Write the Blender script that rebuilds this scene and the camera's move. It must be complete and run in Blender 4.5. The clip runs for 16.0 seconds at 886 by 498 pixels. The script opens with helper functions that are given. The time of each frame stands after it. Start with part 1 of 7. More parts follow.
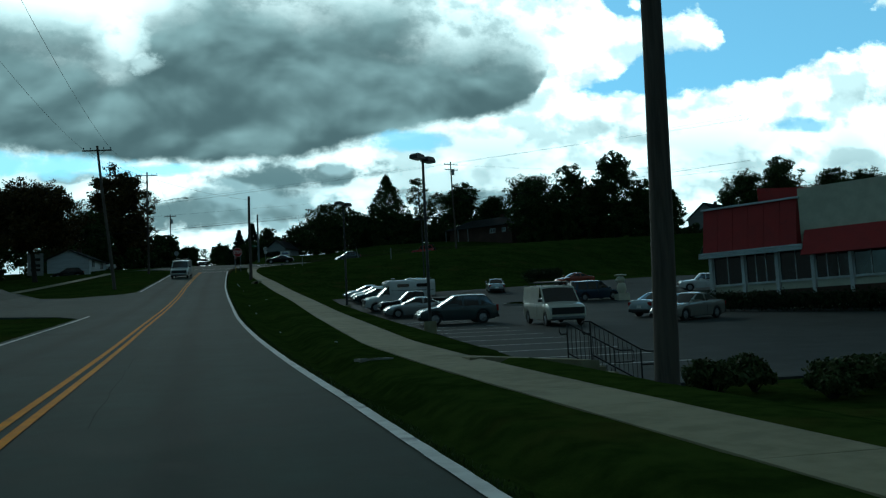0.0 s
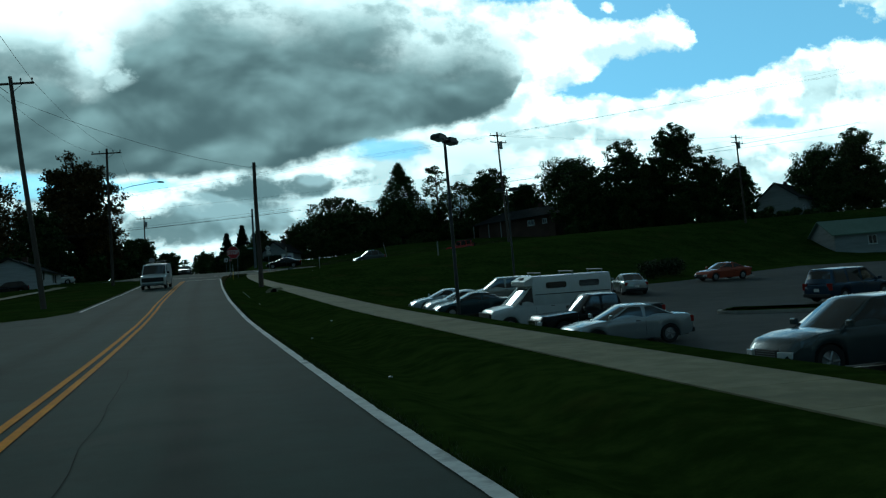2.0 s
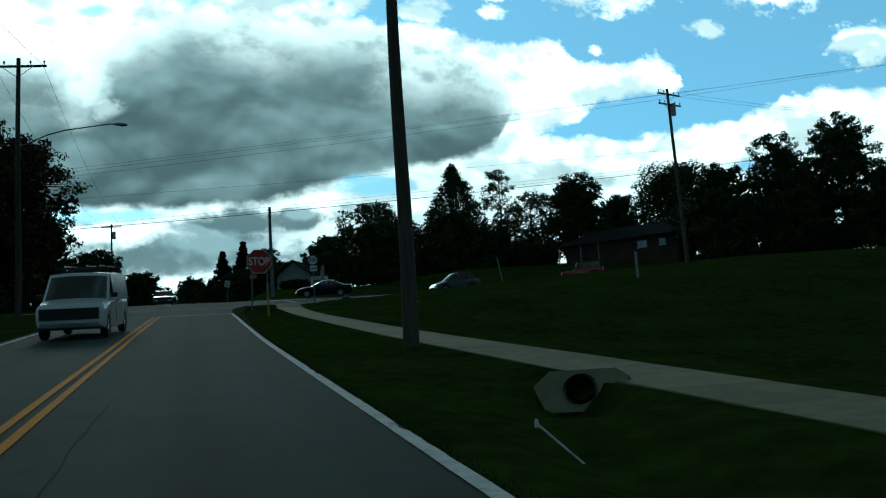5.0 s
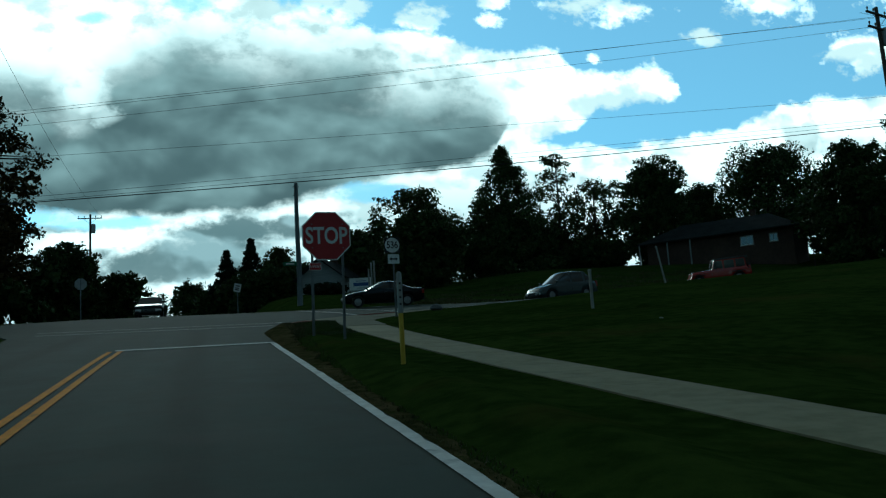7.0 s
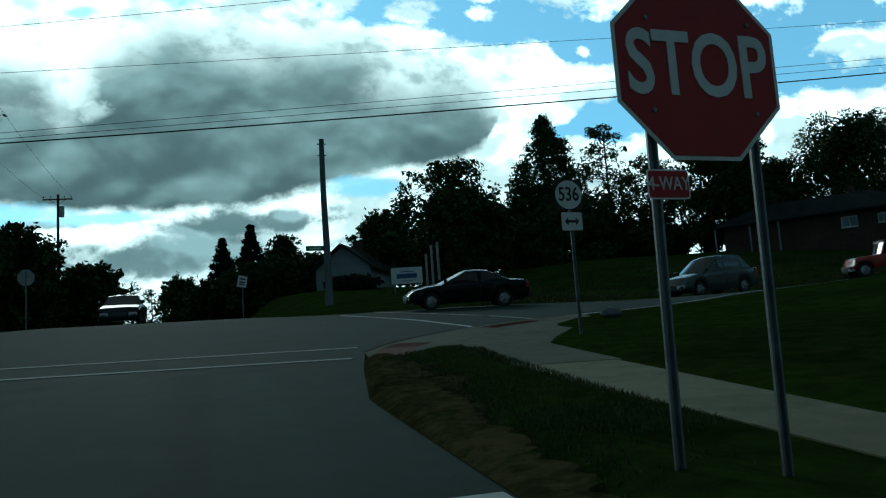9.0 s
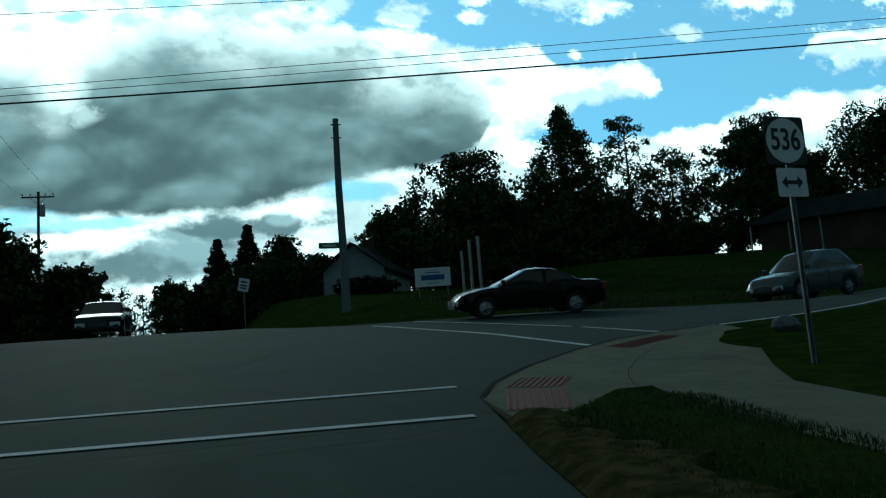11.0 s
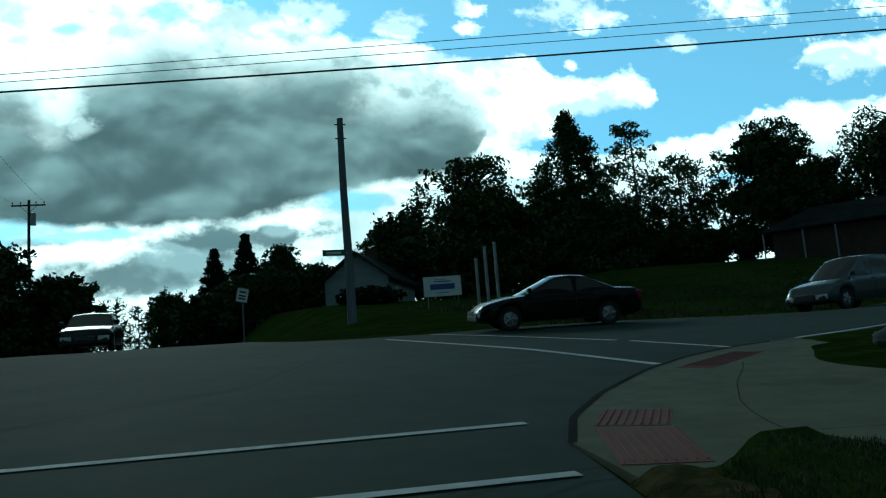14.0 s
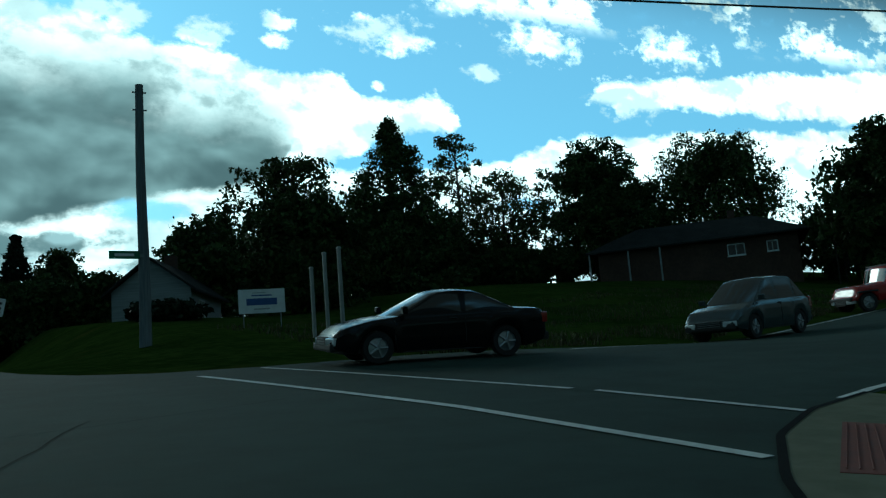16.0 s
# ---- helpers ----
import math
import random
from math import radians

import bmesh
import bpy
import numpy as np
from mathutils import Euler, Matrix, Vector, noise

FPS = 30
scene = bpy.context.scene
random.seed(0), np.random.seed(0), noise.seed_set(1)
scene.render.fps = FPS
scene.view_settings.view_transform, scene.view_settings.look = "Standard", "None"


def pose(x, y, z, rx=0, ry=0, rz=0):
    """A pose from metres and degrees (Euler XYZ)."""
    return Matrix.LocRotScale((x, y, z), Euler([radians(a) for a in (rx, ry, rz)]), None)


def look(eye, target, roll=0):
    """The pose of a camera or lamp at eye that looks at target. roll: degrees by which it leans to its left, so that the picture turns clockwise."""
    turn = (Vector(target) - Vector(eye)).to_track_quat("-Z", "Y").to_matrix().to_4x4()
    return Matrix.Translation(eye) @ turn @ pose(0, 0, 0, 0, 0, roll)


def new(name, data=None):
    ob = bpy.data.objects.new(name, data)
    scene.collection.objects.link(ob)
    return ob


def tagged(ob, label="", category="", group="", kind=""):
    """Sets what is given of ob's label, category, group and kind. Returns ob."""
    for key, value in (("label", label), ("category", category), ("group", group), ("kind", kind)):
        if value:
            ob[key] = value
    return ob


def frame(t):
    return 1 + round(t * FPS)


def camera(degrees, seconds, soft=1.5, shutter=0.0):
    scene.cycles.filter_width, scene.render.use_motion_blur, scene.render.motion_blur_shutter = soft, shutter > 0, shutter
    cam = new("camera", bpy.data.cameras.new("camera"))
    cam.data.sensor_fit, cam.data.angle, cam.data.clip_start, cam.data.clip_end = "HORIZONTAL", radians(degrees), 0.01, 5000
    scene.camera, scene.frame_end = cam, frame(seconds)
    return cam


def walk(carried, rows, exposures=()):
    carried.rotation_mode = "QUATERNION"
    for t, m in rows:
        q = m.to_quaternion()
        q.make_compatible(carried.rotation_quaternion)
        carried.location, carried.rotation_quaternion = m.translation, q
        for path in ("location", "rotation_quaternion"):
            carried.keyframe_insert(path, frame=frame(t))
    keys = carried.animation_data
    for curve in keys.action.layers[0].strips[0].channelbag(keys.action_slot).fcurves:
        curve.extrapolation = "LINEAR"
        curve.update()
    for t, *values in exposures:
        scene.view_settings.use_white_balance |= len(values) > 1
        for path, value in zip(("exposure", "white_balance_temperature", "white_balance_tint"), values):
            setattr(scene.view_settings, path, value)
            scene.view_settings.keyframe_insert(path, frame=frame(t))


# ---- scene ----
cam = camera(52.7, 16.0, soft=1.25)

PATH = [
    (0, (6.608, -0.913, -0.336), (6.995, 1.04, -0.153), -2.8),
    (0.5, (5.855, 7.408, 0.091), (6.25, 9.36, 0.28), -3.1),
    (1, (5.211, 15.437, 0.492), (5.611, 17.388, 0.678), -3.5),
    (1.5, (4.587, 23.918, 1.001), (4.994, 25.867, 1.191), -4.4),
    (2, (4.01, 32.076, 1.546), (4.439, 34.02, 1.742), -4.8),
    (2.5, (3.489, 40.255, 2.116), (3.932, 42.194, 2.324), -4.8),
    (3, (3.146, 48.355, 2.741), (3.596, 50.292, 2.963), -4.6),
    (3.5, (2.575, 55.912, 3.349), (3.031, 57.844, 3.589), -4.5),
    (4, (2.291, 63.556, 4.021), (2.748, 65.486, 4.274), -4.2),
    (4.5, (1.749, 71.08, 4.823), (2.21, 73.008, 5.089), -3.8),
    (7, (0.288, 101.978, 8.037), (0.758, 103.9, 8.328), -3.6),
    (7.5, (0.094, 107.255, 8.634), (0.565, 109.176, 8.929), -3.5),
    (8, (-0.092, 111.787, 9.132), (0.385, 113.708, 9.42), -3.8),
    (8.5, (-0.245, 115.719, 9.548), (0.239, 117.64, 9.828), -3.9),
    (9, (-0.282, 119.109, 9.966), (0.207, 121.029, 10.242), -4.0),
    (11.5, (-0.543, 126.428, 10.749), (-0.037, 128.341, 11.035), -4.4),
    (12.5, (-0.551, 127.073, 10.835), (-0.043, 128.986, 11.127), -4.3),
    (13.5, (-0.563, 127.632, 10.898), (-0.054, 129.543, 11.195), -4.3),
    (14, (-0.515, 128.309, 10.955), (-0.003, 130.218, 11.26), -4.6),
    (14.5, (-0.565, 129.285, 11.083), (-0.029, 131.188, 11.389), -4.4),
    (15, (-0.447, 130.914, 11.276), (0.152, 132.797, 11.584), -4.3),
    (15.5, (-0.194, 132.793, 11.483), (0.524, 134.633, 11.799), -4.1),
    (16, (0.389, 134.933, 11.726), (1.313, 136.68, 12.035), -4.6),
]
walk(cam, [(t, look(eye, target, roll)) for t, eye, target, roll in PATH], exposures=[(0.0, -0.48, 5550, -13.0), (4.5, -0.52, 5550, -14.0), (9.0, -0.48, 5550, -15.0), (12.0, -0.42, 5450, -18.0), (16.0, -0.37, 5450, -19.0)])

from mathutils import geometry


# ---- world: Nishita sky with a broken deck of cloud ----
world = bpy.data.worlds.new("world")
scene.world = world
world.use_nodes = True
W = world.node_tree
W.nodes.clear()


class Nodes:
    """Short hand for node maths."""

    def __init__(self, tree):
        self.tree = tree

    def put(self, value, socket):
        if hasattr(value, "is_output"):
            self.tree.links.new(value, socket)
        else:
            socket.default_value = value

    def m(self, op, a, b=0.0, c=0.0, clamp=False):
        n = self.tree.nodes.new("ShaderNodeMath")
        n.operation, n.use_clamp = op, clamp
        for v, s in zip((a, b, c), n.inputs):
            self.put(v, s)
        return n.outputs[0]

    def ramp(self, value, lo, hi):
        n = self.tree.nodes.new("ShaderNodeMapRange")
        n.interpolation_type = "SMOOTHSTEP"
        self.put(value, n.inputs[0])
        n.inputs[1].default_value, n.inputs[2].default_value = lo, hi
        return n.outputs[0]

    def noise(self, vector, scale, detail=6.0, rough=0.55, dist=0.0):
        n = self.tree.nodes.new("ShaderNodeTexNoise")
        self.put(vector, n.inputs["Vector"])
        n.inputs["Scale"].default_value, n.inputs["Detail"].default_value = scale, detail
        n.inputs["Roughness"].default_value, n.inputs["Distortion"].default_value = rough, dist
        return n.outputs["Fac"]

    def xyz(self, x, y, z):
        n = self.tree.nodes.new("ShaderNodeCombineXYZ")
        for v, s in zip((x, y, z), n.inputs):
            self.put(v, s)
        return n.outputs[0]

    def mix(self, fac, a, b):
        n = self.tree.nodes.new("ShaderNodeMix")
        n.data_type = "RGBA"
        self.put(fac, n.inputs[0])
        self.put(a, n.inputs[6])
        self.put(b, n.inputs[7])
        return n.outputs[2]

    def bend(self, value, stops):
        """A curve through (place, height) stops."""
        n = self.tree.nodes.new("ShaderNodeValToRGB")
        lo, hi = stops[0][0], stops[-1][0]
        self.put(self.m("DIVIDE", self.m("SUBTRACT", value, lo), hi - lo), n.inputs[0])
        ramp = n.color_ramp.elements
        while len(ramp) < len(stops):
            ramp.new(0.5)
        for e, (p, h) in zip(ramp, stops):
            e.position = (p - lo) / (hi - lo)
        for e, (p, h) in zip(ramp, stops):
            e.color = (h, h, h, 1)
        return n.outputs[0]

    def oval(self, u, v, u0, v0, a, b):
        """1 in the middle of an oval, 0 on its rim, less outside."""
        p = self.m("DIVIDE", self.m("SUBTRACT", u, u0), a)
        q = self.m("DIVIDE", self.m("SUBTRACT", v, v0), b)
        return self.m("SUBTRACT", 1.0, self.m("ADD", self.m("MULTIPLY", p, p), self.m("MULTIPLY", q, q)))

    def most(self, *values):
        out = values[0]
        for v in values[1:]:
            out = self.m("MAXIMUM", out, v)
        return out


SUN_AZIMUTH, SUN_HEIGHT = -7.0, 24.0  # degrees, from +y towards +x; the sun stands behind the grey cloud


def build_sky():
    k = Nodes(W)
    where = W.nodes.new("ShaderNodeTexCoord").outputs["Generated"]
    cut = W.nodes.new("ShaderNodeSeparateXYZ")
    W.links.new(where, cut.inputs[0])
    x, y, z = cut.outputs
    ahead = k.m("MAXIMUM", y, 0.25)
    u, v = k.m("DIVIDE", x, ahead), k.m("DIVIDE", z, ahead)
    big = k.m("SUBTRACT", k.noise(k.xyz(u, k.m("MULTIPLY", v, 1.5), 0.0), 7.0, 9.0, 0.6), 0.5)
    big2 = k.m("SUBTRACT", k.noise(k.xyz(k.m("ADD", u, 7.3), k.m("MULTIPLY", v, 1.5), 2.0), 8.0, 9.0, 0.6), 0.5)
    fine = k.m("SUBTRACT", k.noise(k.xyz(u, k.m("MULTIPLY", v, 1.3), 5.0), 30.0, 9.0, 0.62), 0.5)
    curl = k.m("SUBTRACT", k.noise(k.xyz(u, k.m("MULTIPLY", v, 1.3), 3.0), 55.0, 6.0, 0.6, 0.6), 0.5)
    uw = k.m("MULTIPLY_ADD", big, 0.07, u)
    vw = k.m("MULTIPLY_ADD", big2, 0.035, v)
    ragged = k.m("ADD", k.m("MULTIPLY", fine, 0.035), k.m("MULTIPLY", curl, 0.014))
    # blue openings: above the deck, and a pocket between its arm and the bank below
    over = k.m("SUBTRACT", vw, k.bend(uw, TOP))
    pocket = k.m("MINIMUM", k.m("SUBTRACT", k.bend(uw, ARM), vw), k.m("SUBTRACT", vw, k.bend(uw, BANK)))
    blue = k.ramp(k.m("ADD", k.most(over, pocket), ragged), -0.003, 0.009)
    holes = k.most(*[k.oval(uw, vw, *o) for o in HOLES])
    holes = k.m("MULTIPLY", k.ramp(k.m("MULTIPLY_ADD", fine, 2.4, holes), -0.2, 0.9), 0.85)
    blue = k.most(blue, holes)
    puffs = k.most(*[k.oval(uw, vw, *o) for o in PUFFS])
    puffs = k.ramp(k.m("ADD", k.m("MULTIPLY_ADD", puffs, 1.1, -0.35), k.m("ADD", k.m("MULTIPLY", fine, 3.8), k.m("MULTIPLY", curl, 0.9))), 0.0, 0.9)
    high = k.m("MULTIPLY", k.ramp(k.m("ADD", big, k.m("MULTIPLY", fine, 0.4)), 0.0, 0.10), k.ramp(v, 0.49, 0.53))
    blue = k.m("MULTIPLY", blue, k.m("SUBTRACT", 1.0, k.most(puffs, high)))
    # grey undersides: one heavy cloud with a firm foot and a torn, billowing top
    def billow(du, dv):
        return k.noise(k.xyz(k.m("ADD", u, du), k.m("MULTIPLY", k.m("ADD", v, dv), 1.5), 9.0), 9.0, 3.5, 0.42, 0.2)

    swell = billow(0.0, 0.0)
    lit = k.m("SUBTRACT", swell, billow(-0.004, 0.014))  # slopes that look up towards the sun
    lumps = k.m("SUBTRACT", swell, 0.5)
    lumps2 = k.m("SUBTRACT", k.noise(k.xyz(u, k.m("MULTIPLY", v, 1.7), 4.0), 6.0, 5.0, 0.48, 0.3), 0.5)
    foot = k.m("SUBTRACT", k.m("MULTIPLY_ADD", big2, 0.022, v), k.bend(k.m("MULTIPLY_ADD", big, 0.03, u), FOOT))
    soft = k.m("MULTIPLY_ADD", fine, 0.022, foot)
    foot = k.ramp(soft, -0.004, 0.010)
    head = k.m("SUBTRACT", k.bend(uw, HEAD), vw)
    head = k.m("ADD", head, k.m("ADD", k.m("MULTIPLY", lumps, 0.14), k.m("ADD", k.m("MULTIPLY", fine, 0.040), k.m("MULTIPLY", curl, 0.010))))
    heavy = k.m("MULTIPLY", foot, k.ramp(head, -0.045, 0.075))
    ug = k.m("ADD", k.m("MULTIPLY_ADD", big, 0.03, u), k.m("MULTIPLY", fine, 0.05))
    vg = k.m("ADD", k.m("MULTIPLY_ADD", big2, 0.03, v), k.m("MULTIPLY", fine, 0.03))
    gaps = k.most(*[k.oval(ug, vg, *o) for o in GAPS])
    gaps = k.m("MULTIPLY", k.ramp(k.m("MULTIPLY_ADD", fine, 0.8, gaps), -1.3, 1.2), 0.75)
    heavy = k.m("MULTIPLY", heavy, k.m("SUBTRACT", 1.0, gaps))
    bands = k.most(*[k.oval(uw, vw, *o) for o in GREYS])
    bands = k.m("MULTIPLY", k.ramp(k.m("ADD", k.m("MULTIPLY", lumps2, 2.2), k.m("MULTIPLY_ADD", fine, 3.4, bands)), -0.1, 0.9), 0.9)
    thin = k.most(*[k.oval(uw, vw, *o) for o in THIN])
    thin = k.ramp(k.m("MULTIPLY_ADD", fine, 2.4, thin), 0.0, 1.5)
    dull = k.m("MULTIPLY", k.most(k.m("MULTIPLY", k.ramp(lumps2, -0.08, 0.12), k.ramp(v, 0.27, 0.16)), k.m("MULTIPLY", thin, 0.9)), 0.8)
    mottle = k.m("MULTIPLY", k.ramp(k.m("SUBTRACT", k.m("MULTIPLY_ADD", fine, 0.6, lumps), k.m("MULTIPLY", lit, 2.0)), -0.02, 0.16), 0.8)
    white = k.mix(dull, k.mix(mottle, (2.0, 2.15, 2.15, 1), (0.92, 1.08, 1.10, 1)), (0.56, 0.70, 0.74, 1))
    shade = k.m("MULTIPLY", k.m("SUBTRACT", v, 0.215), 2.1)
    shade = k.m("ADD", shade, k.m("ADD", k.m("MULTIPLY", lit, 2.3), k.m("MULTIPLY_ADD", lumps2, 0.8, k.m("MULTIPLY", fine, 0.12))))
    dark = k.mix(k.ramp(shade, -0.22, 0.80), (0.141, 0.205, 0.220, 1), (0.51, 0.68, 0.70, 1))
    tone = k.mix(heavy, white, dark)
    band_tone = k.mix(k.ramp(k.m("ADD", k.m("MULTIPLY_ADD", lit, 7.0, lumps2), k.m("MULTIPLY", fine, 0.5)), -0.2, 0.35), (0.175, 0.27, 0.295, 1), (0.47, 0.64, 0.69, 1))
    cloud = k.mix(bands, tone, band_tone)
    sky = W.nodes.new("ShaderNodeTexSky")
    sky.sky_type, sky.sun_disc = "NISHITA", False
    sky.sun_elevation, sky.sun_rotation = radians(SUN_HEIGHT), radians(SUN_AZIMUTH)
    sky.air_density, sky.dust_density, sky.ozone_density = 1.0, 0.3, 3.0
    dim = W.nodes.new("ShaderNodeMix")
    dim.data_type, dim.blend_type = "RGBA", "MULTIPLY"
    dim.inputs[0].default_value = 1.0
    W.links.new(sky.outputs[0], dim.inputs[6])
    dim.inputs[7].default_value = (0.085, 0.150, 0.165, 1)
    clear = k.mix(0.40, dim.outputs[2], (0.58, 0.96, 1.22, 1))
    seen = k.mix(blue, cloud, clear)
    # overhead and sideways, unseen, a closed dark deck is added to dim the ground
    shut = k.most(k.ramp(v, 0.50, 0.72), k.ramp(k.m("ABSOLUTE", k.m("SUBTRACT", u, 0.2)), 1.2, 1.6))
    seen = k.mix(k.m("MULTIPLY", shut, k.ramp(k.m("ADD", big, 0.5), 0.25, 0.42)), seen, (0.075, 0.085, 0.085, 1))
    # behind the camera: the same dark deck, broken by noise, added to dim the ground
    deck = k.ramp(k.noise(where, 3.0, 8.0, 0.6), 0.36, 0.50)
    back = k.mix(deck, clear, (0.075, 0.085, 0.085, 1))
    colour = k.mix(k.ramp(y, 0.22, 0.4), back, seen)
    light = W.nodes.new("ShaderNodeBackground")
    W.links.new(colour, light.inputs[0])
    light.inputs[1].default_value = 1.0
    out = W.nodes.new("ShaderNodeOutputWorld")
    W.links.new(light.outputs[0], out.inputs[0])


# the edge of the white deck against the blue, as (tangent of bearing, tangent of height)
TOP = [(-1.0, 0.60), (-0.3, 0.54), (-0.1, 0.49), (0.04, 0.455), (0.10, 0.43), (0.162, 0.416), (0.264, 0.408), (0.30, 0.392), (0.405, 0.394), (0.418, 0.366), (0.50, 0.360), (0.545, 0.380),
       (0.567, 0.35), (0.58, 0.283), (0.633, 0.292), (0.749, 0.334), (0.785, 0.38), (0.80, 0.415), (0.938, 0.438), (1.45, 0.50), (2.5, 0.55), (4.0, 0.6)]
ARM = [(0.0, 0.1), (0.33, 0.2), (0.36, 0.284), (0.43, 0.302), (0.447, 0.328), (0.54, 0.336), (0.57, 0.345), (0.60, 0.4), (4.0, 0.4)]
BANK = [(0.0, 0.5), (0.34, 0.32), (0.36, 0.277), (0.40, 0.266), (0.471, 0.268), (0.56, 0.279), (0.633, 0.292), (0.749, 0.334), (4.0, 0.6)]
HOLES = [(0.675, 0.237, 0.06, 0.012), (0.165, 0.221, 0.055, 0.014), (-0.27, 0.197, 0.16, 0.016), (-0.12, 0.192, 0.07, 0.008), (-0.03, 0.447, 0.04, 0.014), (-0.14, 0.420, 0.02, 0.010)]
PUFFS = [(0.125, 0.445, 0.0675, 0.0308), (0.239, 0.436, 0.0432, 0.0308), (0.333, 0.459, 0.0297, 0.0168), (0.325, 0.432, 0.0243, 0.0112), (0.47, 0.46, 0.1013, 0.0364), (0.46, 0.385, 0.0162, 0.0084), (0.72, 0.478, 0.1013, 0.0448),
         (0.609, 0.422, 0.0473, 0.0168), (0.86, 0.405, 0.081, 0.042), (0.95, 0.49, 0.108, 0.042), (0.62, 0.53, 0.135, 0.042), (0.43, 0.275, 0.027, 0.0084)]
FOOT = [(-1.2, 0.23), (-0.4, 0.212), (-0.24, 0.207), (-0.15, 0.198), (-0.05, 0.195), (0.05, 0.201), (0.118, 0.219), (0.20, 0.235), (0.287, 0.252), (0.318, 0.272), (0.335, 0.31), (0.4, 0.42), (1.2, 0.6)]
HEAD = [(-1.2, 0.44), (-0.4, 0.395), (-0.24, 0.368), (-0.16, 0.368), (-0.10, 0.395), (-0.03, 0.412), (0.05, 0.418), (0.12, 0.412), (0.18, 0.396), (0.22, 0.372), (0.26, 0.36), (0.30, 0.352), (0.325, 0.325), (0.345, 0.26), (0.5, 0.1), (1.2, 0.1)]
GAPS = [(-0.152, 0.350, 0.024, 0.050), (-0.17, 0.39, 0.07, 0.03), (-0.127, 0.307, 0.014, 0.010)]
GREYS = [(0.03, 0.183, 0.12, 0.018), (-0.06, 0.140, 0.21, 0.030), (-0.30, 0.145, 0.14, 0.028), (0.20, 0.150, 0.12, 0.014), (-0.19, 0.185, 0.06, 0.007)]
THIN = [(0.43, 0.228, 0.11, 0.014), (0.56, 0.19, 0.13, 0.020), (0.30, 0.195, 0.07, 0.014), (0.80, 0.275, 0.10, 0.018), (0.25, 0.23, 0.06, 0.012), (0.90, 0.36, 0.10, 0.02), (1.2, 0.38, 0.25, 0.03)]
build_sky()
sun = new("sun", bpy.data.lights.new("sun", "SUN"))
sun.data.energy, sun.data.angle, sun.data.color = 0.5, radians(12), (1.0, 0.96, 0.9)
sun.matrix_world = look((0, 0, 60), (-60 * math.sin(radians(SUN_AZIMUTH)), -60 * math.cos(radians(SUN_AZIMUTH)), 60 - 60 * math.tan(radians(SUN_HEIGHT))))


# ---- materials ----
def material(name, dark, light, scale=2.0, rough=0.6, bump=0.0, metal=0.0, bump_scale=None, stretch=(1, 1, 1), coat=0.0, spot=None, rand=0.0, spec=0.5, contrast=(0.35, 0.65)):
    """A surface with colour varied at two scales, roughness and fine relief; sizes in metres."""
    mat = bpy.data.materials.new(name)
    mat.use_nodes = True
    t = mat.node_tree
    k = Nodes(t)
    bsdf = t.nodes["Principled BSDF"]
    co = t.nodes.new("ShaderNodeTexCoord").outputs["Object"]
    mp = t.nodes.new("ShaderNodeMapping")
    t.links.new(co, mp.inputs[0])
    mp.inputs["Scale"].default_value = stretch
    a = k.noise(mp.outputs[0], scale, 5.0, 0.6)
    b = k.noise(mp.outputs[0], scale * 0.13, 3.0, 0.5)
    mixed = k.m("ADD", k.m("MULTIPLY", a, 0.6), k.m("MULTIPLY", b, 0.4))
    if rand:
        info = t.nodes.new("ShaderNodeObjectInfo").outputs["Random"]
        mixed = k.m("ADD", mixed, k.m("MULTIPLY", k.m("SUBTRACT", info, 0.5), rand))
    col = k.mix(k.ramp(mixed, *contrast), (*dark, 1), (*light, 1))
    if spot:
        colour, size, amount = spot
        col = k.mix(k.m("MULTIPLY", k.ramp(k.noise(co, size, 4.0, 0.65), 0.55, 0.72), amount), col, (*colour, 1))
    t.links.new(col, bsdf.inputs["Base Color"])
    k.put(k.m("MULTIPLY_ADD", a, 0.2, rough - 0.1), bsdf.inputs["Roughness"])
    bsdf.inputs["Metallic"].default_value = metal
    bsdf.inputs["Coat Weight"].default_value = coat
    bsdf.inputs["Specular IOR Level"].default_value = spec
    if bump:
        n = t.nodes.new("ShaderNodeBump")
        n.inputs["Strength"].default_value, n.inputs["Distance"].default_value = 1.0, bump
        t.links.new(k.noise(mp.outputs[0], bump_scale or scale * 4, 4.0, 0.6), n.inputs["Height"])
        t.links.new(n.outputs[0], bsdf.inputs["Normal"])
    return mat


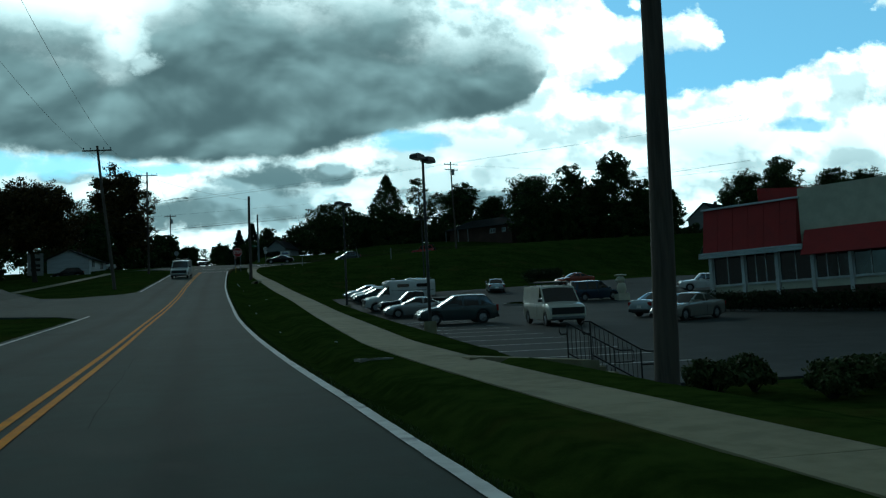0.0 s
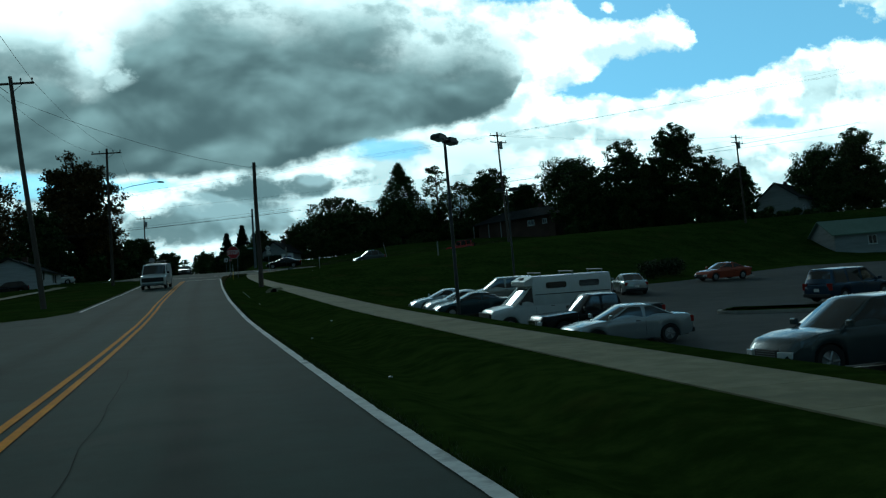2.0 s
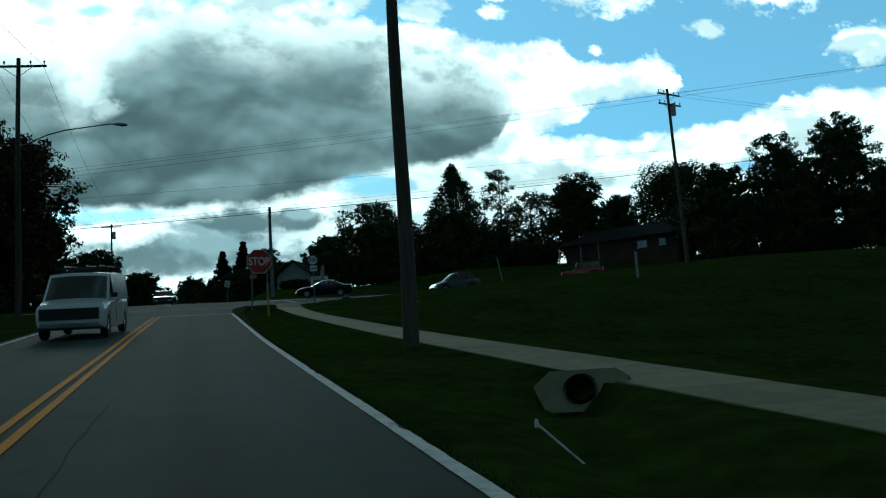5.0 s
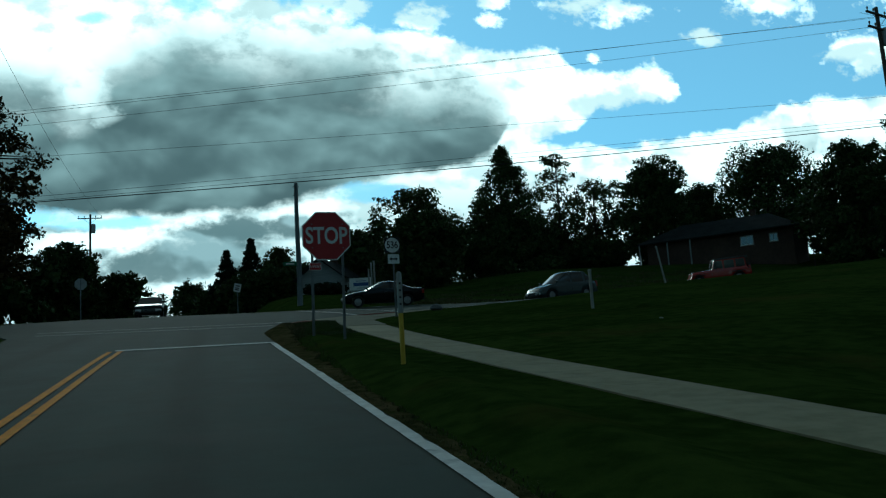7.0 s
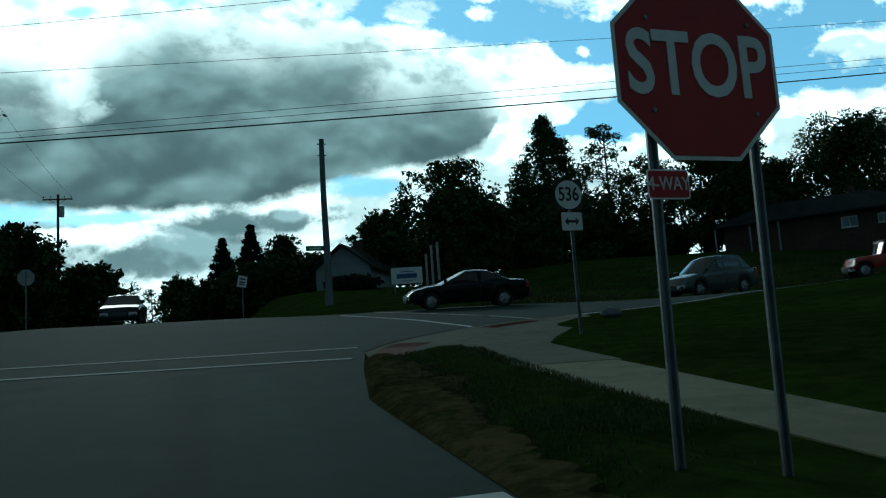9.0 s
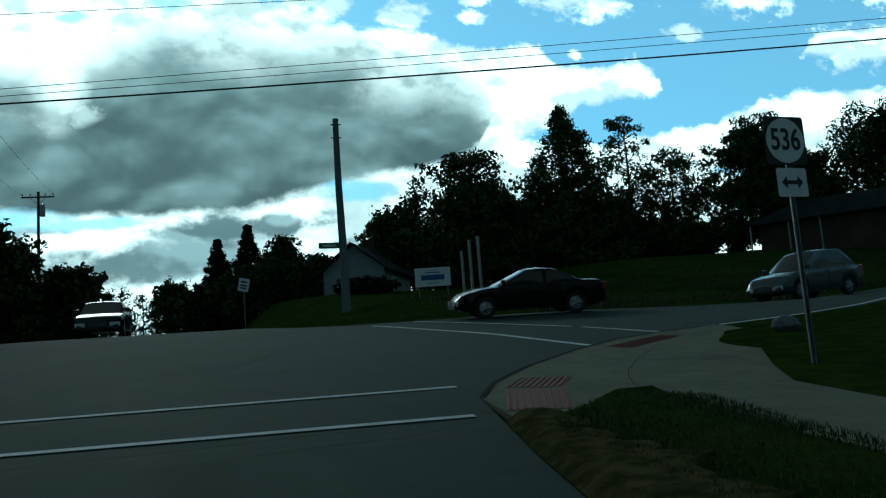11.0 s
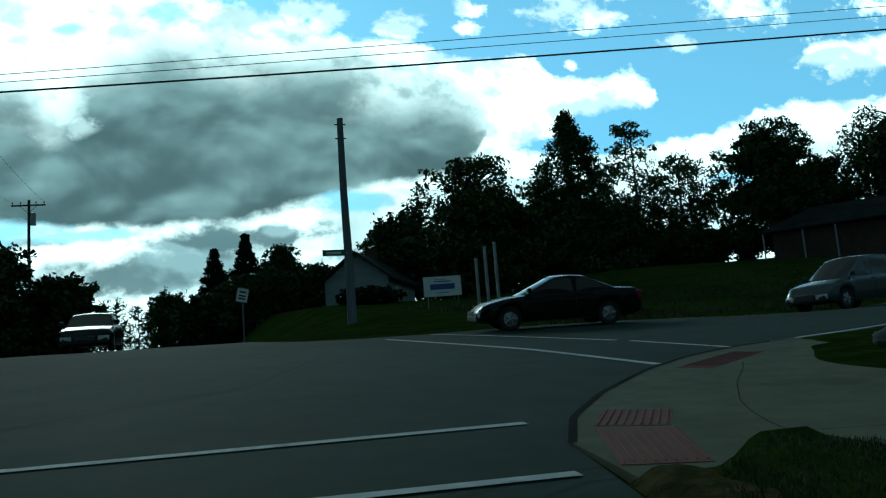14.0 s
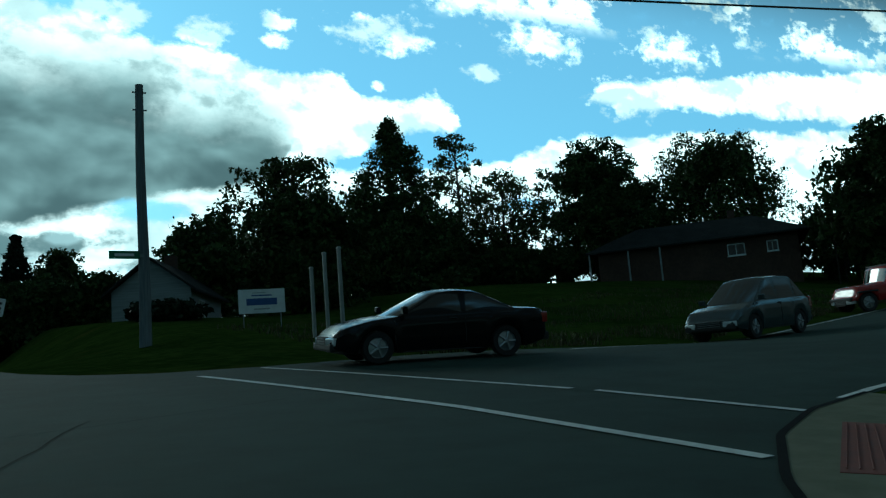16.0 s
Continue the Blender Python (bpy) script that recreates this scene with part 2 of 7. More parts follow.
def road_surface(mat):
    """Adds the dark oily strip down the middle of each lane and the rubbed wheel tracks beside it, from the mesh's "across" (metres from the lane line)."""
    t = mat.node_tree
    k = Nodes(t)
    bsdf = t.nodes["Principled BSDF"]
    col = bsdf.inputs["Base Color"].links[0].from_socket
    at = t.nodes.new("ShaderNodeAttribute")
    at.attribute_name = "across"
    co = t.nodes.new("ShaderNodeTexCoord").outputs["Object"]
    mp = t.nodes.new("ShaderNodeMapping")
    t.links.new(co, mp.inputs[0])
    mp.inputs["Scale"].default_value = (1.0, 0.12, 1.0)
    wob = k.m("SUBTRACT", k.noise(mp.outputs[0], 1.6, 4.0, 0.6), 0.5)
    total = None
    for centre in (-0.10, -3.65):
        d = k.m("ABSOLUTE", k.m("ADD", k.m("SUBTRACT", at.outputs["Fac"], centre), k.m("MULTIPLY", wob, 0.35)))
        oil = k.m("MULTIPLY", k.ramp(d, 0.42, 0.06), 0.30)
        rub = k.m("MULTIPLY", k.ramp(k.m("ABSOLUTE", k.m("SUBTRACT", d, 0.82)), 0.38, 0.05), -0.12)
        one = k.m("ADD", oil, rub)
        total = one if total is None else k.m("ADD", total, one)
    dark = k.m("MULTIPLY", total, k.m("ADD", k.m("MULTIPLY", wob, 1.4), 1.0))
    gain = k.m("SUBTRACT", 1.0, dark)
    mul = t.nodes.new("ShaderNodeMix")
    mul.data_type, mul.blend_type = "RGBA", "MULTIPLY"
    mul.inputs[0].default_value = 1.0
    t.links.new(col, mul.inputs[6])
    t.links.new(k.xyz(gain, gain, gain), mul.inputs[7])
    t.links.new(mul.outputs[2], bsdf.inputs["Base Color"])
    return mat


def leafy(name, dark, light):
    """Leaves: colour by the single leaf, matt, a little light through them."""
    mat = bpy.data.materials.new(name)
    mat.use_nodes = True
    t = mat.node_tree
    k = Nodes(t)
    bsdf = t.nodes["Principled BSDF"]
    isl = t.nodes.new("ShaderNodeNewGeometry").outputs["Random Per Island"]
    t.links.new(k.mix(isl, (*dark, 1), (*light, 1)), bsdf.inputs["Base Color"])
    bsdf.inputs["Roughness"].default_value = 0.7
    bsdf.inputs["Specular IOR Level"].default_value = 0.2
    return mat


ASPHALT = road_surface(material("asphalt", (0.028, 0.044, 0.036), (0.044, 0.067, 0.055), 1.4, 0.9, 0.004, bump_scale=60, spot=((0.022, 0.029, 0.025), 0.5, 0.5), spec=0.14))
LOT_ASPHALT = material("worn_asphalt", (0.034, 0.039, 0.036), (0.056, 0.063, 0.059), 0.8, 0.88, 0.004, bump_scale=50, spot=((0.03, 0.034, 0.033), 0.35, 0.6), spec=0.12)
SEALANT = material("crack_sealant", (0.010, 0.010, 0.010), (0.018, 0.018, 0.018), 6, 0.95, spec=0.05)
JOINT = material("dirty_joint", (0.045, 0.046, 0.036), (0.075, 0.075, 0.058), 6, 0.95, spec=0.05)
CONCRETE = material("concrete", (0.20, 0.188, 0.112), (0.285, 0.265, 0.168), 3.0, 0.85, 0.003, bump_scale=70, spot=((0.14, 0.13, 0.085), 0.8, 0.5), rand=0.10, spec=0.1)
KERB = material("kerb_concrete", (0.15, 0.15, 0.13), (0.25, 0.24, 0.21), 4, 0.85, 0.003, rand=0.2)
GRASS = material("grass", (0.017, 0.032, 0.006), (0.040, 0.064, 0.013), 2.6, 0.95, 0.025, bump_scale=30, spot=((0.058, 0.052, 0.016), 0.22, 0.55), spec=0.0)
WHITE_PAINT = material("white_road_paint", (0.56, 0.57, 0.54), (0.76, 0.77, 0.74), 5, 0.8, 0.002, spec=0.15, spot=((0.2, 0.2, 0.2), 2.0, 0.6))
YELLOW_PAINT = material("yellow_road_paint", (0.68, 0.235, 0.003), (0.86, 0.32, 0.006), 5, 0.85, 0.002, spec=0.1, spot=((0.2, 0.11, 0.03), 2.0, 0.5))
WOOD_POLE = material("weathered_pole_wood", (0.045, 0.036, 0.028), (0.10, 0.082, 0.066), 3, 0.9, 0.006, stretch=(6, 6, 0.5), rand=0.2)
STEEL = material("galvanised_steel", (0.16, 0.18, 0.19), (0.25, 0.27, 0.28), 8, 0.55, 0.001, metal=0.7)
DARK_STEEL = material("bronze_painted_steel", (0.016, 0.016, 0.016), (0.03, 0.03, 0.03), 8, 0.5, 0.001)
CABLE = material("black_cable", (0.008, 0.008, 0.008), (0.014, 0.014, 0.014), 10, 0.7)
SIGN_RED = material("sign_red", (0.30, 0.012, 0.018), (0.36, 0.016, 0.022), 4, 0.5, spot=((0.25, 0.03, 0.03), 3, 0.4))
SIGN_WHITE = material("sign_white", (0.62, 0.63, 0.62), (0.74, 0.75, 0.74), 4, 0.5, spot=((0.5, 0.5, 0.48), 3, 0.4))
SIGN_BLACK = material("sign_black", (0.010, 0.010, 0.010), (0.016, 0.016, 0.016), 4, 0.5)
SIGN_GREEN = material("sign_green", (0.01, 0.12, 0.05), (0.015, 0.16, 0.07), 4, 0.5)
SIGN_BLUE = material("sign_blue", (0.02, 0.06, 0.20), (0.03, 0.08, 0.26), 4, 0.5)
SIGN_BACK = material("sign_back_metal", (0.28, 0.29, 0.29), (0.38, 0.39, 0.39), 6, 0.5, metal=0.4)
BARK = material("bark", (0.018, 0.015, 0.011), (0.05, 0.042, 0.032), 5, 0.95, 0.02, stretch=(4, 4, 0.8))
LEAF = leafy("leaf", (0.020, 0.036, 0.009), (0.062, 0.095, 0.024))
LEAF_PALE = leafy("leaf_pale", (0.03, 0.045, 0.012), (0.09, 0.11, 0.035))
LEAF_AUTUMN = leafy("leaf_turning", (0.022, 0.022, 0.006), (0.09, 0.06, 0.016))
NEEDLE = leafy("needle", (0.006, 0.013, 0.006), (0.018, 0.032, 0.014))
# footway concrete, darkened partway to take in the windscreen reflection over the corner
APRON_CONCRETE = material("dimmed_concrete", (0.145, 0.145, 0.100), (0.205, 0.203, 0.145), 2.5, 0.9, 0.003, bump_scale=70, spot=((0.105, 0.11, 0.08), 0.7, 0.6), spec=0.05)


# ---- plan: centre line, heights ----
def smooth_table(ys, vs, span=9):
    fine = np.arange(ys[0], ys[-1] + 0.5, 1.0)
    raw = np.interp(fine, ys, vs)
    pad = np.pad(raw, span, mode="reflect", reflect_type="odd")
    kernel = np.hanning(2 * span + 1)
    return fine, np.convolve(pad, kernel / kernel.sum(), mode="valid")


CX_T = smooth_table([-90, -0.9, 7.4, 15.4, 23.9, 32.1, 40.3, 48.4, 55.9, 63.6, 71.1, 102.0, 107.3, 111.8, 115.7, 119.1, 132, 160, 300, 900],
                    [15.1, 6.61, 5.86, 5.21, 4.59, 4.01, 3.49, 3.15, 2.58, 2.29, 1.75, 0.29, 0.09, -0.09, -0.24, -0.28, -0.55, -1.3, -5.5, -26], 16)
ZR_T = smooth_table([-90, -0.9, 7.4, 15.4, 23.9, 32.1, 40.3, 48.4, 55.9, 63.6, 71.1, 102.0, 107.3, 111.8, 115.7, 119.1, 126.4, 128.3, 130.9, 132.8, 134.9, 144, 153, 160, 168, 190, 300, 900],
                    [-6.2, -1.646, -1.219, -0.818, -0.309, 0.236, 0.806, 1.431, 2.039, 2.711, 3.513, 6.727, 7.324, 7.822, 8.238, 8.656, 9.439, 9.645, 9.966, 10.173, 10.416, 11.46, 12.46, 13.05, 13.5, 14.5, 19, 38], 7)
LOT_T = smooth_table([-90, 0, 20, 40, 49, 61, 73, 82, 91, 98, 130, 900], [-4.2, -2.5, -1.72, -0.50, 0.0, 0.70, 1.72, 2.52, 3.5, 4.3, 7.0, 30], 5)
WALK_Y = [-90, 0, 14, 20, 25, 32, 40, 48, 55, 62, 70, 85, 113, 117, 121, 126, 136, 150]
WALK_S = [3.8, 3.84, 3.84, 3.89, 4.18, 4.54, 4.87, 5.15, 5.36, 5.42, 5.26, 5.08, 4.52, 4.39, 4.30, 4.36, 4.36, 4.3]


def walk_w(y):
    """Width of the footway."""
    return np.interp(y, [-90, 5, 11, 21, 29, 55, 70, 92, 105, 117, 122, 126, 131], [1.05, 1.05, 1.09, 1.20, 1.28, 1.33, 1.40, 1.42, 1.25, 1.13, 1.18, 1.23, 1.47])



def cx(y):
    return np.interp(y, *CX_T)


def zr(y):
    return np.interp(y, *ZR_T)


def step(a, b, v):
    t = np.clip((np.asarray(v, float) - a) / (b - a), 0, 1)
    return t * t * (3 - 2 * t)


def lot_north(x):
    """Where the car park ends and the grass hill begins."""
    return np.interp(x, [12, 20, 30, 40, 52, 80], [90, 94, 97, 102, 112, 128])


def cross_y(x):
    """Centre line of the crossing street."""
    return np.interp(x, *CROSS_T)


CROSS_T = smooth_table([-200, -60, -30, -5, 5, 12, 20, 40, 80, 200], [112, 134.5, 140.5, 146.0, 146.6, 147.6, 149.8, 158.0, 174, 222], 4)


def paved_z(x, y):
    """Height of the carriageways."""
    x, y = np.asarray(x, float), np.asarray(y, float)
    right = 0.012 * np.clip(x - cx(y) - 3.0, 0, 14)
    far = np.clip(np.abs(x - cx(y)) - 9, 0, None)
    yc = cross_y(x)
    # the crossing street climbs to the east along its own line
    east = np.interp(x, [-200, -60, -9, 9, 20, 40, 80, 200], [2.5, 8.0, 11.3, 11.85, 12.3, 13.9, 16.8, 22])
    along = east + 0.03 * (y - yc) * 1.0
    blend = step(9, 22, np.abs(x))
    return (zr(y) + right) * (1 - blend) + along * blend


def ground_z(x, y):
    """Height of the lie of the land, paved or not."""
    x, y = np.asarray(x, float), np.asarray(y, float)
    s = x - cx(y)
    z = zr(y) + 0.0 * x
    wl = np.interp(y, WALK_Y, WALK_S)
    wz = 0.0
    # verge with a shallow swale, then the footway
    t = np.clip((s - 2.0) / np.maximum(wl - 2.75, 0.5), 0, 1)
    fade = 1 - step(82, 94, y)
    hump = step(98, 110, y) * (1 - step(122, 130, y))
    z = z + (0.18 * hump - 0.28 * fade) * np.sin(np.pi * t) ** 2
    # land to the east: bank down to the car park, hill behind it
    over = np.clip(s - wl - walk_w(y) - 0.3, 0, None)
    hill = zr(y) + wz + 0.055 * np.clip(over, 0, 40) + 0.025 * np.clip(over - 40, 0, 160)
    bank = np.clip(over / 4.2, 0, 1)
    bank = bank * bank * (3 - 2 * bank)
    low = np.interp(y, *LOT_T)
    inlot = 1 - step(0, 32, y - lot_north(x))
    east = hill * (1 - bank * inlot) + low * bank * inlot
    z = np.where(over > 0, east, z)
    # land to the west
    west = np.clip(-s - 6.5, 0, None)
    z = z - 0.02 * np.clip(west, 0, 30) - 0.01 * np.clip(west - 30, 0, 200)
    # the crossing street and the raised bank beyond it
    north = y - cross_y(x)
    near = step(-12, -4.5, north)
    street = paved_z(x, y)
    z = np.where(north > -12, z * (1 - near) + street * near, z)
    beyond = np.clip(north - 5.2, 0, None)
    side = step(2.6, 9, s)
    rise = (0.135 + 0.045 * step(13, 32, x)) * np.clip(beyond, 0, 30) + 0.085 * np.clip(beyond - 30, 0, 30) + 0.02 * np.clip(beyond - 60, 0, 200)
    far = street * 0 + np.minimum(paved_z(x, cross_y(x) + 5), zr(y) + 40) + rise
    z = np.where((north > 5.2) & (s > 2.6), far * side + (zr(y)) * (1 - side), z)
    z = np.where((north > 5.2) & (s <= 2.6), zr(y) - 0.012 * np.clip(-s - 6, 0, 150), z)
    return z


# ---- mesh tools ----
class Geo:
    """Vertices and faces that become one mesh."""

    def __init__(self):
        self.v, self.f = [], []

    def add(self, verts, faces):
        n = len(self.v)
        self.v += [tuple(map(float, p)) for p in verts]
        self.f += [tuple(i + n for i in f) for f in faces]
        return self

    def box(self, c, size, m=None):
        x, y, z = (s / 2 for s in size)
        p = [Vector((a * x, b * y, d * z)) for a in (-1, 1) for b in (-1, 1) for d in (-1, 1)]
        p = [(m @ q if m else q) + Vector(c) for q in p]
        return self.add(p, [(0, 1, 3, 2), (4, 6, 7, 5), (0, 4, 5, 1), (2, 3, 7, 6), (0, 2, 6, 4), (1, 5, 7, 3)])

    def tube(self, a, b, r0, r1=None, n=10, caps=True):
        a, b = Vector(a), Vector(b)
        r1 = r0 if r1 is None else r1
        d = (b - a).normalized()
        side = d.orthogonal().normalized()
        up = d.cross(side)
        ring = [side * math.cos(2 * math.pi * i / n) + up * math.sin(2 * math.pi * i / n) for i in range(n)]
        p = [a + q * r0 for q in ring] + [b + q * r1 for q in ring]
        f = [(i, (i + 1) % n, n + (i + 1) % n, n + i) for i in range(n)]
        if caps:
            f += [tuple(range(n - 1, -1, -1)), tuple(range(n, 2 * n))]
        return self.add(p, f)

    def path(self, points, r, n=6):
        """A tube that follows points."""
        pts = [Vector(p) for p in points]
        rings = []
        for i, p in enumerate(pts):
            d = (pts[min(i + 1, len(pts) - 1)] - pts[max(i - 1, 0)]).normalized()
            side = d.cross(Vector((0, 0, 1)))
            side = side.normalized() if side.length > 1e-3 else Vector((1, 0, 0))
            up = side.cross(d)
            rad = r[i] if isinstance(r, (list, tuple)) else r
            rings.append([p + (side * math.cos(2 * math.pi * j / n) + up * math.sin(2 * math.pi * j / n)) * rad for j in range(n)])
        return self.loft(rings)

    def loft(self, rings, caps=True, closed=True):
        n = len(rings[0])
        v = [p for r in rings for p in r]
        f = []
        for i in range(len(rings) - 1):
            for j in range(n if closed else n - 1):
                f.append((i * n + j, i * n + (j + 1) % n, (i + 1) * n + (j + 1) % n, (i + 1) * n + j))
        if caps:
            f += [tuple(range(n - 1, -1, -1)), tuple(range((len(rings) - 1) * n, len(rings) * n))]
        return self.add(v, f)

    def lathe(self, profile, n=20, axis="z", c=(0, 0, 0)):
        """Turns (radius, height) pairs round an axis."""
        rings = []
        for r, h in profile:
            ring = []
            for i in range(n):
                a = 2 * math.pi * i / n
                q = (r * math.cos(a), r * math.sin(a), h)
                q = q if axis == "z" else (h, q[0], q[1]) if axis == "x" else (q[1], h, q[0])
                ring.append(Vector(q) + Vector(c))
            rings.append(ring)
        return self.loft(rings)

    def slab(self, outline, depth, m=Matrix()):
        """A flat plate from an outline in x, y, thick along z."""
        n = len(outline)
        top = [m @ Vector((x, y, depth / 2)) for x, y in outline]
        low = [m @ Vector((x, y, -depth / 2)) for x, y in outline]
        f = [tuple(range(n)), tuple(range(2 * n - 1, n - 1, -1))]
        f += [(i, n + i, n + (i + 1) % n, (i + 1) % n) for i in range(n)]
        return self.add(top + low, f)


def mesh_of(name, geo, mat, smooth=False, bevel=0.0):
    me = bpy.data.meshes.new(name)
    me.from_pydata(geo.v, [], geo.f)
    bm = bmesh.new()
    bm.from_mesh(me)
    bmesh.ops.recalc_face_normals(bm, faces=bm.faces)
    if bevel:
        edges = [e for e in bm.edges if len(e.link_faces) == 2 and e.calc_face_angle(0) > 0.5]
        bmesh.ops.bevel(bm, geom=edges, offset=bevel, segments=2, affect="EDGES", profile=0.6, clamp_overlap=True)
    bm.to_mesh(me)
    bm.free()
    if mat:
        me.materials.append(mat)
    if smooth:
        me.shade_smooth()
        me.set_sharp_from_angle(angle=radians(smooth if smooth > 1 else 40))
    return me


def part(name, geo, mat, parent=None, label="", smooth=False, bevel=0.0, at=None):
    """Links one mesh object under a thing or a part."""
    me = geo if isinstance(geo, bpy.types.Mesh) else mesh_of(name, geo, mat, smooth, bevel)
    ob = new(name, me)
    if parent:
        ob.parent = parent
    if at is not None:
        ob.matrix_basis = at
    return tagged(ob, label)


def thing(name, at, label, category, group="", kind=""):
    ob = new(name)
    ob.matrix_basis = at if isinstance(at, Matrix) else Matrix.Translation(at)
    ob.empty_display_size = 0.2
    return tagged(ob, label, category, group, kind)


def gz(x, y):
    return float(ground_z(x, y))


def fill(outline, height, grid=2.0, lift=0.0, skirt=0.12):
    """A sheet that follows a height, inside an outline, with its rim turned down."""
    out = []
    for (x0, y0), (x1, y1) in zip(outline, outline[1:] + outline[:1]):
        n = max(1, int(math.hypot(x1 - x0, y1 - y0) / grid))
        out += [(x0 + (x1 - x0) * i / n, y0 + (y1 - y0) * i / n) for i in range(n)]
    poly = np.array(out)
    lo, hi = poly.min(0), poly.max(0)
    gx, gy = np.meshgrid(np.arange(lo[0] + grid / 2, hi[0], grid), np.arange(lo[1] + grid / 2, hi[1], grid))
    pts = np.column_stack([gx.ravel(), gy.ravel()])
    pts = pts[inside(pts, poly)]
    allp = [Vector(p) for p in out] + [Vector(p) for p in pts.tolist()]
    n = len(out)
    verts, _, faces, *_ = geometry.delaunay_2d_cdt(allp, [(i, (i + 1) % n) for i in range(n)], [], 1, 1e-4)
    xy = np.array([tuple(p) for p in verts])
    z = height(xy[:, 0], xy[:, 1]) + lift
    geo = Geo().add(np.column_stack([xy, z]), faces)
    rim = [(x, y, float(height(x, y)) + lift) for x, y in out]
    k = len(geo.v)
    geo.v += rim + [(x, y, h - skirt) for x, y, h in rim]
    geo.f += [(k + i, k + (i + 1) % n, k + n + (i + 1) % n, k + n + i) for i in range(n)]
    return geo


def inside(pts, poly):
    x, y = pts[:, 0], pts[:, 1]
    hit = np.zeros(len(pts), bool)
    for (x0, y0), (x1, y1) in zip(poly, np.roll(poly, -1, 0)):
        if y0 != y1:
            hit ^= ((y0 > y) != (y1 > y)) & (x < (x1 - x0) * (y - y0) / (y1 - y0) + x0)
    return hit


def ribbon(points, width, height, lift, grid=1.0):
    """A painted line of that width along points."""
    pts = np.array(points, float)
    d = np.r_[0, np.cumsum(np.hypot(*np.diff(pts, axis=0).T))]
    s = np.linspace(0, d[-1], max(2, int(d[-1] / grid) + 1))
    xy = np.column_stack([np.interp(s, d, pts[:, 0]), np.interp(s, d, pts[:, 1])])
    t = np.gradient(xy, axis=0)
    nrm = np.column_stack([t[:, 1], -t[:, 0]]) / np.hypot(*t.T)[:, None]
    geo = Geo()
    rows = []
    for side in (-1, 1):
        q = xy + nrm * width / 2 * side
        rows.append(np.column_stack([q, height(q[:, 0], q[:, 1]) + lift]))
    n = len(xy)
    geo.add(np.vstack(rows), [(i, i + 1, n + i + 1, n + i) for i in range(n - 1)])
    return geo


# ---- paved outlines ----
def along(offset, y0, y1, n=2.0):
    return [(float(cx(y)) + offset, float(y)) for y in np.linspace(y0, y1, max(2, int(abs(y1 - y0) / n) + 1))]


def cross_edge(offset, x0, x1, n=2.0):
    return [(float(x), float(cross_y(x)) + offset) for x in np.linspace(x0, x1, max(2, int(abs(x1 - x0) / n) + 1))]


NEAR_CORNER = [(1.7, 132.0), (1.95, 133.5), (2.2, 135.0), (2.72, 136.2), (3.66, 137.6), (5.1, 139.3), (6.4, 140.5), (7.8, 141.35), (9.3, 141.85)]
FAR_CORNER = [(14.0, 153.6), (9.0, 153.3), (5.5, 153.0), (3.5, 153.3), (2.2, 154.6), (1.3, 157.0), (0.9, 160.0)]
EDGE_T = ([-80, 0, 10, 24, 40, 55, 70, 80, 95, 109, 116, 122, 130], [1.80, 1.80, 1.83, 1.71, 1.65, 1.67, 1.64, 1.63, 1.70, 1.78, 1.78, 1.70, 1.70])
YELLOW_T = ([-80, 0, 9, 25, 42, 60, 73, 81, 95, 112, 130], [-1.79, -1.79, -1.79, -1.82, -1.91, -1.93, -1.82, -1.88, -1.88, -1.85, -1.88])


def edge_line(y):
    """Offset of the white edge line from the lane's line."""
    return float(np.interp(y, *EDGE_T))


ROAD = ([(float(cx(y)) + edge_line(y) + 0.085, float(y)) for y in np.linspace(-80, 129, 105)] + NEAR_CORNER + [(11.4, 142.25), (13.5, 142.75)] + cross_edge(-4.6, 16, 190, 3) + cross_edge(4.6, 190, 18, 3) + FAR_CORNER + along(2.2, 164, 420, 6)
        + along(-5.6, 420, 160, 6) + [(-7.6, 154.0), (-10, 151.2)] + cross_edge(5.0, -13, -190, 4) + cross_edge(-4.6, -190, -14, 4) + [(-10.5, 139.8), (-8.0, 137.0), (-6.6, 133.0)]
        + along(-5.6, 129, 77) + [(-4.8, 74.5), (-8, 71.0), (-14, 68.5), (-45, 62), (-45, 46), (-14, 50.0), (-7, 49.0), (-3.6, 46.5)] + along(-5.6, 44, -80))


APRON = NEAR_CORNER[2:] + [(9.2, 141.2), (9.0, 140.5), (8.35, 139.1), (7.0, 137.1), (6.0, 135.4), (5.4, 134.2), (5.35, 131.2), (3.85, 131.2), (4.05, 133.7), (3.95, 134.3), (3.4, 134.35), (2.5, 133.55), (2.05, 133.25)]


def walk_z(x, y):
    return zr(y) + 0.0 * np.asarray(x)


LOT = [(13.8, 24), (14.4, 33), (14.4, 48), (14.0, 60), (13.5, 75), (13.0, 90), (20, 94), (30, 97), (40, 102), (52, 111), (62, 118), (75, 112), (75, 0), (24, 0), (22.5, 14), (20.5, 18.2), (14.2, 18.5)]


RAMP = [(10.0, 16.2), (13.7, 20.8), (13.98, 20.75), (13.98, 18.6), (13.6, 18.6), (10.0, 14.3)]


def ramp_z(x, y):
    return np.interp(x, [10.2, 13.9], [float(zr(15.3)), -1.17]) + 0.0 * np.asarray(y)


def lot_z(x, y):
    return np.interp(y, *LOT_T) + 0.0 * np.asarray(x)


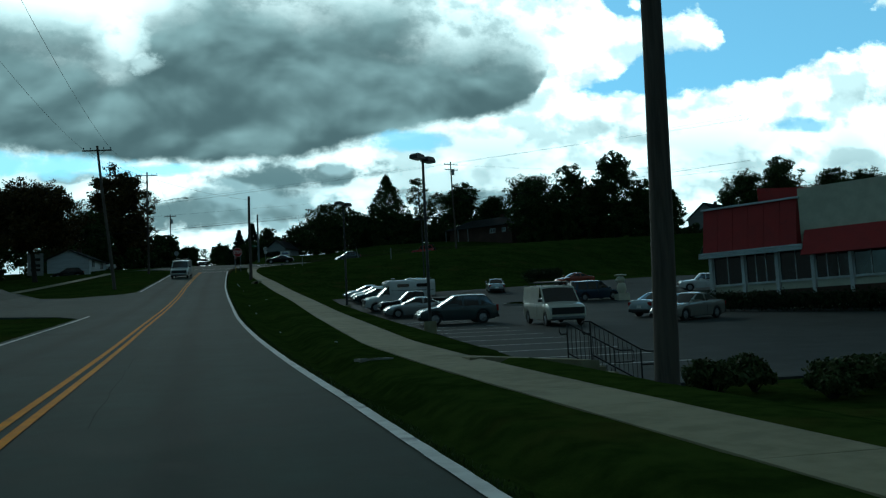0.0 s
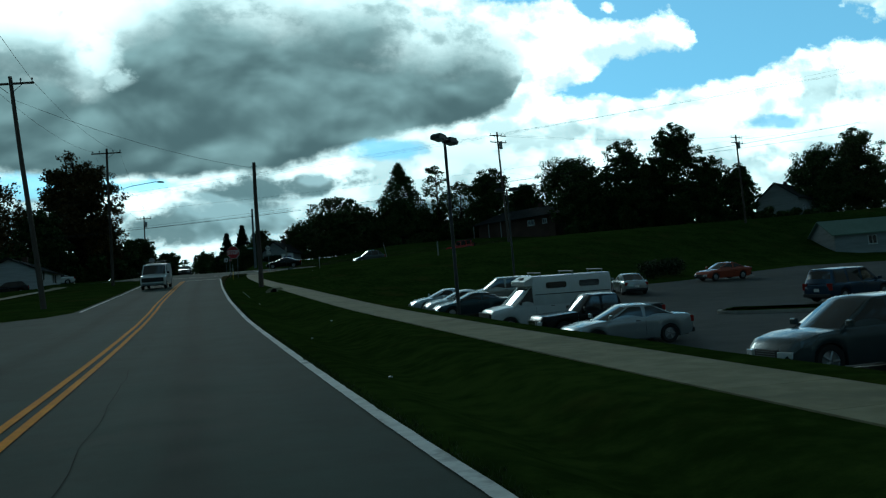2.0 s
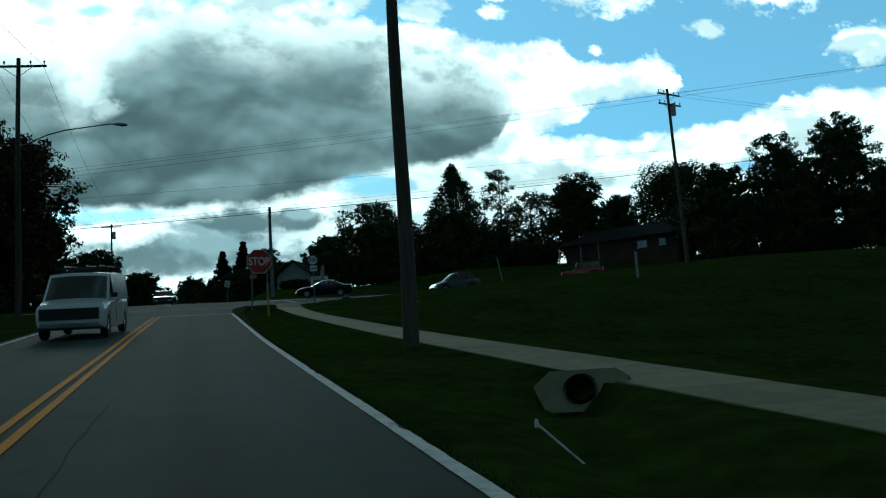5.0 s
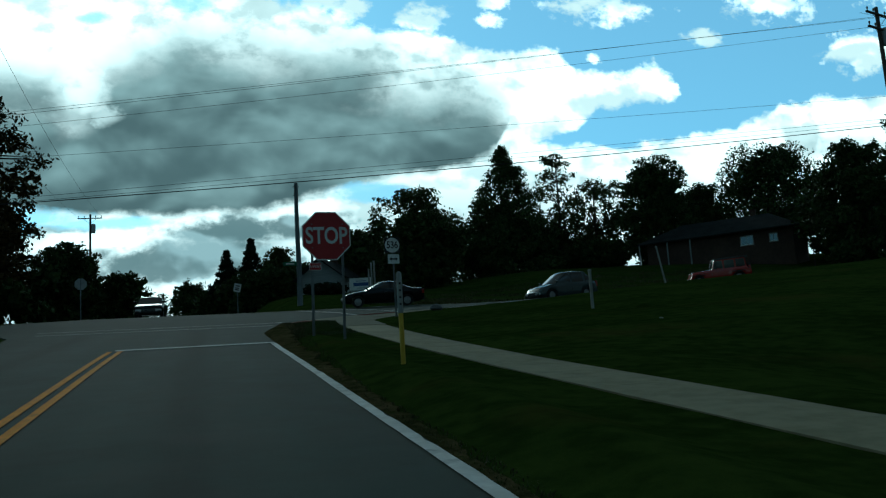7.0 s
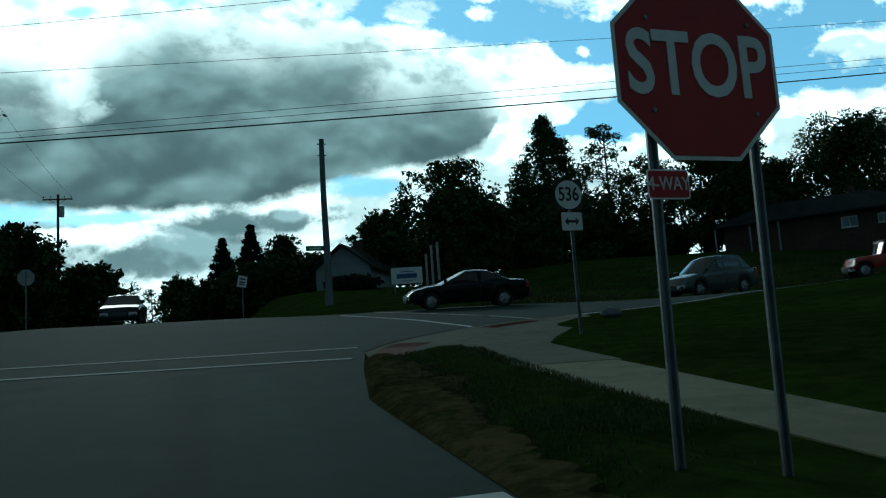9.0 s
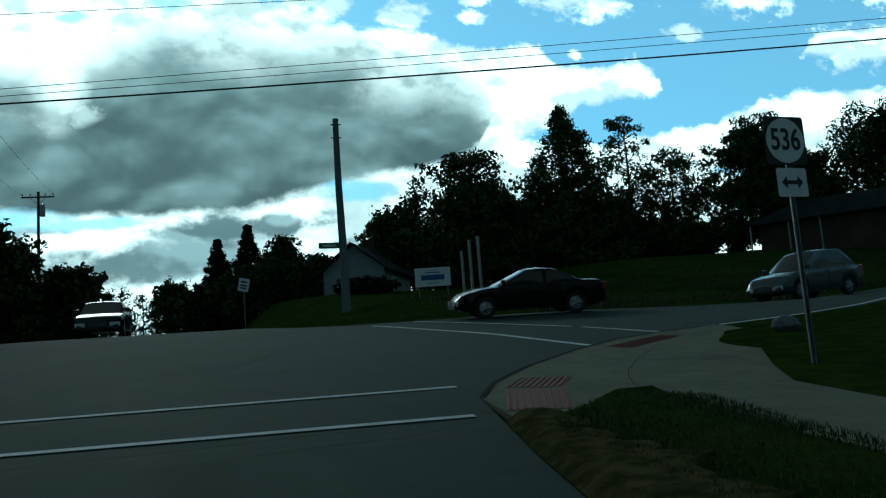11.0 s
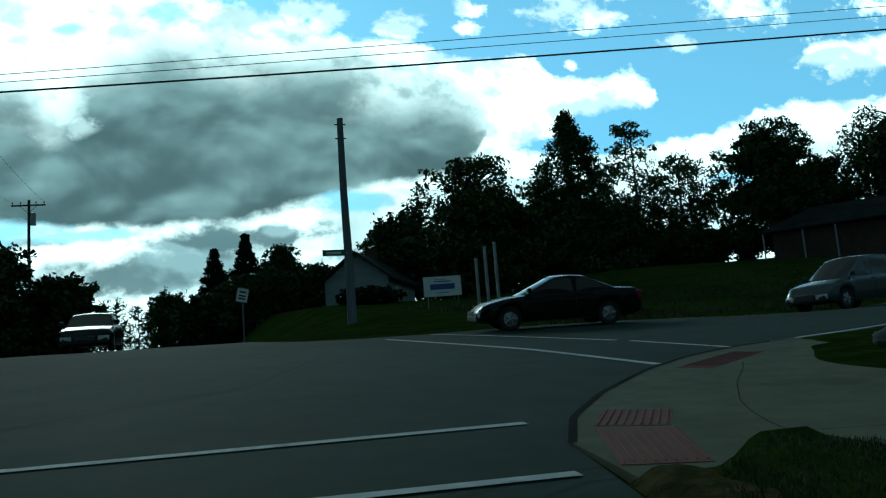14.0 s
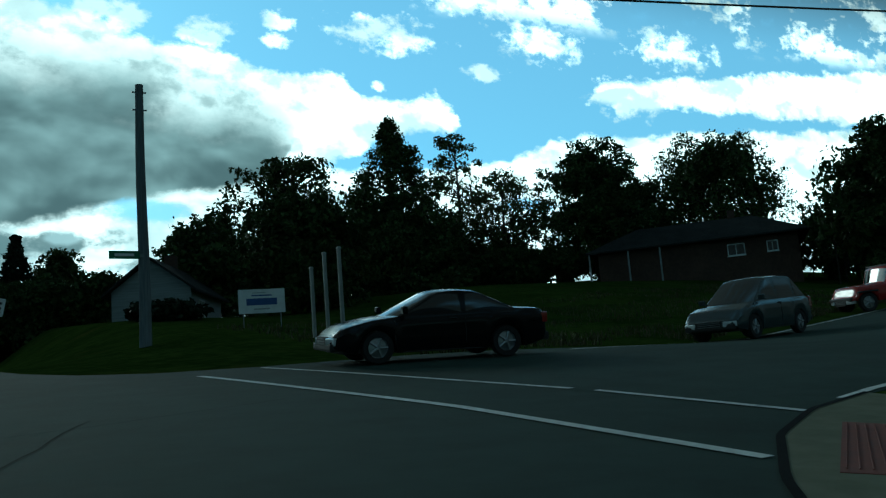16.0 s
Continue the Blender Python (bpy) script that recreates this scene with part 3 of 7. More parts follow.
def build_ground():
    xs = np.r_[np.geomspace(-900, -24, 26), np.arange(-22, 0.2, 0.7), np.arange(0.4, 13.1, 0.2), np.arange(13.6, 62, 0.7), np.geomspace(63, 900, 30)]
    ys = np.r_[np.geomspace(300, 6, 14) * -1 - 10, np.arange(-15, 124.3, 0.8), np.arange(124.6, 145.1, 0.22), np.arange(145.7, 180, 0.8), np.geomspace(181, 1400, 40)]
    gx, gy = np.meshgrid(xs, ys)
    z = ground_z(gx, gy)
    pts = np.column_stack([gx.ravel(), gy.ravel()])
    sunk = np.zeros(len(pts), bool)
    for poly in (ROAD, LOT):
        sunk |= inside(pts, np.array(poly))
    z = z.ravel()
    paved = paved_z(pts[:, 0], pts[:, 1])
    z = np.where(inside(pts, np.array(ROAD)), np.minimum(z, paved) - 0.10, z - 0.006)
    z = np.where(inside(pts, np.array(LOT)), np.minimum(z, lot_z(pts[:, 0], pts[:, 1])) - 0.10, z)
    # the grass lies level with the concrete at the corner
    corner = (pts[:, 0] > 1.2) & (pts[:, 0] < 13) & (pts[:, 1] > 127) & (pts[:, 1] < 143) & ~sunk
    strip = pts[:, 0] - cx(pts[:, 1]) - np.interp(pts[:, 1], WALK_Y, WALK_S)
    nose = 0.125 * step(0.1, 0.9, pts[:, 0] - np.interp(pts[:, 1], [127, 132, 133.5, 134.5], [1.6, 1.7, 2.0, 2.6])) - 0.03
    corner &= ~((strip > -0.35) & (strip < walk_w(pts[:, 1]) + 0.35) & (pts[:, 1] < 134.2))
    z = np.where(corner, np.maximum(z, paved + np.where(inside(pts, np.array(APRON)), -0.012, np.where(pts[:, 0] < 4.4, nose, 0.02))), z)
    foot = pts[:, 0] - cx(pts[:, 1]) - np.interp(pts[:, 1], WALK_Y, WALK_S)
    paving = (foot > -0.1) & (foot < walk_w(pts[:, 1]) + 0.1) & (pts[:, 1] < 133)
    z = np.where(paving & (foot > 0.1) & (foot < walk_w(pts[:, 1]) - 0.1), z - 0.014, z)
    ramp = (pts[:, 0] > 10.3) & (pts[:, 0] < 15.6) & (np.abs(pts[:, 1] - np.interp(pts[:, 0], [10.2, 13.7, 15.6], [15.25, 19.7, 19.7])) < 1.35)
    z = np.where(ramp, np.minimum(z, ramp_z(pts[:, 0], pts[:, 1]) - 0.10 - 0.45 * np.clip(pts[:, 0] - 13.9, 0, 2)), z)
    # a hollow before the mouth of the culvert
    z = z - 0.52 * np.exp(-(((pts[:, 0] - 5.35) / 0.75) ** 2 + ((pts[:, 1] - 88.4) / 1.1) ** 2)) * step(0.05, 0.55, -foot)
    rough = np.array([noise.noise((px * 0.35, py * 0.35, 0.0)) for px, py in pts])
    z = z + np.where(sunk | paving, 0, 0.018 * rough)
    n, m = len(xs), len(ys)
    idx = np.arange(n * m).reshape(m, n)
    f = np.stack([idx[:-1, :-1], idx[:-1, 1:], idx[1:, 1:], idx[1:, :-1]], -1).reshape(-1, 4)
    me = bpy.data.meshes.new("ground")
    me.from_pydata(np.column_stack([pts, z]).tolist(), [], f.tolist())
    me.materials.append(GRASS)
    me.shade_smooth()
    tagged(new("ground", me), "mown dark green grass verge and hillside", "ground", kind="structure")


build_ground()
road = part("road", fill(ROAD, paved_z), ASPHALT)
flat = np.empty(len(road.data.vertices) * 3)
road.data.vertices.foreach_get("co", flat)
flat = flat.reshape(-1, 3)
lanes = road.data.attributes.new("across", "FLOAT", "POINT")
lanes.data.foreach_set("value", np.where((flat[:, 1] < 134) & (flat[:, 0] > -9), flat[:, 0] - cx(flat[:, 1]), -12.0).astype(np.float32))
tagged(road, "dark grey worn asphalt road with a crossing", "road", kind="structure")
car_park = part("car_park", fill(LOT, lot_z, 3.0), LOT_ASPHALT)
tagged(car_park, "worn grey asphalt car park below the road", "car park", kind="structure")


def marking(name, geo, mat, label):
    return tagged(part(name, geo, mat), label, "road marking", kind="structure")


LIFT = 0.012
for off in (-0.115, 0.115):
    marking("yellow_line", ribbon([(float(cx(y)) + float(np.interp(y, *YELLOW_T)) + off, float(y)) for y in np.linspace(-60, 123.7, 93)], 0.115, paved_z, LIFT), YELLOW_PAINT, "solid yellow centre line of a double pair")


def edge_paint():
    """The edge line: its outer rim is eaten away by the grass in places."""
    rng = random.Random(21)
    inner, outer = [], []
    bite = 0.0
    for y in np.arange(-60, 123.95, 0.22):
        mid = float(cx(y)) + edge_line(y)
        bite = 0.05 * rng.random() if rng.random() < 0.05 else bite * 0.35
        inner.append((mid - 0.065 + rng.uniform(-0.003, 0.003), y))
        outer.append((mid + 0.068 + rng.uniform(-0.006, 0.006) - bite, y))
    xy = np.array(inner + outer)
    n = len(inner)
    return Geo().add(np.column_stack([xy, paved_z(xy[:, 0], xy[:, 1]) + LIFT]), [(i, i + 1, n + i + 1, n + i) for i in range(n - 1)])


marking("white_edge_line", edge_paint(), WHITE_PAINT, "solid white edge line beside the verge")
marking("white_edge_line", ribbon(along(-5.3, 77, 121), 0.12, paved_z, LIFT), WHITE_PAINT, "solid white edge line beside the verge")
marking("white_edge_line", ribbon(along(-5.3, -60, 46) , 0.12, paved_z, LIFT), WHITE_PAINT, "solid white edge line beside the verge")
marking("stop_line", ribbon([(-2.28, 123.96), (1.35, 124.2)], 0.42, paved_z, LIFT + 0.003), WHITE_PAINT, "wide white stop line across the lane")
marking("crosswalk_line", ribbon([(-6.3, 136.25), (2.25, 136.2)], 0.15, paved_z, LIFT), WHITE_PAINT, "thin white crosswalk line")
marking("crosswalk_line", ribbon([(-6.0, 134.2), (1.82, 134.0)], 0.15, paved_z, LIFT), WHITE_PAINT, "thin white crosswalk line")
marking("crosswalk_line", ribbon([(3.95, 151.4), (5.28, 144.3), (5.6, 139.9)], 0.15, paved_z, LIFT), WHITE_PAINT, "thin white crosswalk line")
marking("crosswalk_line", ribbon([(5.42, 152.5), (7.28, 144.7)], 0.12, paved_z, LIFT), WHITE_PAINT, "thin white crosswalk line")
marking("crosswalk_line", ribbon([(7.38, 144.3), (7.75, 141.1)], 0.12, paved_z, LIFT), WHITE_PAINT, "thin white crosswalk line")


# ---- footway, kerbs, corner ----
def build_footway():
    bed = part("pavement", fill([(float(cx(y)) + float(np.interp(y, WALK_Y, WALK_S)) - 0.02, float(y)) for y in np.arange(-20, 131.6, 2.0)]
                                + [(float(cx(y)) + float(np.interp(y, WALK_Y, WALK_S)) + float(walk_w(y)) + 0.02, float(y)) for y in np.arange(130, -20.1, -2.0)], walk_z, 2.0, -0.03, 0.1), KERB)
    tagged(bed, "pale concrete footway along the verge", "pavement", kind="structure")
    rng = random.Random(4)
    pitch = 1.53
    y = -18.0
    while y < 131.0:
        geo = Geo()
        a, b = y + 0.002, y + pitch - 0.002
        tilt = rng.uniform(-0.0012, 0.0012)
        ring = []
        for yy in (a, b):
            left = float(cx(yy)) + float(np.interp(yy, WALK_Y, WALK_S))
            for xx in (left, left + float(walk_w(yy))):
                ring.append((xx, yy, float(walk_z(xx, yy)) + 0.010 + tilt * (1 if yy == a else -1) + rng.uniform(-0.001, 0.001)))
        low = [(p[0], p[1], p[2] - 0.09) for p in ring]
        geo.add(ring + low, [(0, 1, 3, 2), (4, 6, 7, 5), (0, 4, 5, 1), (2, 3, 7, 6), (0, 2, 6, 4), (1, 5, 7, 3)])
        part("slab", mesh_of("slab", geo, CONCRETE, bevel=0.004), None, bed)
        y += pitch
    return bed


def corner_z(x, y):
    """Level with the footway where the two meet, with the road's fall at the kerb."""
    return paved_z(x, y) - (paved_z(x, y) - zr(y)) * (1 - step(131.2, 135.5, y))


pavement = build_footway()
tagged(part("corner_apron", fill(APRON, corner_z, 0.8, 0.018, 0.2), APRON_CONCRETE), "pale concrete corner ramp of the footway", "pavement", kind="structure")
tagged(part("kerb_joint", ribbon(NEAR_CORNER[2:], 0.075, paved_z, 0.024, 0.3), SEALANT), "black tar joint along the corner kerb", "kerb", kind="structure")
tagged(part("expansion_joint", ribbon([(3.83, 134.4), (3.9, 134.85), (4.14, 135.5), (4.45, 136.15), (5.19, 137.34), (6.04, 138.5), (6.5, 139.2)], 0.014, corner_z, 0.022, 0.3), JOINT), "dark joint in the corner concrete", "joint", kind="structure")
tagged(part("expansion_joint", ribbon([(3.92, 134.5), (4.4, 134.36), (5.36, 134.25)], 0.014, corner_z, 0.022, 0.3), JOINT), "dark joint in the corner concrete", "joint", kind="structure")
TACTILE = material("red_tactile_paving", (0.15, 0.038, 0.026), (0.20, 0.052, 0.036), 6, 0.8, 0.002)


def tactile(outline, ribs):
    pad = thing("tactile_pad", (0, 0, 0), "red tactile paving pad with raised ribs in the kerb ramp", "paving pad", "tactile pads")
    part("plate", fill(outline, corner_z, 0.5, 0.024, 0.03), TACTILE, pad)
    a, b, c, d = (Vector(p) for p in outline)
    for i in range(ribs):
        t = (i + 0.5) / ribs
        p, q = a.lerp(d, t), b.lerp(c, t)
        g = Geo().tube((*p.lerp(q, 0.05), float(corner_z(*p.lerp(q, 0.05))) + 0.028), (*p.lerp(q, 0.95), float(corner_z(*p.lerp(q, 0.95))) + 0.028), 0.007, n=6)
        part("rib", g, TACTILE, pad)


tactile([(2.15, 134.05), (2.62, 135.5), (3.2, 135.15), (2.75, 133.85)], 9)
tactile([(2.66, 135.62), (3.12, 136.4), (3.66, 136.05), (3.22, 135.28)], 9)
tactile([(5.5, 139.2), (7.3, 140.6), (7.5, 140.2), (5.8, 138.8)], 6)
west_walk = part("west_pavement", ribbon([(-40, 66.0), (-24, 70.0), (-17.5, 76), (-16.6, 90), (-16.2, 110), (-15.6, 134)], 1.5, ground_z, 0.05), CONCRETE)
tagged(west_walk, "narrow pale concrete footway across the grass", "pavement", kind="structure")
marking("white_edge_line", ribbon([(8.75, 141.75), (9.7, 142.08), (11.4, 142.45), (13.5, 143.0)] + cross_edge(-4.35, 16, 60), 0.12, paved_z, LIFT), WHITE_PAINT, "solid white edge line of the side street")
marking("white_edge_line", ribbon(cross_edge(4.2, 12.5, 60), 0.12, paved_z, LIFT), WHITE_PAINT, "solid white edge line of the side street")
rng = random.Random(12)
seam = [(float(cx(y)) - 1.09 + rng.uniform(-0.03, 0.03) + 0.08 * math.sin(y * 0.21), float(y)) for y in np.arange(-20, 104, 0.6)]
for first in range(0, len(seam) - 20, 24):
    marking("crack", ribbon(seam[first:first + rng.randint(9, 20)], 0.007, paved_z, 0.008, 0.6), SEALANT, "thin dark seam broken along the wheel track")
for points in ([(-5.5, 138), (-3.0, 138.6), (0.0, 141.5), (1.5, 146)], [(-4.5, 143.5), (-1.0, 144.5), (4.0, 146.5)]):
    pts = np.array(points, float)
    s = np.linspace(0, len(pts) - 1, 40 * (len(pts) - 1))
    wav = [(float(np.interp(k, range(len(pts)), pts[:, 0])) + (cx(np.interp(k, range(len(pts)), pts[:, 1])) if pts[0, 1] < 100 else 0) + rng.uniform(-0.05, 0.05), float(np.interp(k, range(len(pts)), pts[:, 1])) + rng.uniform(-0.04, 0.04)) for k in s]
    marking("crack", ribbon(wav, 0.014, paved_z, 0.008, 0.5), SEALANT, "dark sealed crack in the asphalt")
for bay in range(11):
    by = 23.7 + 2.85 * bay + (1.2 if bay > 8 else 0)
    marking("bay_line", ribbon([(13.9, by), (18.6, by - 0.4)], 0.11, lot_z, 0.015), WHITE_PAINT, "worn white parking bay line")


# ---- poles, lamps, wires ----
GREY_WOOD = material("grey_weathered_wood", (0.10, 0.115, 0.125), (0.18, 0.20, 0.21), 3, 0.85, 0.005, stretch=(6, 6, 0.5))

def utility_pole(base, top, label, arm=0.0, arm_turn=0.0, arms=1, lamp=None, transformer=False, width=0.15, wood=None):
    pole = thing("utility_pole", base, label, "utility pole", "utility poles")
    up = Vector(top) - Vector(base)
    g = Geo()
    rings = []
    for i in range(9):
        t = -0.03 + 1.03 * i / 8
        r = width * (1.12 - 0.4 * i / 8)
        c = up * t + Vector((0.02 * math.sin(7 * t), 0.02 * math.cos(5 * t), 0))
        rings.append([c + Vector((r * math.cos(2 * math.pi * j / 12), r * math.sin(2 * math.pi * j / 12), 0)) for j in range(12)])
    part("shaft", g.loft(rings), wood or WOOD_POLE, pole, smooth=True)
    turn = Matrix.Rotation(radians(arm_turn), 3, "Z")
    if arm:
        for n in range(arms):
            h = up * (1 - 0.035 - 0.06 * n)
            bar = part("crossarm", Geo().box(h + turn @ Vector((0, -width * 0.9, 0)), (arm, 0.1, 0.12), turn), WOOD_POLE, pole, bevel=0.01)
            for s in (-1, 1):
                part("brace", Geo().tube(h + turn @ Vector((s * arm * 0.28, -width, 0)), h + Vector((0, 0, -0.55)) + turn @ Vector((s * 0.1, -width, 0)), 0.018, n=6), STEEL, pole)
            for s in (-0.92, -0.45, 0.45, 0.92):
                p = h + turn @ Vector((s * arm / 2, -width, 0.06))
                g = Geo().lathe([(0.02, 0), (0.02, 0.08), (0.055, 0.10), (0.05, 0.15), (0.06, 0.18), (0.03, 0.24)], 10)
                part("insulator", mesh_of("insulator", g, STEEL, True), None, pole, at=Matrix.Translation(p))
    else:
        for h in (0.97, 0.90):
            part("bracket", Geo().tube(up * h + Vector((-width * 1.3, 0, 0)), up * h + Vector((width * 1.3, 0, 0)), 0.03, n=8), STEEL, pole)
    if transformer:
        p = up * 0.88 + turn @ Vector((0.35, -0.1, 0))
        part("transformer", Geo().lathe([(0.05, -0.5), (0.22, -0.5), (0.23, 0.4), (0.2, 0.5), (0.05, 0.55)], 16, c=p), SIGN_BACK, pole, smooth=True)
    if lamp:
        p, q = Vector(lamp[0]) - Vector(base), Vector(lamp[1]) - Vector(base)
        mid = p.lerp(q, 0.45) + Vector((0, 0, 0.35))
        arm_ob = part("lamp_arm", Geo().path([p, p.lerp(mid, 0.6) + Vector((0, 0, 0.1)), mid, q + Vector((-0.5, 0, 0.02)), q], 0.035), STEEL, pole, smooth=True)
        g = Geo().loft([[Vector((x, w * math.cos(a), h * math.sin(a) + d)) for a in np.linspace(0, 2 * math.pi, 12, endpoint=False)]
                        for x, w, h, d in ((-0.3, 0.05, 0.05, 0), (-0.1, 0.12, 0.09, 0), (0.15, 0.16, 0.1, -0.02), (0.35, 0.12, 0.07, -0.03), (0.42, 0.03, 0.02, -0.03))])
        part("lamp_head", mesh_of("lamp_head", g, SIGN_BACK, True), None, pole, at=Matrix.Translation(q))
    return pole


utility_pole((-7.18, 85.4, gz(-7.18, 85.4)), (-8.7, 86.3, 18.55), "leaning weathered wooden utility pole with a crossarm on the grass verge", 2.7, -8, transformer=False)
utility_pole((-9.47, 128.1, gz(-9.47, 128.1)), (-9.47, 128.1, 23.8), "tall wooden utility pole with a crossarm and a street lamp arm", 3.0, -6, lamp=((-9.4, 128.1, 18.9), (-4.3, 127.6, 20.0)))
utility_pole((4.89, 96.48, gz(4.89, 96.48)), (4.9, 96.48, 15.1), "plain dark wooden service pole beside the footway", width=0.16)
utility_pole((5.17, 164.73, gz(5.17, 164.73)), (5.17, 164.73, 22.55), "grey weathered wooden pole beside the corner street sign", width=0.18, wood=GREY_WOOD)
utility_pole((37.58, 144.0, gz(37.58, 144.0)), (37.3, 144.0, 27.9), "tall wooden utility pole with crossarms on the grass hill", 2.6, 20, 2, transformer=True)
utility_pole((77.3, 152.6, gz(77.3, 152.6)), (77.3, 152.6, 28.3), "tall wooden utility pole with crossarms beside the side street", 2.6, 20, 2, transformer=True)
utility_pole((-14.25, 205.2, gz(-14.25, 205.2)), (-14.25, 205.2, 28.6), "distant wooden utility pole with a crossarm and transformer", 2.6, -4, transformer=True)
utility_pole((11.74, 10.2, gz(11.74, 10.2)), (12.03, 10.2, 9.6), "thick wooden utility pole beside the hand rail", width=0.15)


def car_park_lamp(x, y, z, top, turn):
    lamp = thing("car_park_lamp", pose(x, y, z, rz=turn), "dark painted steel lamp post with two shoebox lamp heads", "lamp post", "car park lamps")
    h = top - z
    part("base", Geo().lathe([(0.3, -0.3), (0.3, 0.55), (0.27, 0.6), (0.05, 0.6)], 20), CONCRETE, lamp, "round concrete footing", True)
    part("post", Geo().tube((0, 0, 0.55), (0, 0, h), 0.085, 0.065, 12), DARK_STEEL, lamp, smooth=True)
    for s in (-1, 1):
        head = part("lamp_head", Geo().loft([[Vector((s * a, w, b)) for a, b in ((0.12, -0.02), (0.2, 0.14), (0.72, 0.17), (0.9, 0.06), (0.92, -0.1), (0.15, -0.1))] for w in (-0.22, 0.22)]), DARK_STEEL, lamp, bevel=0.03)
        part("lens", Geo().box((s * 0.55, 0, h * 0 - 0.108), (0.62, 0.36, 0.015)), SIGN_BACK, head, "pale lamp lens")
        head.matrix_basis = Matrix.Translation((0, 0, h - 0.05))
        part("arm", Geo().tube((0, 0, h - 0.08), (s * 0.2, 0, h - 0.05), 0.03, n=8), DARK_STEEL, lamp)
    return lamp


car_park_lamp(14.18, 41.3, gz(14.18, 41.3), 8.1, 50)
car_park_lamp(12.64, 69.07, gz(12.64, 69.07), 10.05, 50)
car_park_lamp(23.78, 97.3, gz(23.78, 97.3), 12.4, -10)


def wire(a, b, sag, r=0.010, label="thin black overhead wire between poles"):
    a, b = Vector(a), Vector(b)
    pts = [a.lerp(b, t) - Vector((0, 0, sag * 4 * t * (1 - t))) for t in np.linspace(0, 1, 25)]
    tagged(part("overhead_wire", Geo().path(pts, r, 5), CABLE), label, "wire", "overhead wires")


PL1, PL2, PLF, PF, PG = (-8.7, 86.2, 18.25), (-9.47, 128.0, 23.45), (-14.25, 205.1, 28.3), (37.35, 143.9, 27.6), (77.3, 152.5, 28.0)
for dx in (-1.25, 1.25):
    wire((-8.7 + dx, 86.2, 18.25), (-9.47 + dx, 128, 23.45), 0.7)
    wire((-9.47 + dx, 128, 23.45), (-14.25 + dx, 205, 28.3), 1.2)
    wire((-8.7 + dx, 86.2, 18.25), (2.0 + dx - 4, 20, 12.0), 0.7)
    wire((37.35 + dx, 143.9, 27.5), (77.3 + dx, 152.5, 28.0), 0.6)
    wire((77.3 + dx, 152.5, 28.0), (150 + dx, 190, 33.0), 0.8)
WEST, EAST = -48.0, 92.0
for y0, z0, my, dz, bow, r in ((150.05, 18.92, -0.072, 0.0561, 0.0004, 0.026), (149.45, 19.21, -0.094, 0.0632, 0.00008, 0.010), (149.22, 18.91, -0.077, 0.0651, 0.00014, 0.010), (149.64, 21.19, -0.080, 0.0494, 0.00016, 0.009),
                               (149.19, 24.06, -0.065, 0.1069, 0.00011, 0.010), (147.86, 23.49, -0.064, 0.1118, 0.00012, 0.010), (151.77, 24.07, -0.071, 0.1047, 0.00028, 0.010)):
    line = [(x, y0 + my * x, z0 + dz * x + bow * x * x) for x in np.linspace(WEST, EAST, 41)]
    tagged(part("overhead_wire", Geo().path(line, r, 5), CABLE), "thick black telephone cable over the side street" if r > 0.02 else "thin black overhead wire over the side street", "wire", "overhead wires")
utility_pole((WEST, 153.2, gz(WEST, 153.2)), (WEST, 153.2, 20.6), "wooden utility pole with a crossarm beside the side street", 2.2, 90)
wire((4.9, 96.48, 14.7), (-8.6, 86.2, 17.2), 0.5)
wire((37.4, 143.9, 22.5), (108, 188, 25.5), 1.2)
wire((11.97, 10.2, 7.6), (60, 40, 9.5), 0.6)
wire((12.0, 10.2, 8.8), (-4, 30, 11.0), 0.3)


# ---- signs ----
def letters(text, height, depth=0.004, bold=0.0):
    """Letters as a mesh, centred, of that cap height."""
    curve = bpy.data.curves.new("letters", "FONT")
    curve.body, curve.size, curve.extrude = text, height / 0.7, depth
    curve.align_x, curve.align_y = "CENTER", "CENTER"
    curve.offset = bold
    curve.resolution_u = 4
    ob = bpy.data.objects.new("letters", curve)
    scene.collection.objects.link(ob)
    me = bpy.data.meshes.new_from_object(ob.evaluated_get(bpy.context.evaluated_depsgraph_get()))
    bpy.data.objects.remove(ob)
    return me


def lettering(text, height, mat, parent, at, label="", squeeze=1.0, bold=0.0):
    me = letters(text, height, bold=bold)
    me.materials.clear()
    me.materials.append(mat)
    return part("lettering", me, None, parent, label, at=at @ Matrix.Diagonal((squeeze, 1, 1, 1)))


def octagon(r):
    return [(r * math.cos(math.pi / 8 + i * math.pi / 4), r * math.sin(math.pi / 8 + i * math.pi / 4)) for i in range(8)]


UP = Matrix.Rotation(math.pi / 2, 4, "X")  # lays x, y of a flat outline upright, facing -y


def rounded(w, h, r, n=4):
    out = []
    for cx_, cy_, a0 in ((w / 2 - r, h / 2 - r, 0), (-w / 2 + r, h / 2 - r, 90), (-w / 2 + r, -h / 2 + r, 180), (w / 2 - r, -h / 2 + r, 270)):
        out += [(cx_ + r * math.cos(radians(a0 + 90 * i / n)), cy_ + r * math.sin(radians(a0 + 90 * i / n))) for i in range(n + 1)]
    return out


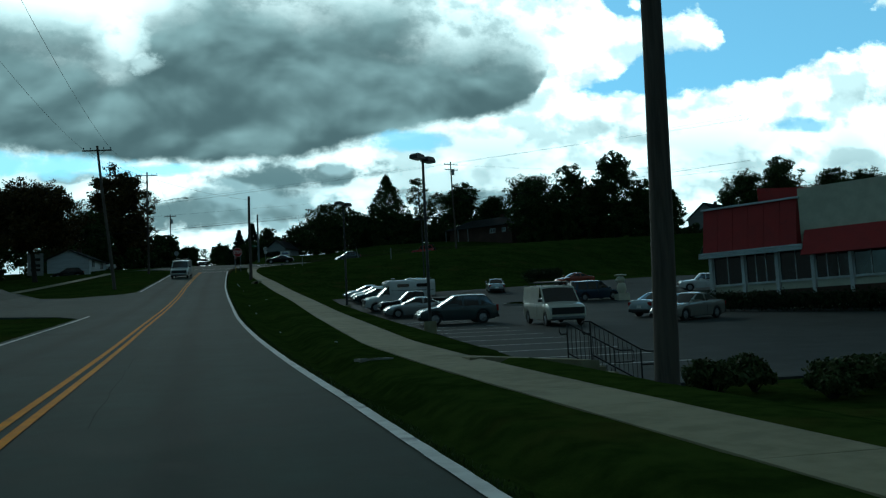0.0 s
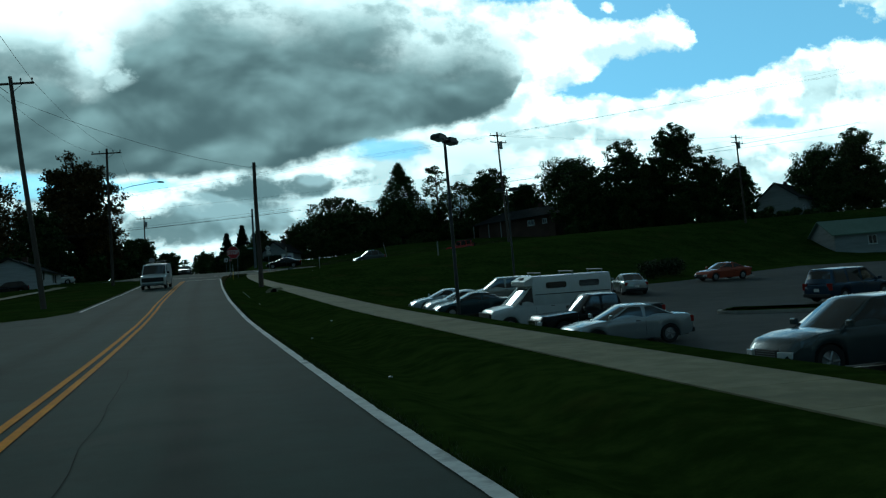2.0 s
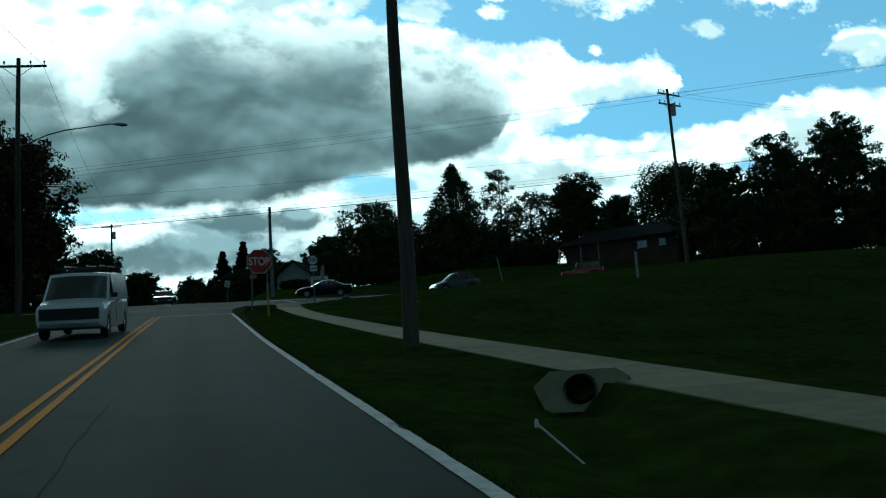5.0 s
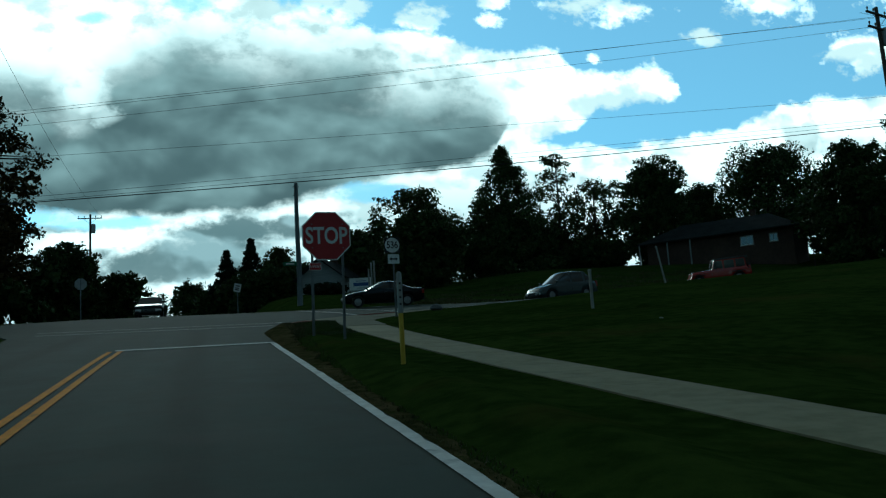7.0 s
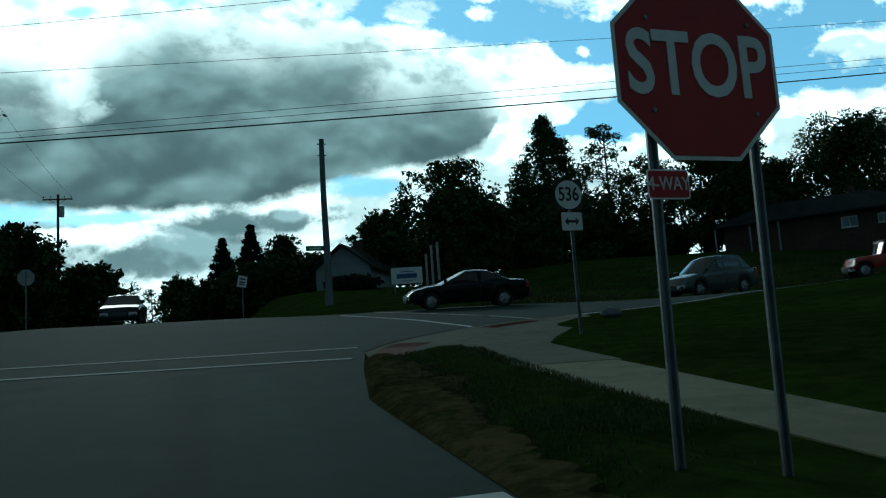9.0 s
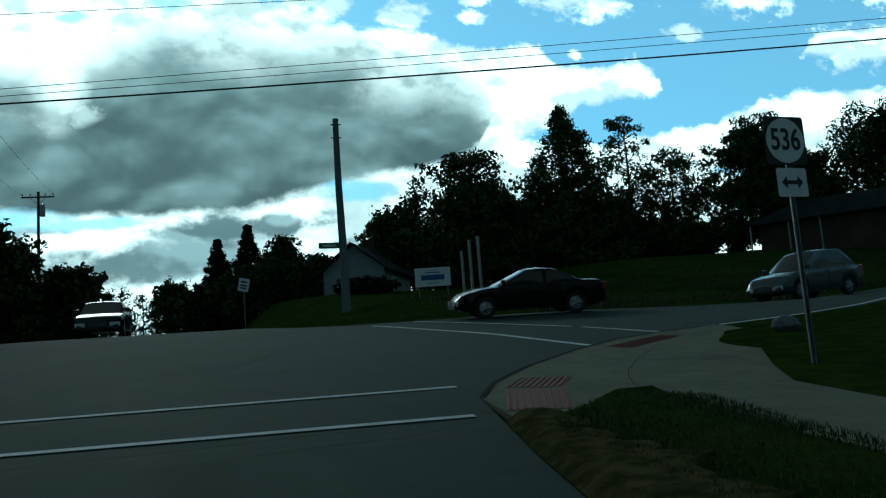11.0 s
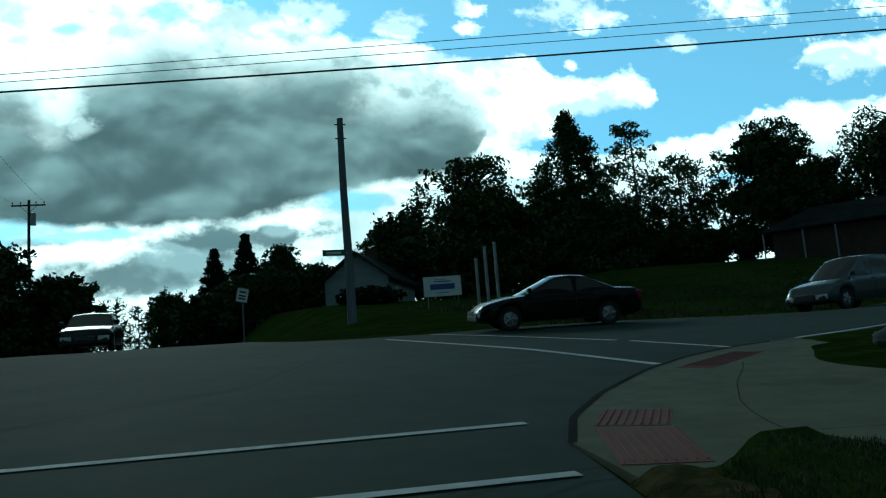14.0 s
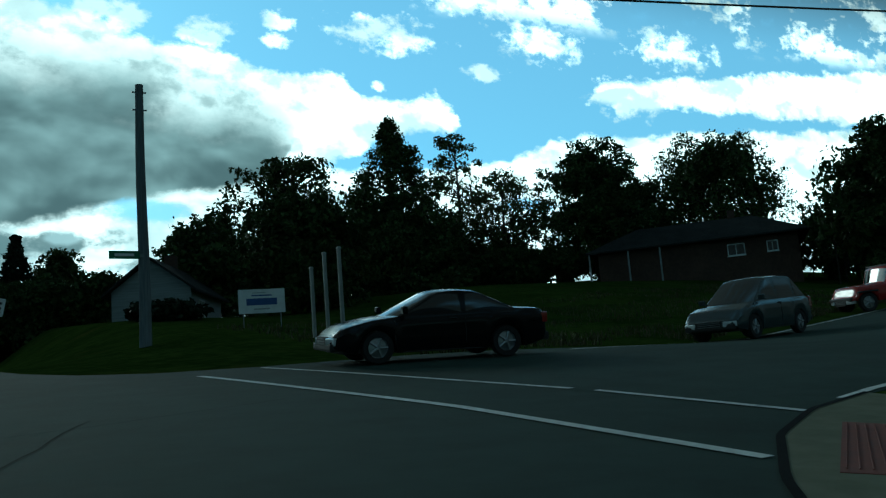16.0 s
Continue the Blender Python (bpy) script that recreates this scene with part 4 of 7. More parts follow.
def channel_post(parent, x, y, z0, z1, lean=0.0):
    g = Geo()
    o = [(-0.035, -0.015), (-0.02, -0.015), (-0.015, 0.015), (0.015, 0.015), (0.02, -0.015), (0.035, -0.015), (0.03, -0.005), (0.022, 0.022), (-0.022, 0.022), (-0.03, -0.005)]
    g.loft([[Vector((x + a + lean * (z - z1), y + b, z)) for a, b in o] for z in (z0, z1)])
    post = part("post", g, STEEL, parent, "grey galvanised steel channel post")
    return post


def stop_sign(at, low, double, plaque, face_label):
    sign = thing("stop_sign", at, face_label, "stop sign")
    big = 1.219 if double else 0.76
    k = big / 2 / math.cos(math.pi / 8)
    plate = part("plate", Geo().slab(octagon(k), 0.004, UP), SIGN_WHITE, sign, "white bordered octagonal plate")
    part("face", Geo().slab(octagon(k * 0.955), 0.004, Matrix.Translation((0, -0.004, 0)) @ UP), SIGN_RED, plate, "red octagon face")
    part("back", Geo().slab(octagon(k * 0.99), 0.003, Matrix.Translation((0, 0.005, 0)) @ UP), SIGN_BACK, plate, "bare metal back")
    lettering("STOP", big * 0.335, SIGN_WHITE, plate, Matrix.Translation((0, -0.009, -0.01)) @ UP, "white capital letters", 0.76, 0.011)
    if double:
        channel_post(sign, -0.36, 0.04, low[0], 0.35, 0.018)
        channel_post(sign, 0.41, 0.04, low[1], 0.35, 0.018)
    else:
        channel_post(sign, 0.0, 0.03, low[0], 0.3)
    for bx in (-0.36, 0.41) if double else (0.0,):
        for bz in (0.3, -0.3):
            part("bolt", Geo().lathe([(0.014, -0.012), (0.014, 0.0), (0.008, 0.004)], 8, "y", (bx, -0.006, bz)), STEEL, plate)
    if plaque:
        p = part("plaque", Geo().slab(rounded(0.30, 0.185, 0.02), 0.004, Matrix.Translation((-0.31, 0.0, -0.765)) @ UP), SIGN_WHITE, sign)
        part("face", Geo().slab(rounded(0.28, 0.165, 0.016), 0.004, Matrix.Translation((-0.31, -0.004, -0.765)) @ UP), SIGN_RED, p, "red plaque face")
        lettering("4-WAY", 0.085, SIGN_WHITE, p, Matrix.Translation((-0.31, -0.008, -0.765)) @ UP, "white letters", 0.78)
    return sign


S0 = (2.71, 124.0, 11.78)
stop_sign(pose(*S0, rz=6), (gz(2.4, 124.2) - S0[2] - 0.1, gz(3.17, 124.26) - S0[2] - 0.1), True, True, "large red octagonal stop sign on two steel posts in the grass")
S1 = (-9.3, 165.6, 15.95)
stop_sign(pose(*S1, rz=180), (gz(-9.3, 165.6) - S1[2] - 0.1,), False, False, "stop sign seen from its grey metal back")


def route_sign():
    x, y, z = 6.43, 135.22, 13.27
    sign = thing("route_sign", pose(x, y, z, rz=5), "black square 536 route marker with white arrow plate on post", "road sign")
    plate = part("route_plate", Geo().slab(rounded(0.61, 0.61, 0.04), 0.004, UP), SIGN_BLACK, sign, "black square plate")
    disc = [(0.285 * math.cos(a), 0.285 * math.sin(a)) for a in np.linspace(0, 2 * math.pi, 40, endpoint=False)]
    part("disc", Geo().slab(disc, 0.004, Matrix.Translation((0, -0.004, 0)) @ UP), SIGN_WHITE, plate, "white disc")
    lettering("536", 0.27, SIGN_BLACK, plate, Matrix.Translation((0, -0.009, 0)) @ UP, "black digits", 0.78, 0.006)
    low = part("arrow_plate", Geo().slab(rounded(0.45, 0.36, 0.03), 0.004, Matrix.Translation((0.03, 0, -0.53)) @ UP), SIGN_WHITE, sign, "white plate")
    arrow = [(-0.16, 0), (-0.08, 0.08), (-0.08, 0.025), (0.08, 0.025), (0.08, 0.08), (0.16, 0), (0.08, -0.08), (0.08, -0.025), (-0.08, -0.025), (-0.08, -0.08)]
    part("arrow", Geo().slab(arrow, 0.003, Matrix.Translation((0.03, -0.004, -0.53)) @ UP), SIGN_BLACK, low, "black double arrow")
    channel_post(sign, 0.02, 0.03, gz(x, y) - z - 0.1, 0.25)


route_sign()


def yard_sign():
    sign = thing("yard_sign", pose(10.0, 168.15, gz(10.0, 168.15), rz=-10), "large white yard sign with blue bars in the grass", "yard sign")
    z = 15.58 - gz(10.0, 168.15)
    board = part("board", Geo().slab(rounded(1.75, 0.92, 0.02), 0.012, Matrix.Translation((0, 0, z)) @ UP), SIGN_WHITE, sign, "white corrugated board")
    for dx, dz, w, h, m in ((0, -0.02, 1.15, 0.26, SIGN_BLUE), (0, 0.22, 0.75, 0.05, SIGN_BLUE), (-0.1, 0.32, 0.5, 0.03, SIGN_BACK), (0, -0.30, 0.6, 0.05, SIGN_BACK)):
        part("bar", Geo().box((dx, -0.009, z + dz), (w, 0.004, h)), m, board, "printed bar")
    for s in (-0.7, 0.7):
        part("leg", Geo().tube((s, 0.02, -0.15), (s, 0.02, z + 0.3), 0.02, n=8), STEEL, sign)


yard_sign()


def street_name_sign():
    sign = thing("street_name_sign", pose(5.17, 164.53, 16.75, rz=4), "green street name blade fixed to the corner pole", "street sign")
    part("blade", Geo().slab(rounded(0.95, 0.26, 0.02), 0.005, Matrix.Translation((-0.62, 0, 0)) @ UP), SIGN_GREEN, sign, "green blade")
    part("bar", Geo().box((-0.62, -0.006, 0), (0.6, 0.004, 0.09)), SIGN_WHITE, sign, "pale printed bar")
    part("band", Geo().lathe([(0.165, -0.05), (0.175, -0.05), (0.175, 0.05), (0.165, 0.05)], 16, c=(0, 0.2, 0)), STEEL, sign)


street_name_sign()


def small_plate_sign(x, y, z, w, h, turn, tilt, label, mat, bars=True):
    sign = thing("road_sign", pose(x, y, gz(x, y), rz=turn), label, "road sign")
    up = z - gz(x, y)
    m = Matrix.Translation((0, 0, up)) @ Matrix.Rotation(radians(tilt), 4, "Y") @ UP
    board = part("plate", Geo().slab(rounded(w, h, 0.03), 0.004, m), mat, sign)
    if bars:
        for k in (0.22, -0.05, -0.25):
            part("bar", Geo().slab(rounded(w * 0.6, h * 0.12, 0.004, 1), 0.003, Matrix.Translation((0, -0.004, 0)) @ m @ Matrix.Translation((0, h * k, 0))), SIGN_BLACK, board)
    channel_post(sign, 0, 0.02, -0.1, up + h * 0.4)


small_plate_sign(0.97, 168.8, 15.7, 0.5, 0.62, 8, 12, "white rectangular road sign leaning on a steel post", SIGN_WHITE)
small_plate_sign(-24.0, 127.5, 11.3, 2.0, 3.0, 20, 0, "grey upright sign board on the lawn", SIGN_BACK)
WHITE_POST = material("weathered_white_post", (0.20, 0.21, 0.20), (0.34, 0.35, 0.33), 4, 0.7, 0.002, stretch=(3, 3, 0.5), spot=((0.2, 0.2, 0.18), 3, 0.5))
YELLOW_POST = material("yellow_plastic_post", (0.50, 0.34, 0.02), (0.62, 0.44, 0.04), 4, 0.55)


def plain_post(x, y, top, r, label, lean=(0, 0), mat=WHITE_POST, low=None):
    z = gz(x, y)
    post = thing("marker_post", (x, y, z), label, "marker post", "marker posts")
    h = top - z
    p = Vector((lean[0], lean[1], h))
    part("shaft", Geo().loft([[Vector((a * r, b * r, 0)) + p * t for a, b in ((-1, -1), (1, -1), (1, 1), (-1, 1))] for t in (-0.08, 1)]), mat, post, bevel=r * 0.25)
    part("cap", Geo().loft([[p + Vector((a * r * k, b * r * k, d)) for a, b in ((-1, -1), (1, -1), (1, 1), (-1, 1))] for k, d in ((1.12, -0.03), (1.12, 0.01), (0.7, 0.04))]), mat, post)
    return post


for py, pt in ((160.8, 15.7), (159.6, 15.95), (158.4, 15.9)):
    plain_post(9.46, py, pt, 0.05, "weathered white timber post on the grass bank")
plain_post(11.61, 128.66, 11.25, 0.04, "white plastic utility marker post in the grass")
plain_post(20.97, 141.54, 13.85, 0.035, "white leaning utility marker post in the grass", (-0.32, 0))
plain_post(24.0, 125.2, 11.75, 0.06, "white utility marker post with a dark cap")
plain_post(4.04, 85.2, gz(4.04, 85.2) + 0.34, 0.013, "thin white stake leaning in the verge", (-0.34, 0.10), SIGN_WHITE)


def gas_marker():
    x, y = 2.72, 114.75
    z = gz(x, y)
    post = thing("pipeline_marker", (x, y, z), "yellow pipeline marker post with a white top sleeve", "marker post")
    part("lower_tube", Geo().lathe([(0.036, -0.1), (0.036, 0.75)], 16), YELLOW_POST, post, "yellow plastic tube", True)
    sleeve = part("upper_sleeve", Geo().lathe([(0.042, 0.72), (0.042, 1.28), (0.036, 1.31), (0.015, 1.33)], 16), WHITE_POST, post, "white domed sleeve", True)
    for k in range(4):
        part("bar", Geo().box((0, -0.0415, 0.85 + 0.1 * k), (0.03, 0.004, 0.03)), SIGN_BLACK, sleeve, "dark printed bar")


gas_marker()


def culvert():
    x, y = 5.58, 88.95
    z = float(zr(y)) - 0.18
    head = thing("culvert_headwall", pose(x, y, z, -34, 0, -32), "pale concrete culvert end with a dark round pipe", "culvert")
    outline = [(-0.62, 0.08), (-0.42, 0.30), (0.44, 0.30), (0.62, 0.16), (0.40, -0.32), (-0.42, -0.32)]
    wall = Geo()
    ring = [(0.19 * math.cos(a), 0.19 * math.sin(a) + 0.0) for a in np.linspace(0, 2 * math.pi, 20, endpoint=False)]
    verts = [Vector((*p, 0)) for p in outline] + [Vector((*p, 0)) for p in ring]
    n, m = len(outline), len(ring)
    v2, _, f2, *_ = geometry.delaunay_2d_cdt([v.to_2d() for v in verts], [(i, (i + 1) % n) for i in range(n)] + [(n + i, n + (i + 1) % m) for i in range(m)], [], 1, 1e-5)
    keep = [f for f in f2 if (sum((v2[i] for i in f), Vector((0, 0))) / len(f) - Vector((0, 0.0))).length > 0.185]
    for d in (-0.12, 0.12):
        wall.add([UP @ Vector((p.x, p.y, d)) for p in v2], keep)
    k = len(wall.v)
    wall.v += [tuple(UP @ Vector((*p, d))) for d in (-0.12, 0.12) for p in outline]
    wall.f += [(k + i, k + (i + 1) % n, k + n + (i + 1) % n, k + n + i) for i in range(n)]
    part("wall", wall, CONCRETE, head)
    pipe = Geo()
    for r in (0.186, 0.215):
        pipe.loft([[Vector((r * math.cos(a), s, r * math.sin(a))) for a in np.linspace(0, 2 * math.pi, 20, endpoint=False)] for s in (-0.16, 1.4)], caps=False)
    pipe.add([Vector((0.2 * math.cos(a), 1.35, 0.2 * math.sin(a))) for a in np.linspace(0, 2 * math.pi, 20, endpoint=False)], [tuple(range(20))])
    part("pipe", pipe, SEALANT, head, "dark corrugated pipe", True)


culvert()


def litter(x, y, w, seed):
    rng = random.Random(seed)
    g = Geo()
    pts = [(w * 0.5 * math.cos(a) * rng.uniform(0.6, 1), w * 0.35 * math.sin(a) * rng.uniform(0.6, 1)) for a in np.linspace(0, 2 * math.pi, 7, endpoint=False)]
    g.loft([[Vector((px * k, py * k, h + 0.01 * math.sin(9 * px))) for px, py in pts] for k, h in ((0.7, 0.0), (0.75, 0.01), (0.5, 0.02))])
    tagged(part("litter", g, SIGN_WHITE, at=pose(x, y, gz(x, y) + 0.01, rz=rng.uniform(0, 360))), "crumpled white paper litter in the grass", "litter", "litter")


for i, (lx, ly, lw) in enumerate(((8.2, 21.0, 0.25), (7.0, 31.0, 0.2), (6.0, 45.5, 0.28), (5.5, 55.0, 0.18), (4.5, 78.0, 0.3), (10.3, 121.5, 0.3), (6.5, 60.5, 0.2))):
    litter(lx, ly, lw * 0.7, i)


def boulder(x, y, w, h, label):
    rng = np.random.default_rng(3)
    ph = rng.uniform(0, 6.28, 3)
    rings = []
    for a in np.linspace(0.1, math.pi - 0.1, 10):
        ring = []
        for j in range(16):
            b = 2 * math.pi * j / 16
            k = 1 + 0.10 * math.sin(2 * b + ph[0]) + 0.07 * math.sin(5 * b + 3 * a + ph[1]) + 0.05 * math.sin(7 * a + ph[2])
            ring.append(Vector((w * 0.5 * k * math.sin(a) * math.cos(b), w * 0.38 * k * math.sin(a) * math.sin(b), h * (0.38 - 0.62 * k * math.cos(a)))))
        rings.append(ring)
    tagged(part("boulder", Geo().loft(rings), STONE, smooth=50, at=pose(x, y, gz(x, y), rz=20)), label, "boulder")


STONE = material("grey_stone", (0.10, 0.11, 0.115), (0.19, 0.205, 0.21), 7, 0.9, 0.012, spot=((0.07, 0.075, 0.07), 3.0, 0.6), spec=0.1)
boulder(8.95, 139.25, 0.60, 0.25, "low grey boulder in the grass beside the concrete corner")


# ---- worn earth beside the road, a cover in the verge ----
EARTH = material("worn_earth", (0.030, 0.034, 0.012), (0.110, 0.088, 0.043), 5.0, 0.95, 0.02, spot=((0.026, 0.044, 0.009), 2.2, 1.0), spec=0.0)
def worn_verge():
    """A ragged strip of trodden earth that climbs from the road's rim into the grass, widest round the corner's nose."""
    ys = np.arange(100, 133.55, 0.11)
    rim = np.where(ys <= 129, cx(ys) + np.array([edge_line(y) for y in ys]) + 0.08, np.interp(ys, [129, 132, 133.5], [float(cx(129)) + edge_line(129) + 0.08, 1.7, 1.95]))
    wide = np.interp(ys, [100, 108, 116, 124, 127, 129.5, 131.5, 133.35], [0.02, 0.12, 0.26, 0.42, 0.70, 1.0, 0.80, 0.35])
    lift = np.interp(ys, [100, 122, 127, 131, 133.35], [0.008, 0.02, 0.10, 0.115, 0.105])
    fray = np.array([1.0 + 0.55 * noise.noise((y * 0.8, 3.0, 0.0)) + 0.45 * noise.noise((y * 3.1, 1.0, 0.0)) + 0.30 * noise.noise((y * 8.0, 5.0, 0.0)) for y in ys])
    cols = np.array([0.0, 0.05, 0.13, 0.28, 0.45, 0.62, 0.80, 0.93, 1.0])
    v, m = [], len(cols)
    for y, x0, w, up, f in zip(ys, rim, wide, lift, fray):
        for c in cols:
            x = x0 + c * w * max(0.25, f)
            base = float(paved_z(x, y)) if y > 124 else float(ground_z(x, y))
            lump = 0.020 * noise.noise((x * 3.2, y * 3.2, 2.0)) + 0.016 * noise.noise((x * 9.0, y * 9.0, 6.0))
            rise = up * float(step(-0.03, 0.20, x - x0)) + (lump * min(1.0, up * 12) if 0 < c < 1 else 0.0)
            v.append((x, y, base + (0.006 + rise if c < 1 else rise - 0.05)))
    f = [(r * m + c, r * m + c + 1, (r + 1) * m + c + 1, (r + 1) * m + c) for r in range(len(ys) - 1) for c in range(m - 1)]
    tagged(part("worn_verge", Geo().add(np.array(v), f), EARTH, smooth=True), "worn brown earth and thin grass beside the road", "verge", kind="structure")


worn_verge()
cover = thing("utility_cover", pose(8.5, 15.8, gz(8.5, 15.8) - 0.015, rz=8), "flat rectangular concrete utility cover in the grass", "utility cover")
frame_geo = Geo()
for c, size in (((0, 0.24, 0), (0.62, 0.06, 0.06)), ((0, -0.24, 0), (0.62, 0.06, 0.06)), ((0.28, 0, 0), (0.06, 0.42, 0.056)), ((-0.28, 0, 0), (0.06, 0.42, 0.056))):
    frame_geo.box(c, size)
part("rim", frame_geo, KERB, cover, "pale concrete rim")
part("lid", Geo().box((0, 0, -0.005), (0.5, 0.42, 0.04)), SEALANT, cover, "dark iron lid", bevel=0.006)


# ---- vehicles ----
def paint(name, colour, coat=0.2, rough=0.22, metal=0.2, spec=0.5):
    d = tuple(c * 0.9 for c in colour)
    return material("paint_" + name, d, colour, 3.0, rough, coat=coat, metal=metal, spec=spec)


PAINT = {"silver": paint("silver", (0.42, 0.45, 0.46), metal=0.5), "white": paint("white", (0.68, 0.69, 0.67), metal=0.0), "cream": paint("cream", (0.60, 0.58, 0.49), metal=0.0),
         "graphite": paint("graphite", (0.075, 0.095, 0.10), metal=0.5), "black": paint("black", (0.005, 0.0055, 0.006), 0.0, 0.2, 0.0, 0.22), "teal": paint("teal", (0.03, 0.06, 0.07), metal=0.4),
         "red": paint("red", (0.34, 0.02, 0.016), metal=0.0), "blue": paint("blue", (0.022, 0.05, 0.09), metal=0.4), "pale_blue": paint("pale_blue", (0.42, 0.50, 0.55), metal=0.4),
         "orange": paint("orange", (0.30, 0.06, 0.03), metal=0.1), "gold": paint("gold", (0.36, 0.35, 0.31), metal=0.4), "navy": paint("navy", (0.015, 0.022, 0.04), metal=0.3)}
TYRE = material("tyre_rubber", (0.010, 0.010, 0.010), (0.02, 0.02, 0.02), 8, 0.85, 0.002)
RIM = material("alloy_rim", (0.30, 0.31, 0.32), (0.42, 0.43, 0.44), 8, 0.35, metal=0.8)
TRIM = material("black_trim_plastic", (0.010, 0.010, 0.011), (0.02, 0.02, 0.021), 8, 0.6)
CHROME = material("chrome", (0.55, 0.56, 0.57), (0.65, 0.66, 0.67), 8, 0.15, metal=1.0)
GLASS = material("tinted_car_glass", (0.010, 0.014, 0.015), (0.018, 0.024, 0.026), 2, 0.06, spec=0.7, coat=0.4)
LENS = material("headlamp_lens", (0.5, 0.52, 0.53), (0.62, 0.64, 0.65), 8, 0.12, coat=1.0)
TAIL = material("red_tail_lens", (0.20, 0.008, 0.008), (0.28, 0.012, 0.012), 8, 0.15, coat=1.0)

# length, width, ground clearance, belt height, roof height, wheel radius, wheel places, hood and deck outline (along, height), cabin foot and roof (rear, front)
FORMS = {
    "sedan": dict(l=4.6, w=1.78, c=0.2, roof=1.43, r=0.32, ax=(-1.32, 1.40), top=[(-2.3, 0.70), (-2.24, 0.96), (-1.6, 1.0), (0.8, 0.94), (1.5, 0.87), (2.05, 0.74), (2.3, 0.50)], foot=(-2.0, 1.25), cap=(-0.75, 0.10), belt=0.95, cw=0.9),
    "suv": dict(l=4.7, w=1.86, c=0.24, roof=1.70, r=0.36, ax=(-1.38, 1.42), top=[(-2.33, 0.8), (-2.28, 1.08), (-1.5, 1.08), (0.9, 1.04), (1.6, 0.98), (2.12, 0.84), (2.35, 0.55)], foot=(-2.30, 1.30), cap=(-1.65, 0.15), belt=1.05, cw=0.9),
    "compact": dict(l=4.4, w=1.84, c=0.24, roof=1.76, r=0.34, ax=(-1.25, 1.30), top=[(-2.12, 0.8), (-2.08, 1.08), (-1.4, 1.08), (0.8, 1.05), (1.4, 0.99), (1.92, 0.84), (2.14, 0.55)], foot=(-2.10, 1.28), cap=(-1.35, 0.10), belt=1.05, cw=0.9),
    "minivan": dict(l=4.85, w=1.92, c=0.2, roof=1.75, r=0.34, ax=(-1.45, 1.5), top=[(-2.4, 0.8), (-2.36, 1.0), (-1.5, 1.03), (1.2, 1.0), (1.8, 0.9), (2.3, 0.74), (2.42, 0.55)], foot=(-2.36, 1.5), cap=(-2.1, 0.45), belt=1.0, cw=0.92),
    "van": dict(l=5.4, w=2.0, c=0.28, roof=2.06, r=0.37, ax=(-1.65, 1.85), top=[(-2.7, 0.9), (-2.68, 1.2), (-1.5, 1.22), (1.3, 1.22), (2.0, 1.16), (2.55, 1.05), (2.66, 0.9), (2.7, 0.6)], foot=(-2.68, 1.75), cap=(-2.62, 0.85), belt=1.22, cw=0.97),
    "pickup": dict(l=5.2, w=1.86, c=0.3, roof=1.74, r=0.38, ax=(-1.6, 1.6), top=[(-2.6, 0.85), (-2.58, 1.12), (-1.0, 1.13), (0.8, 1.1), (1.6, 1.05), (2.45, 0.98), (2.6, 0.6)], foot=(-0.95, 1.15), cap=(-0.75, 0.45), belt=1.1, cw=0.9),
    "jeep": dict(l=4.4, w=1.87, c=0.42, roof=1.84, r=0.40, ax=(-1.3, 1.5), top=[(-2.0, 0.9), (-1.98, 1.16), (-1.2, 1.16), (0.6, 1.14), (1.3, 1.12), (1.95, 1.08), (2.05, 0.6)], foot=(-1.98, 0.65), cap=(-1.9, 0.35), belt=1.15, cw=0.86),
}
WHEEL = {}


def wheel_meshes(r):
    if r not in WHEEL:
        tyre = Geo().lathe([(r * 0.64, -0.1), (r * 0.93, -0.105), (r, -0.07), (r, 0.07), (r * 0.93, 0.105), (r * 0.64, 0.1), (r * 0.6, 0.0)], 28, "x")
        rim = Geo().lathe([(0.01, 0.07), (r * 0.16, 0.075), (r * 0.2, 0.05), (r * 0.56, 0.03), (r * 0.66, 0.085), (r * 0.66, -0.08), (0.01, -0.08)], 28, "x")
        for i in range(5):
            a = 2 * math.pi * i / 5
            p, q = Vector((0.07, math.cos(a) * r * 0.1, math.sin(a) * r * 0.1)), Vector((0.065, math.cos(a) * r * 0.62, math.sin(a) * r * 0.62))
            rim.tube(p, q, r * 0.1, r * 0.085, 6)
        WHEEL[r] = (mesh_of("tyre", tyre, TYRE, True), mesh_of("rim", rim, RIM, True))
    return WHEEL[r]


def panel(geo, a, b, c, d, u0, u1, v0, v1, push):
    """A pane on the face a b c d (a, b below; c, d above), inset, standing proud."""
    def on(u, v):
        return a.lerp(b, u).lerp(d.lerp(c, u), v)
    n = (b - a).cross(d - a).normalized() * push
    p = [on(u0, v0) + n, on(u1, v0) + n, on(u1, v1) + n, on(u0, v1) + n]
    back = [q - n * 2.2 for q in p]
    geo.add(p + back, [(0, 1, 2, 3), (0, 4, 5, 1), (1, 5, 6, 2), (2, 6, 7, 3), (3, 7, 4, 0)])


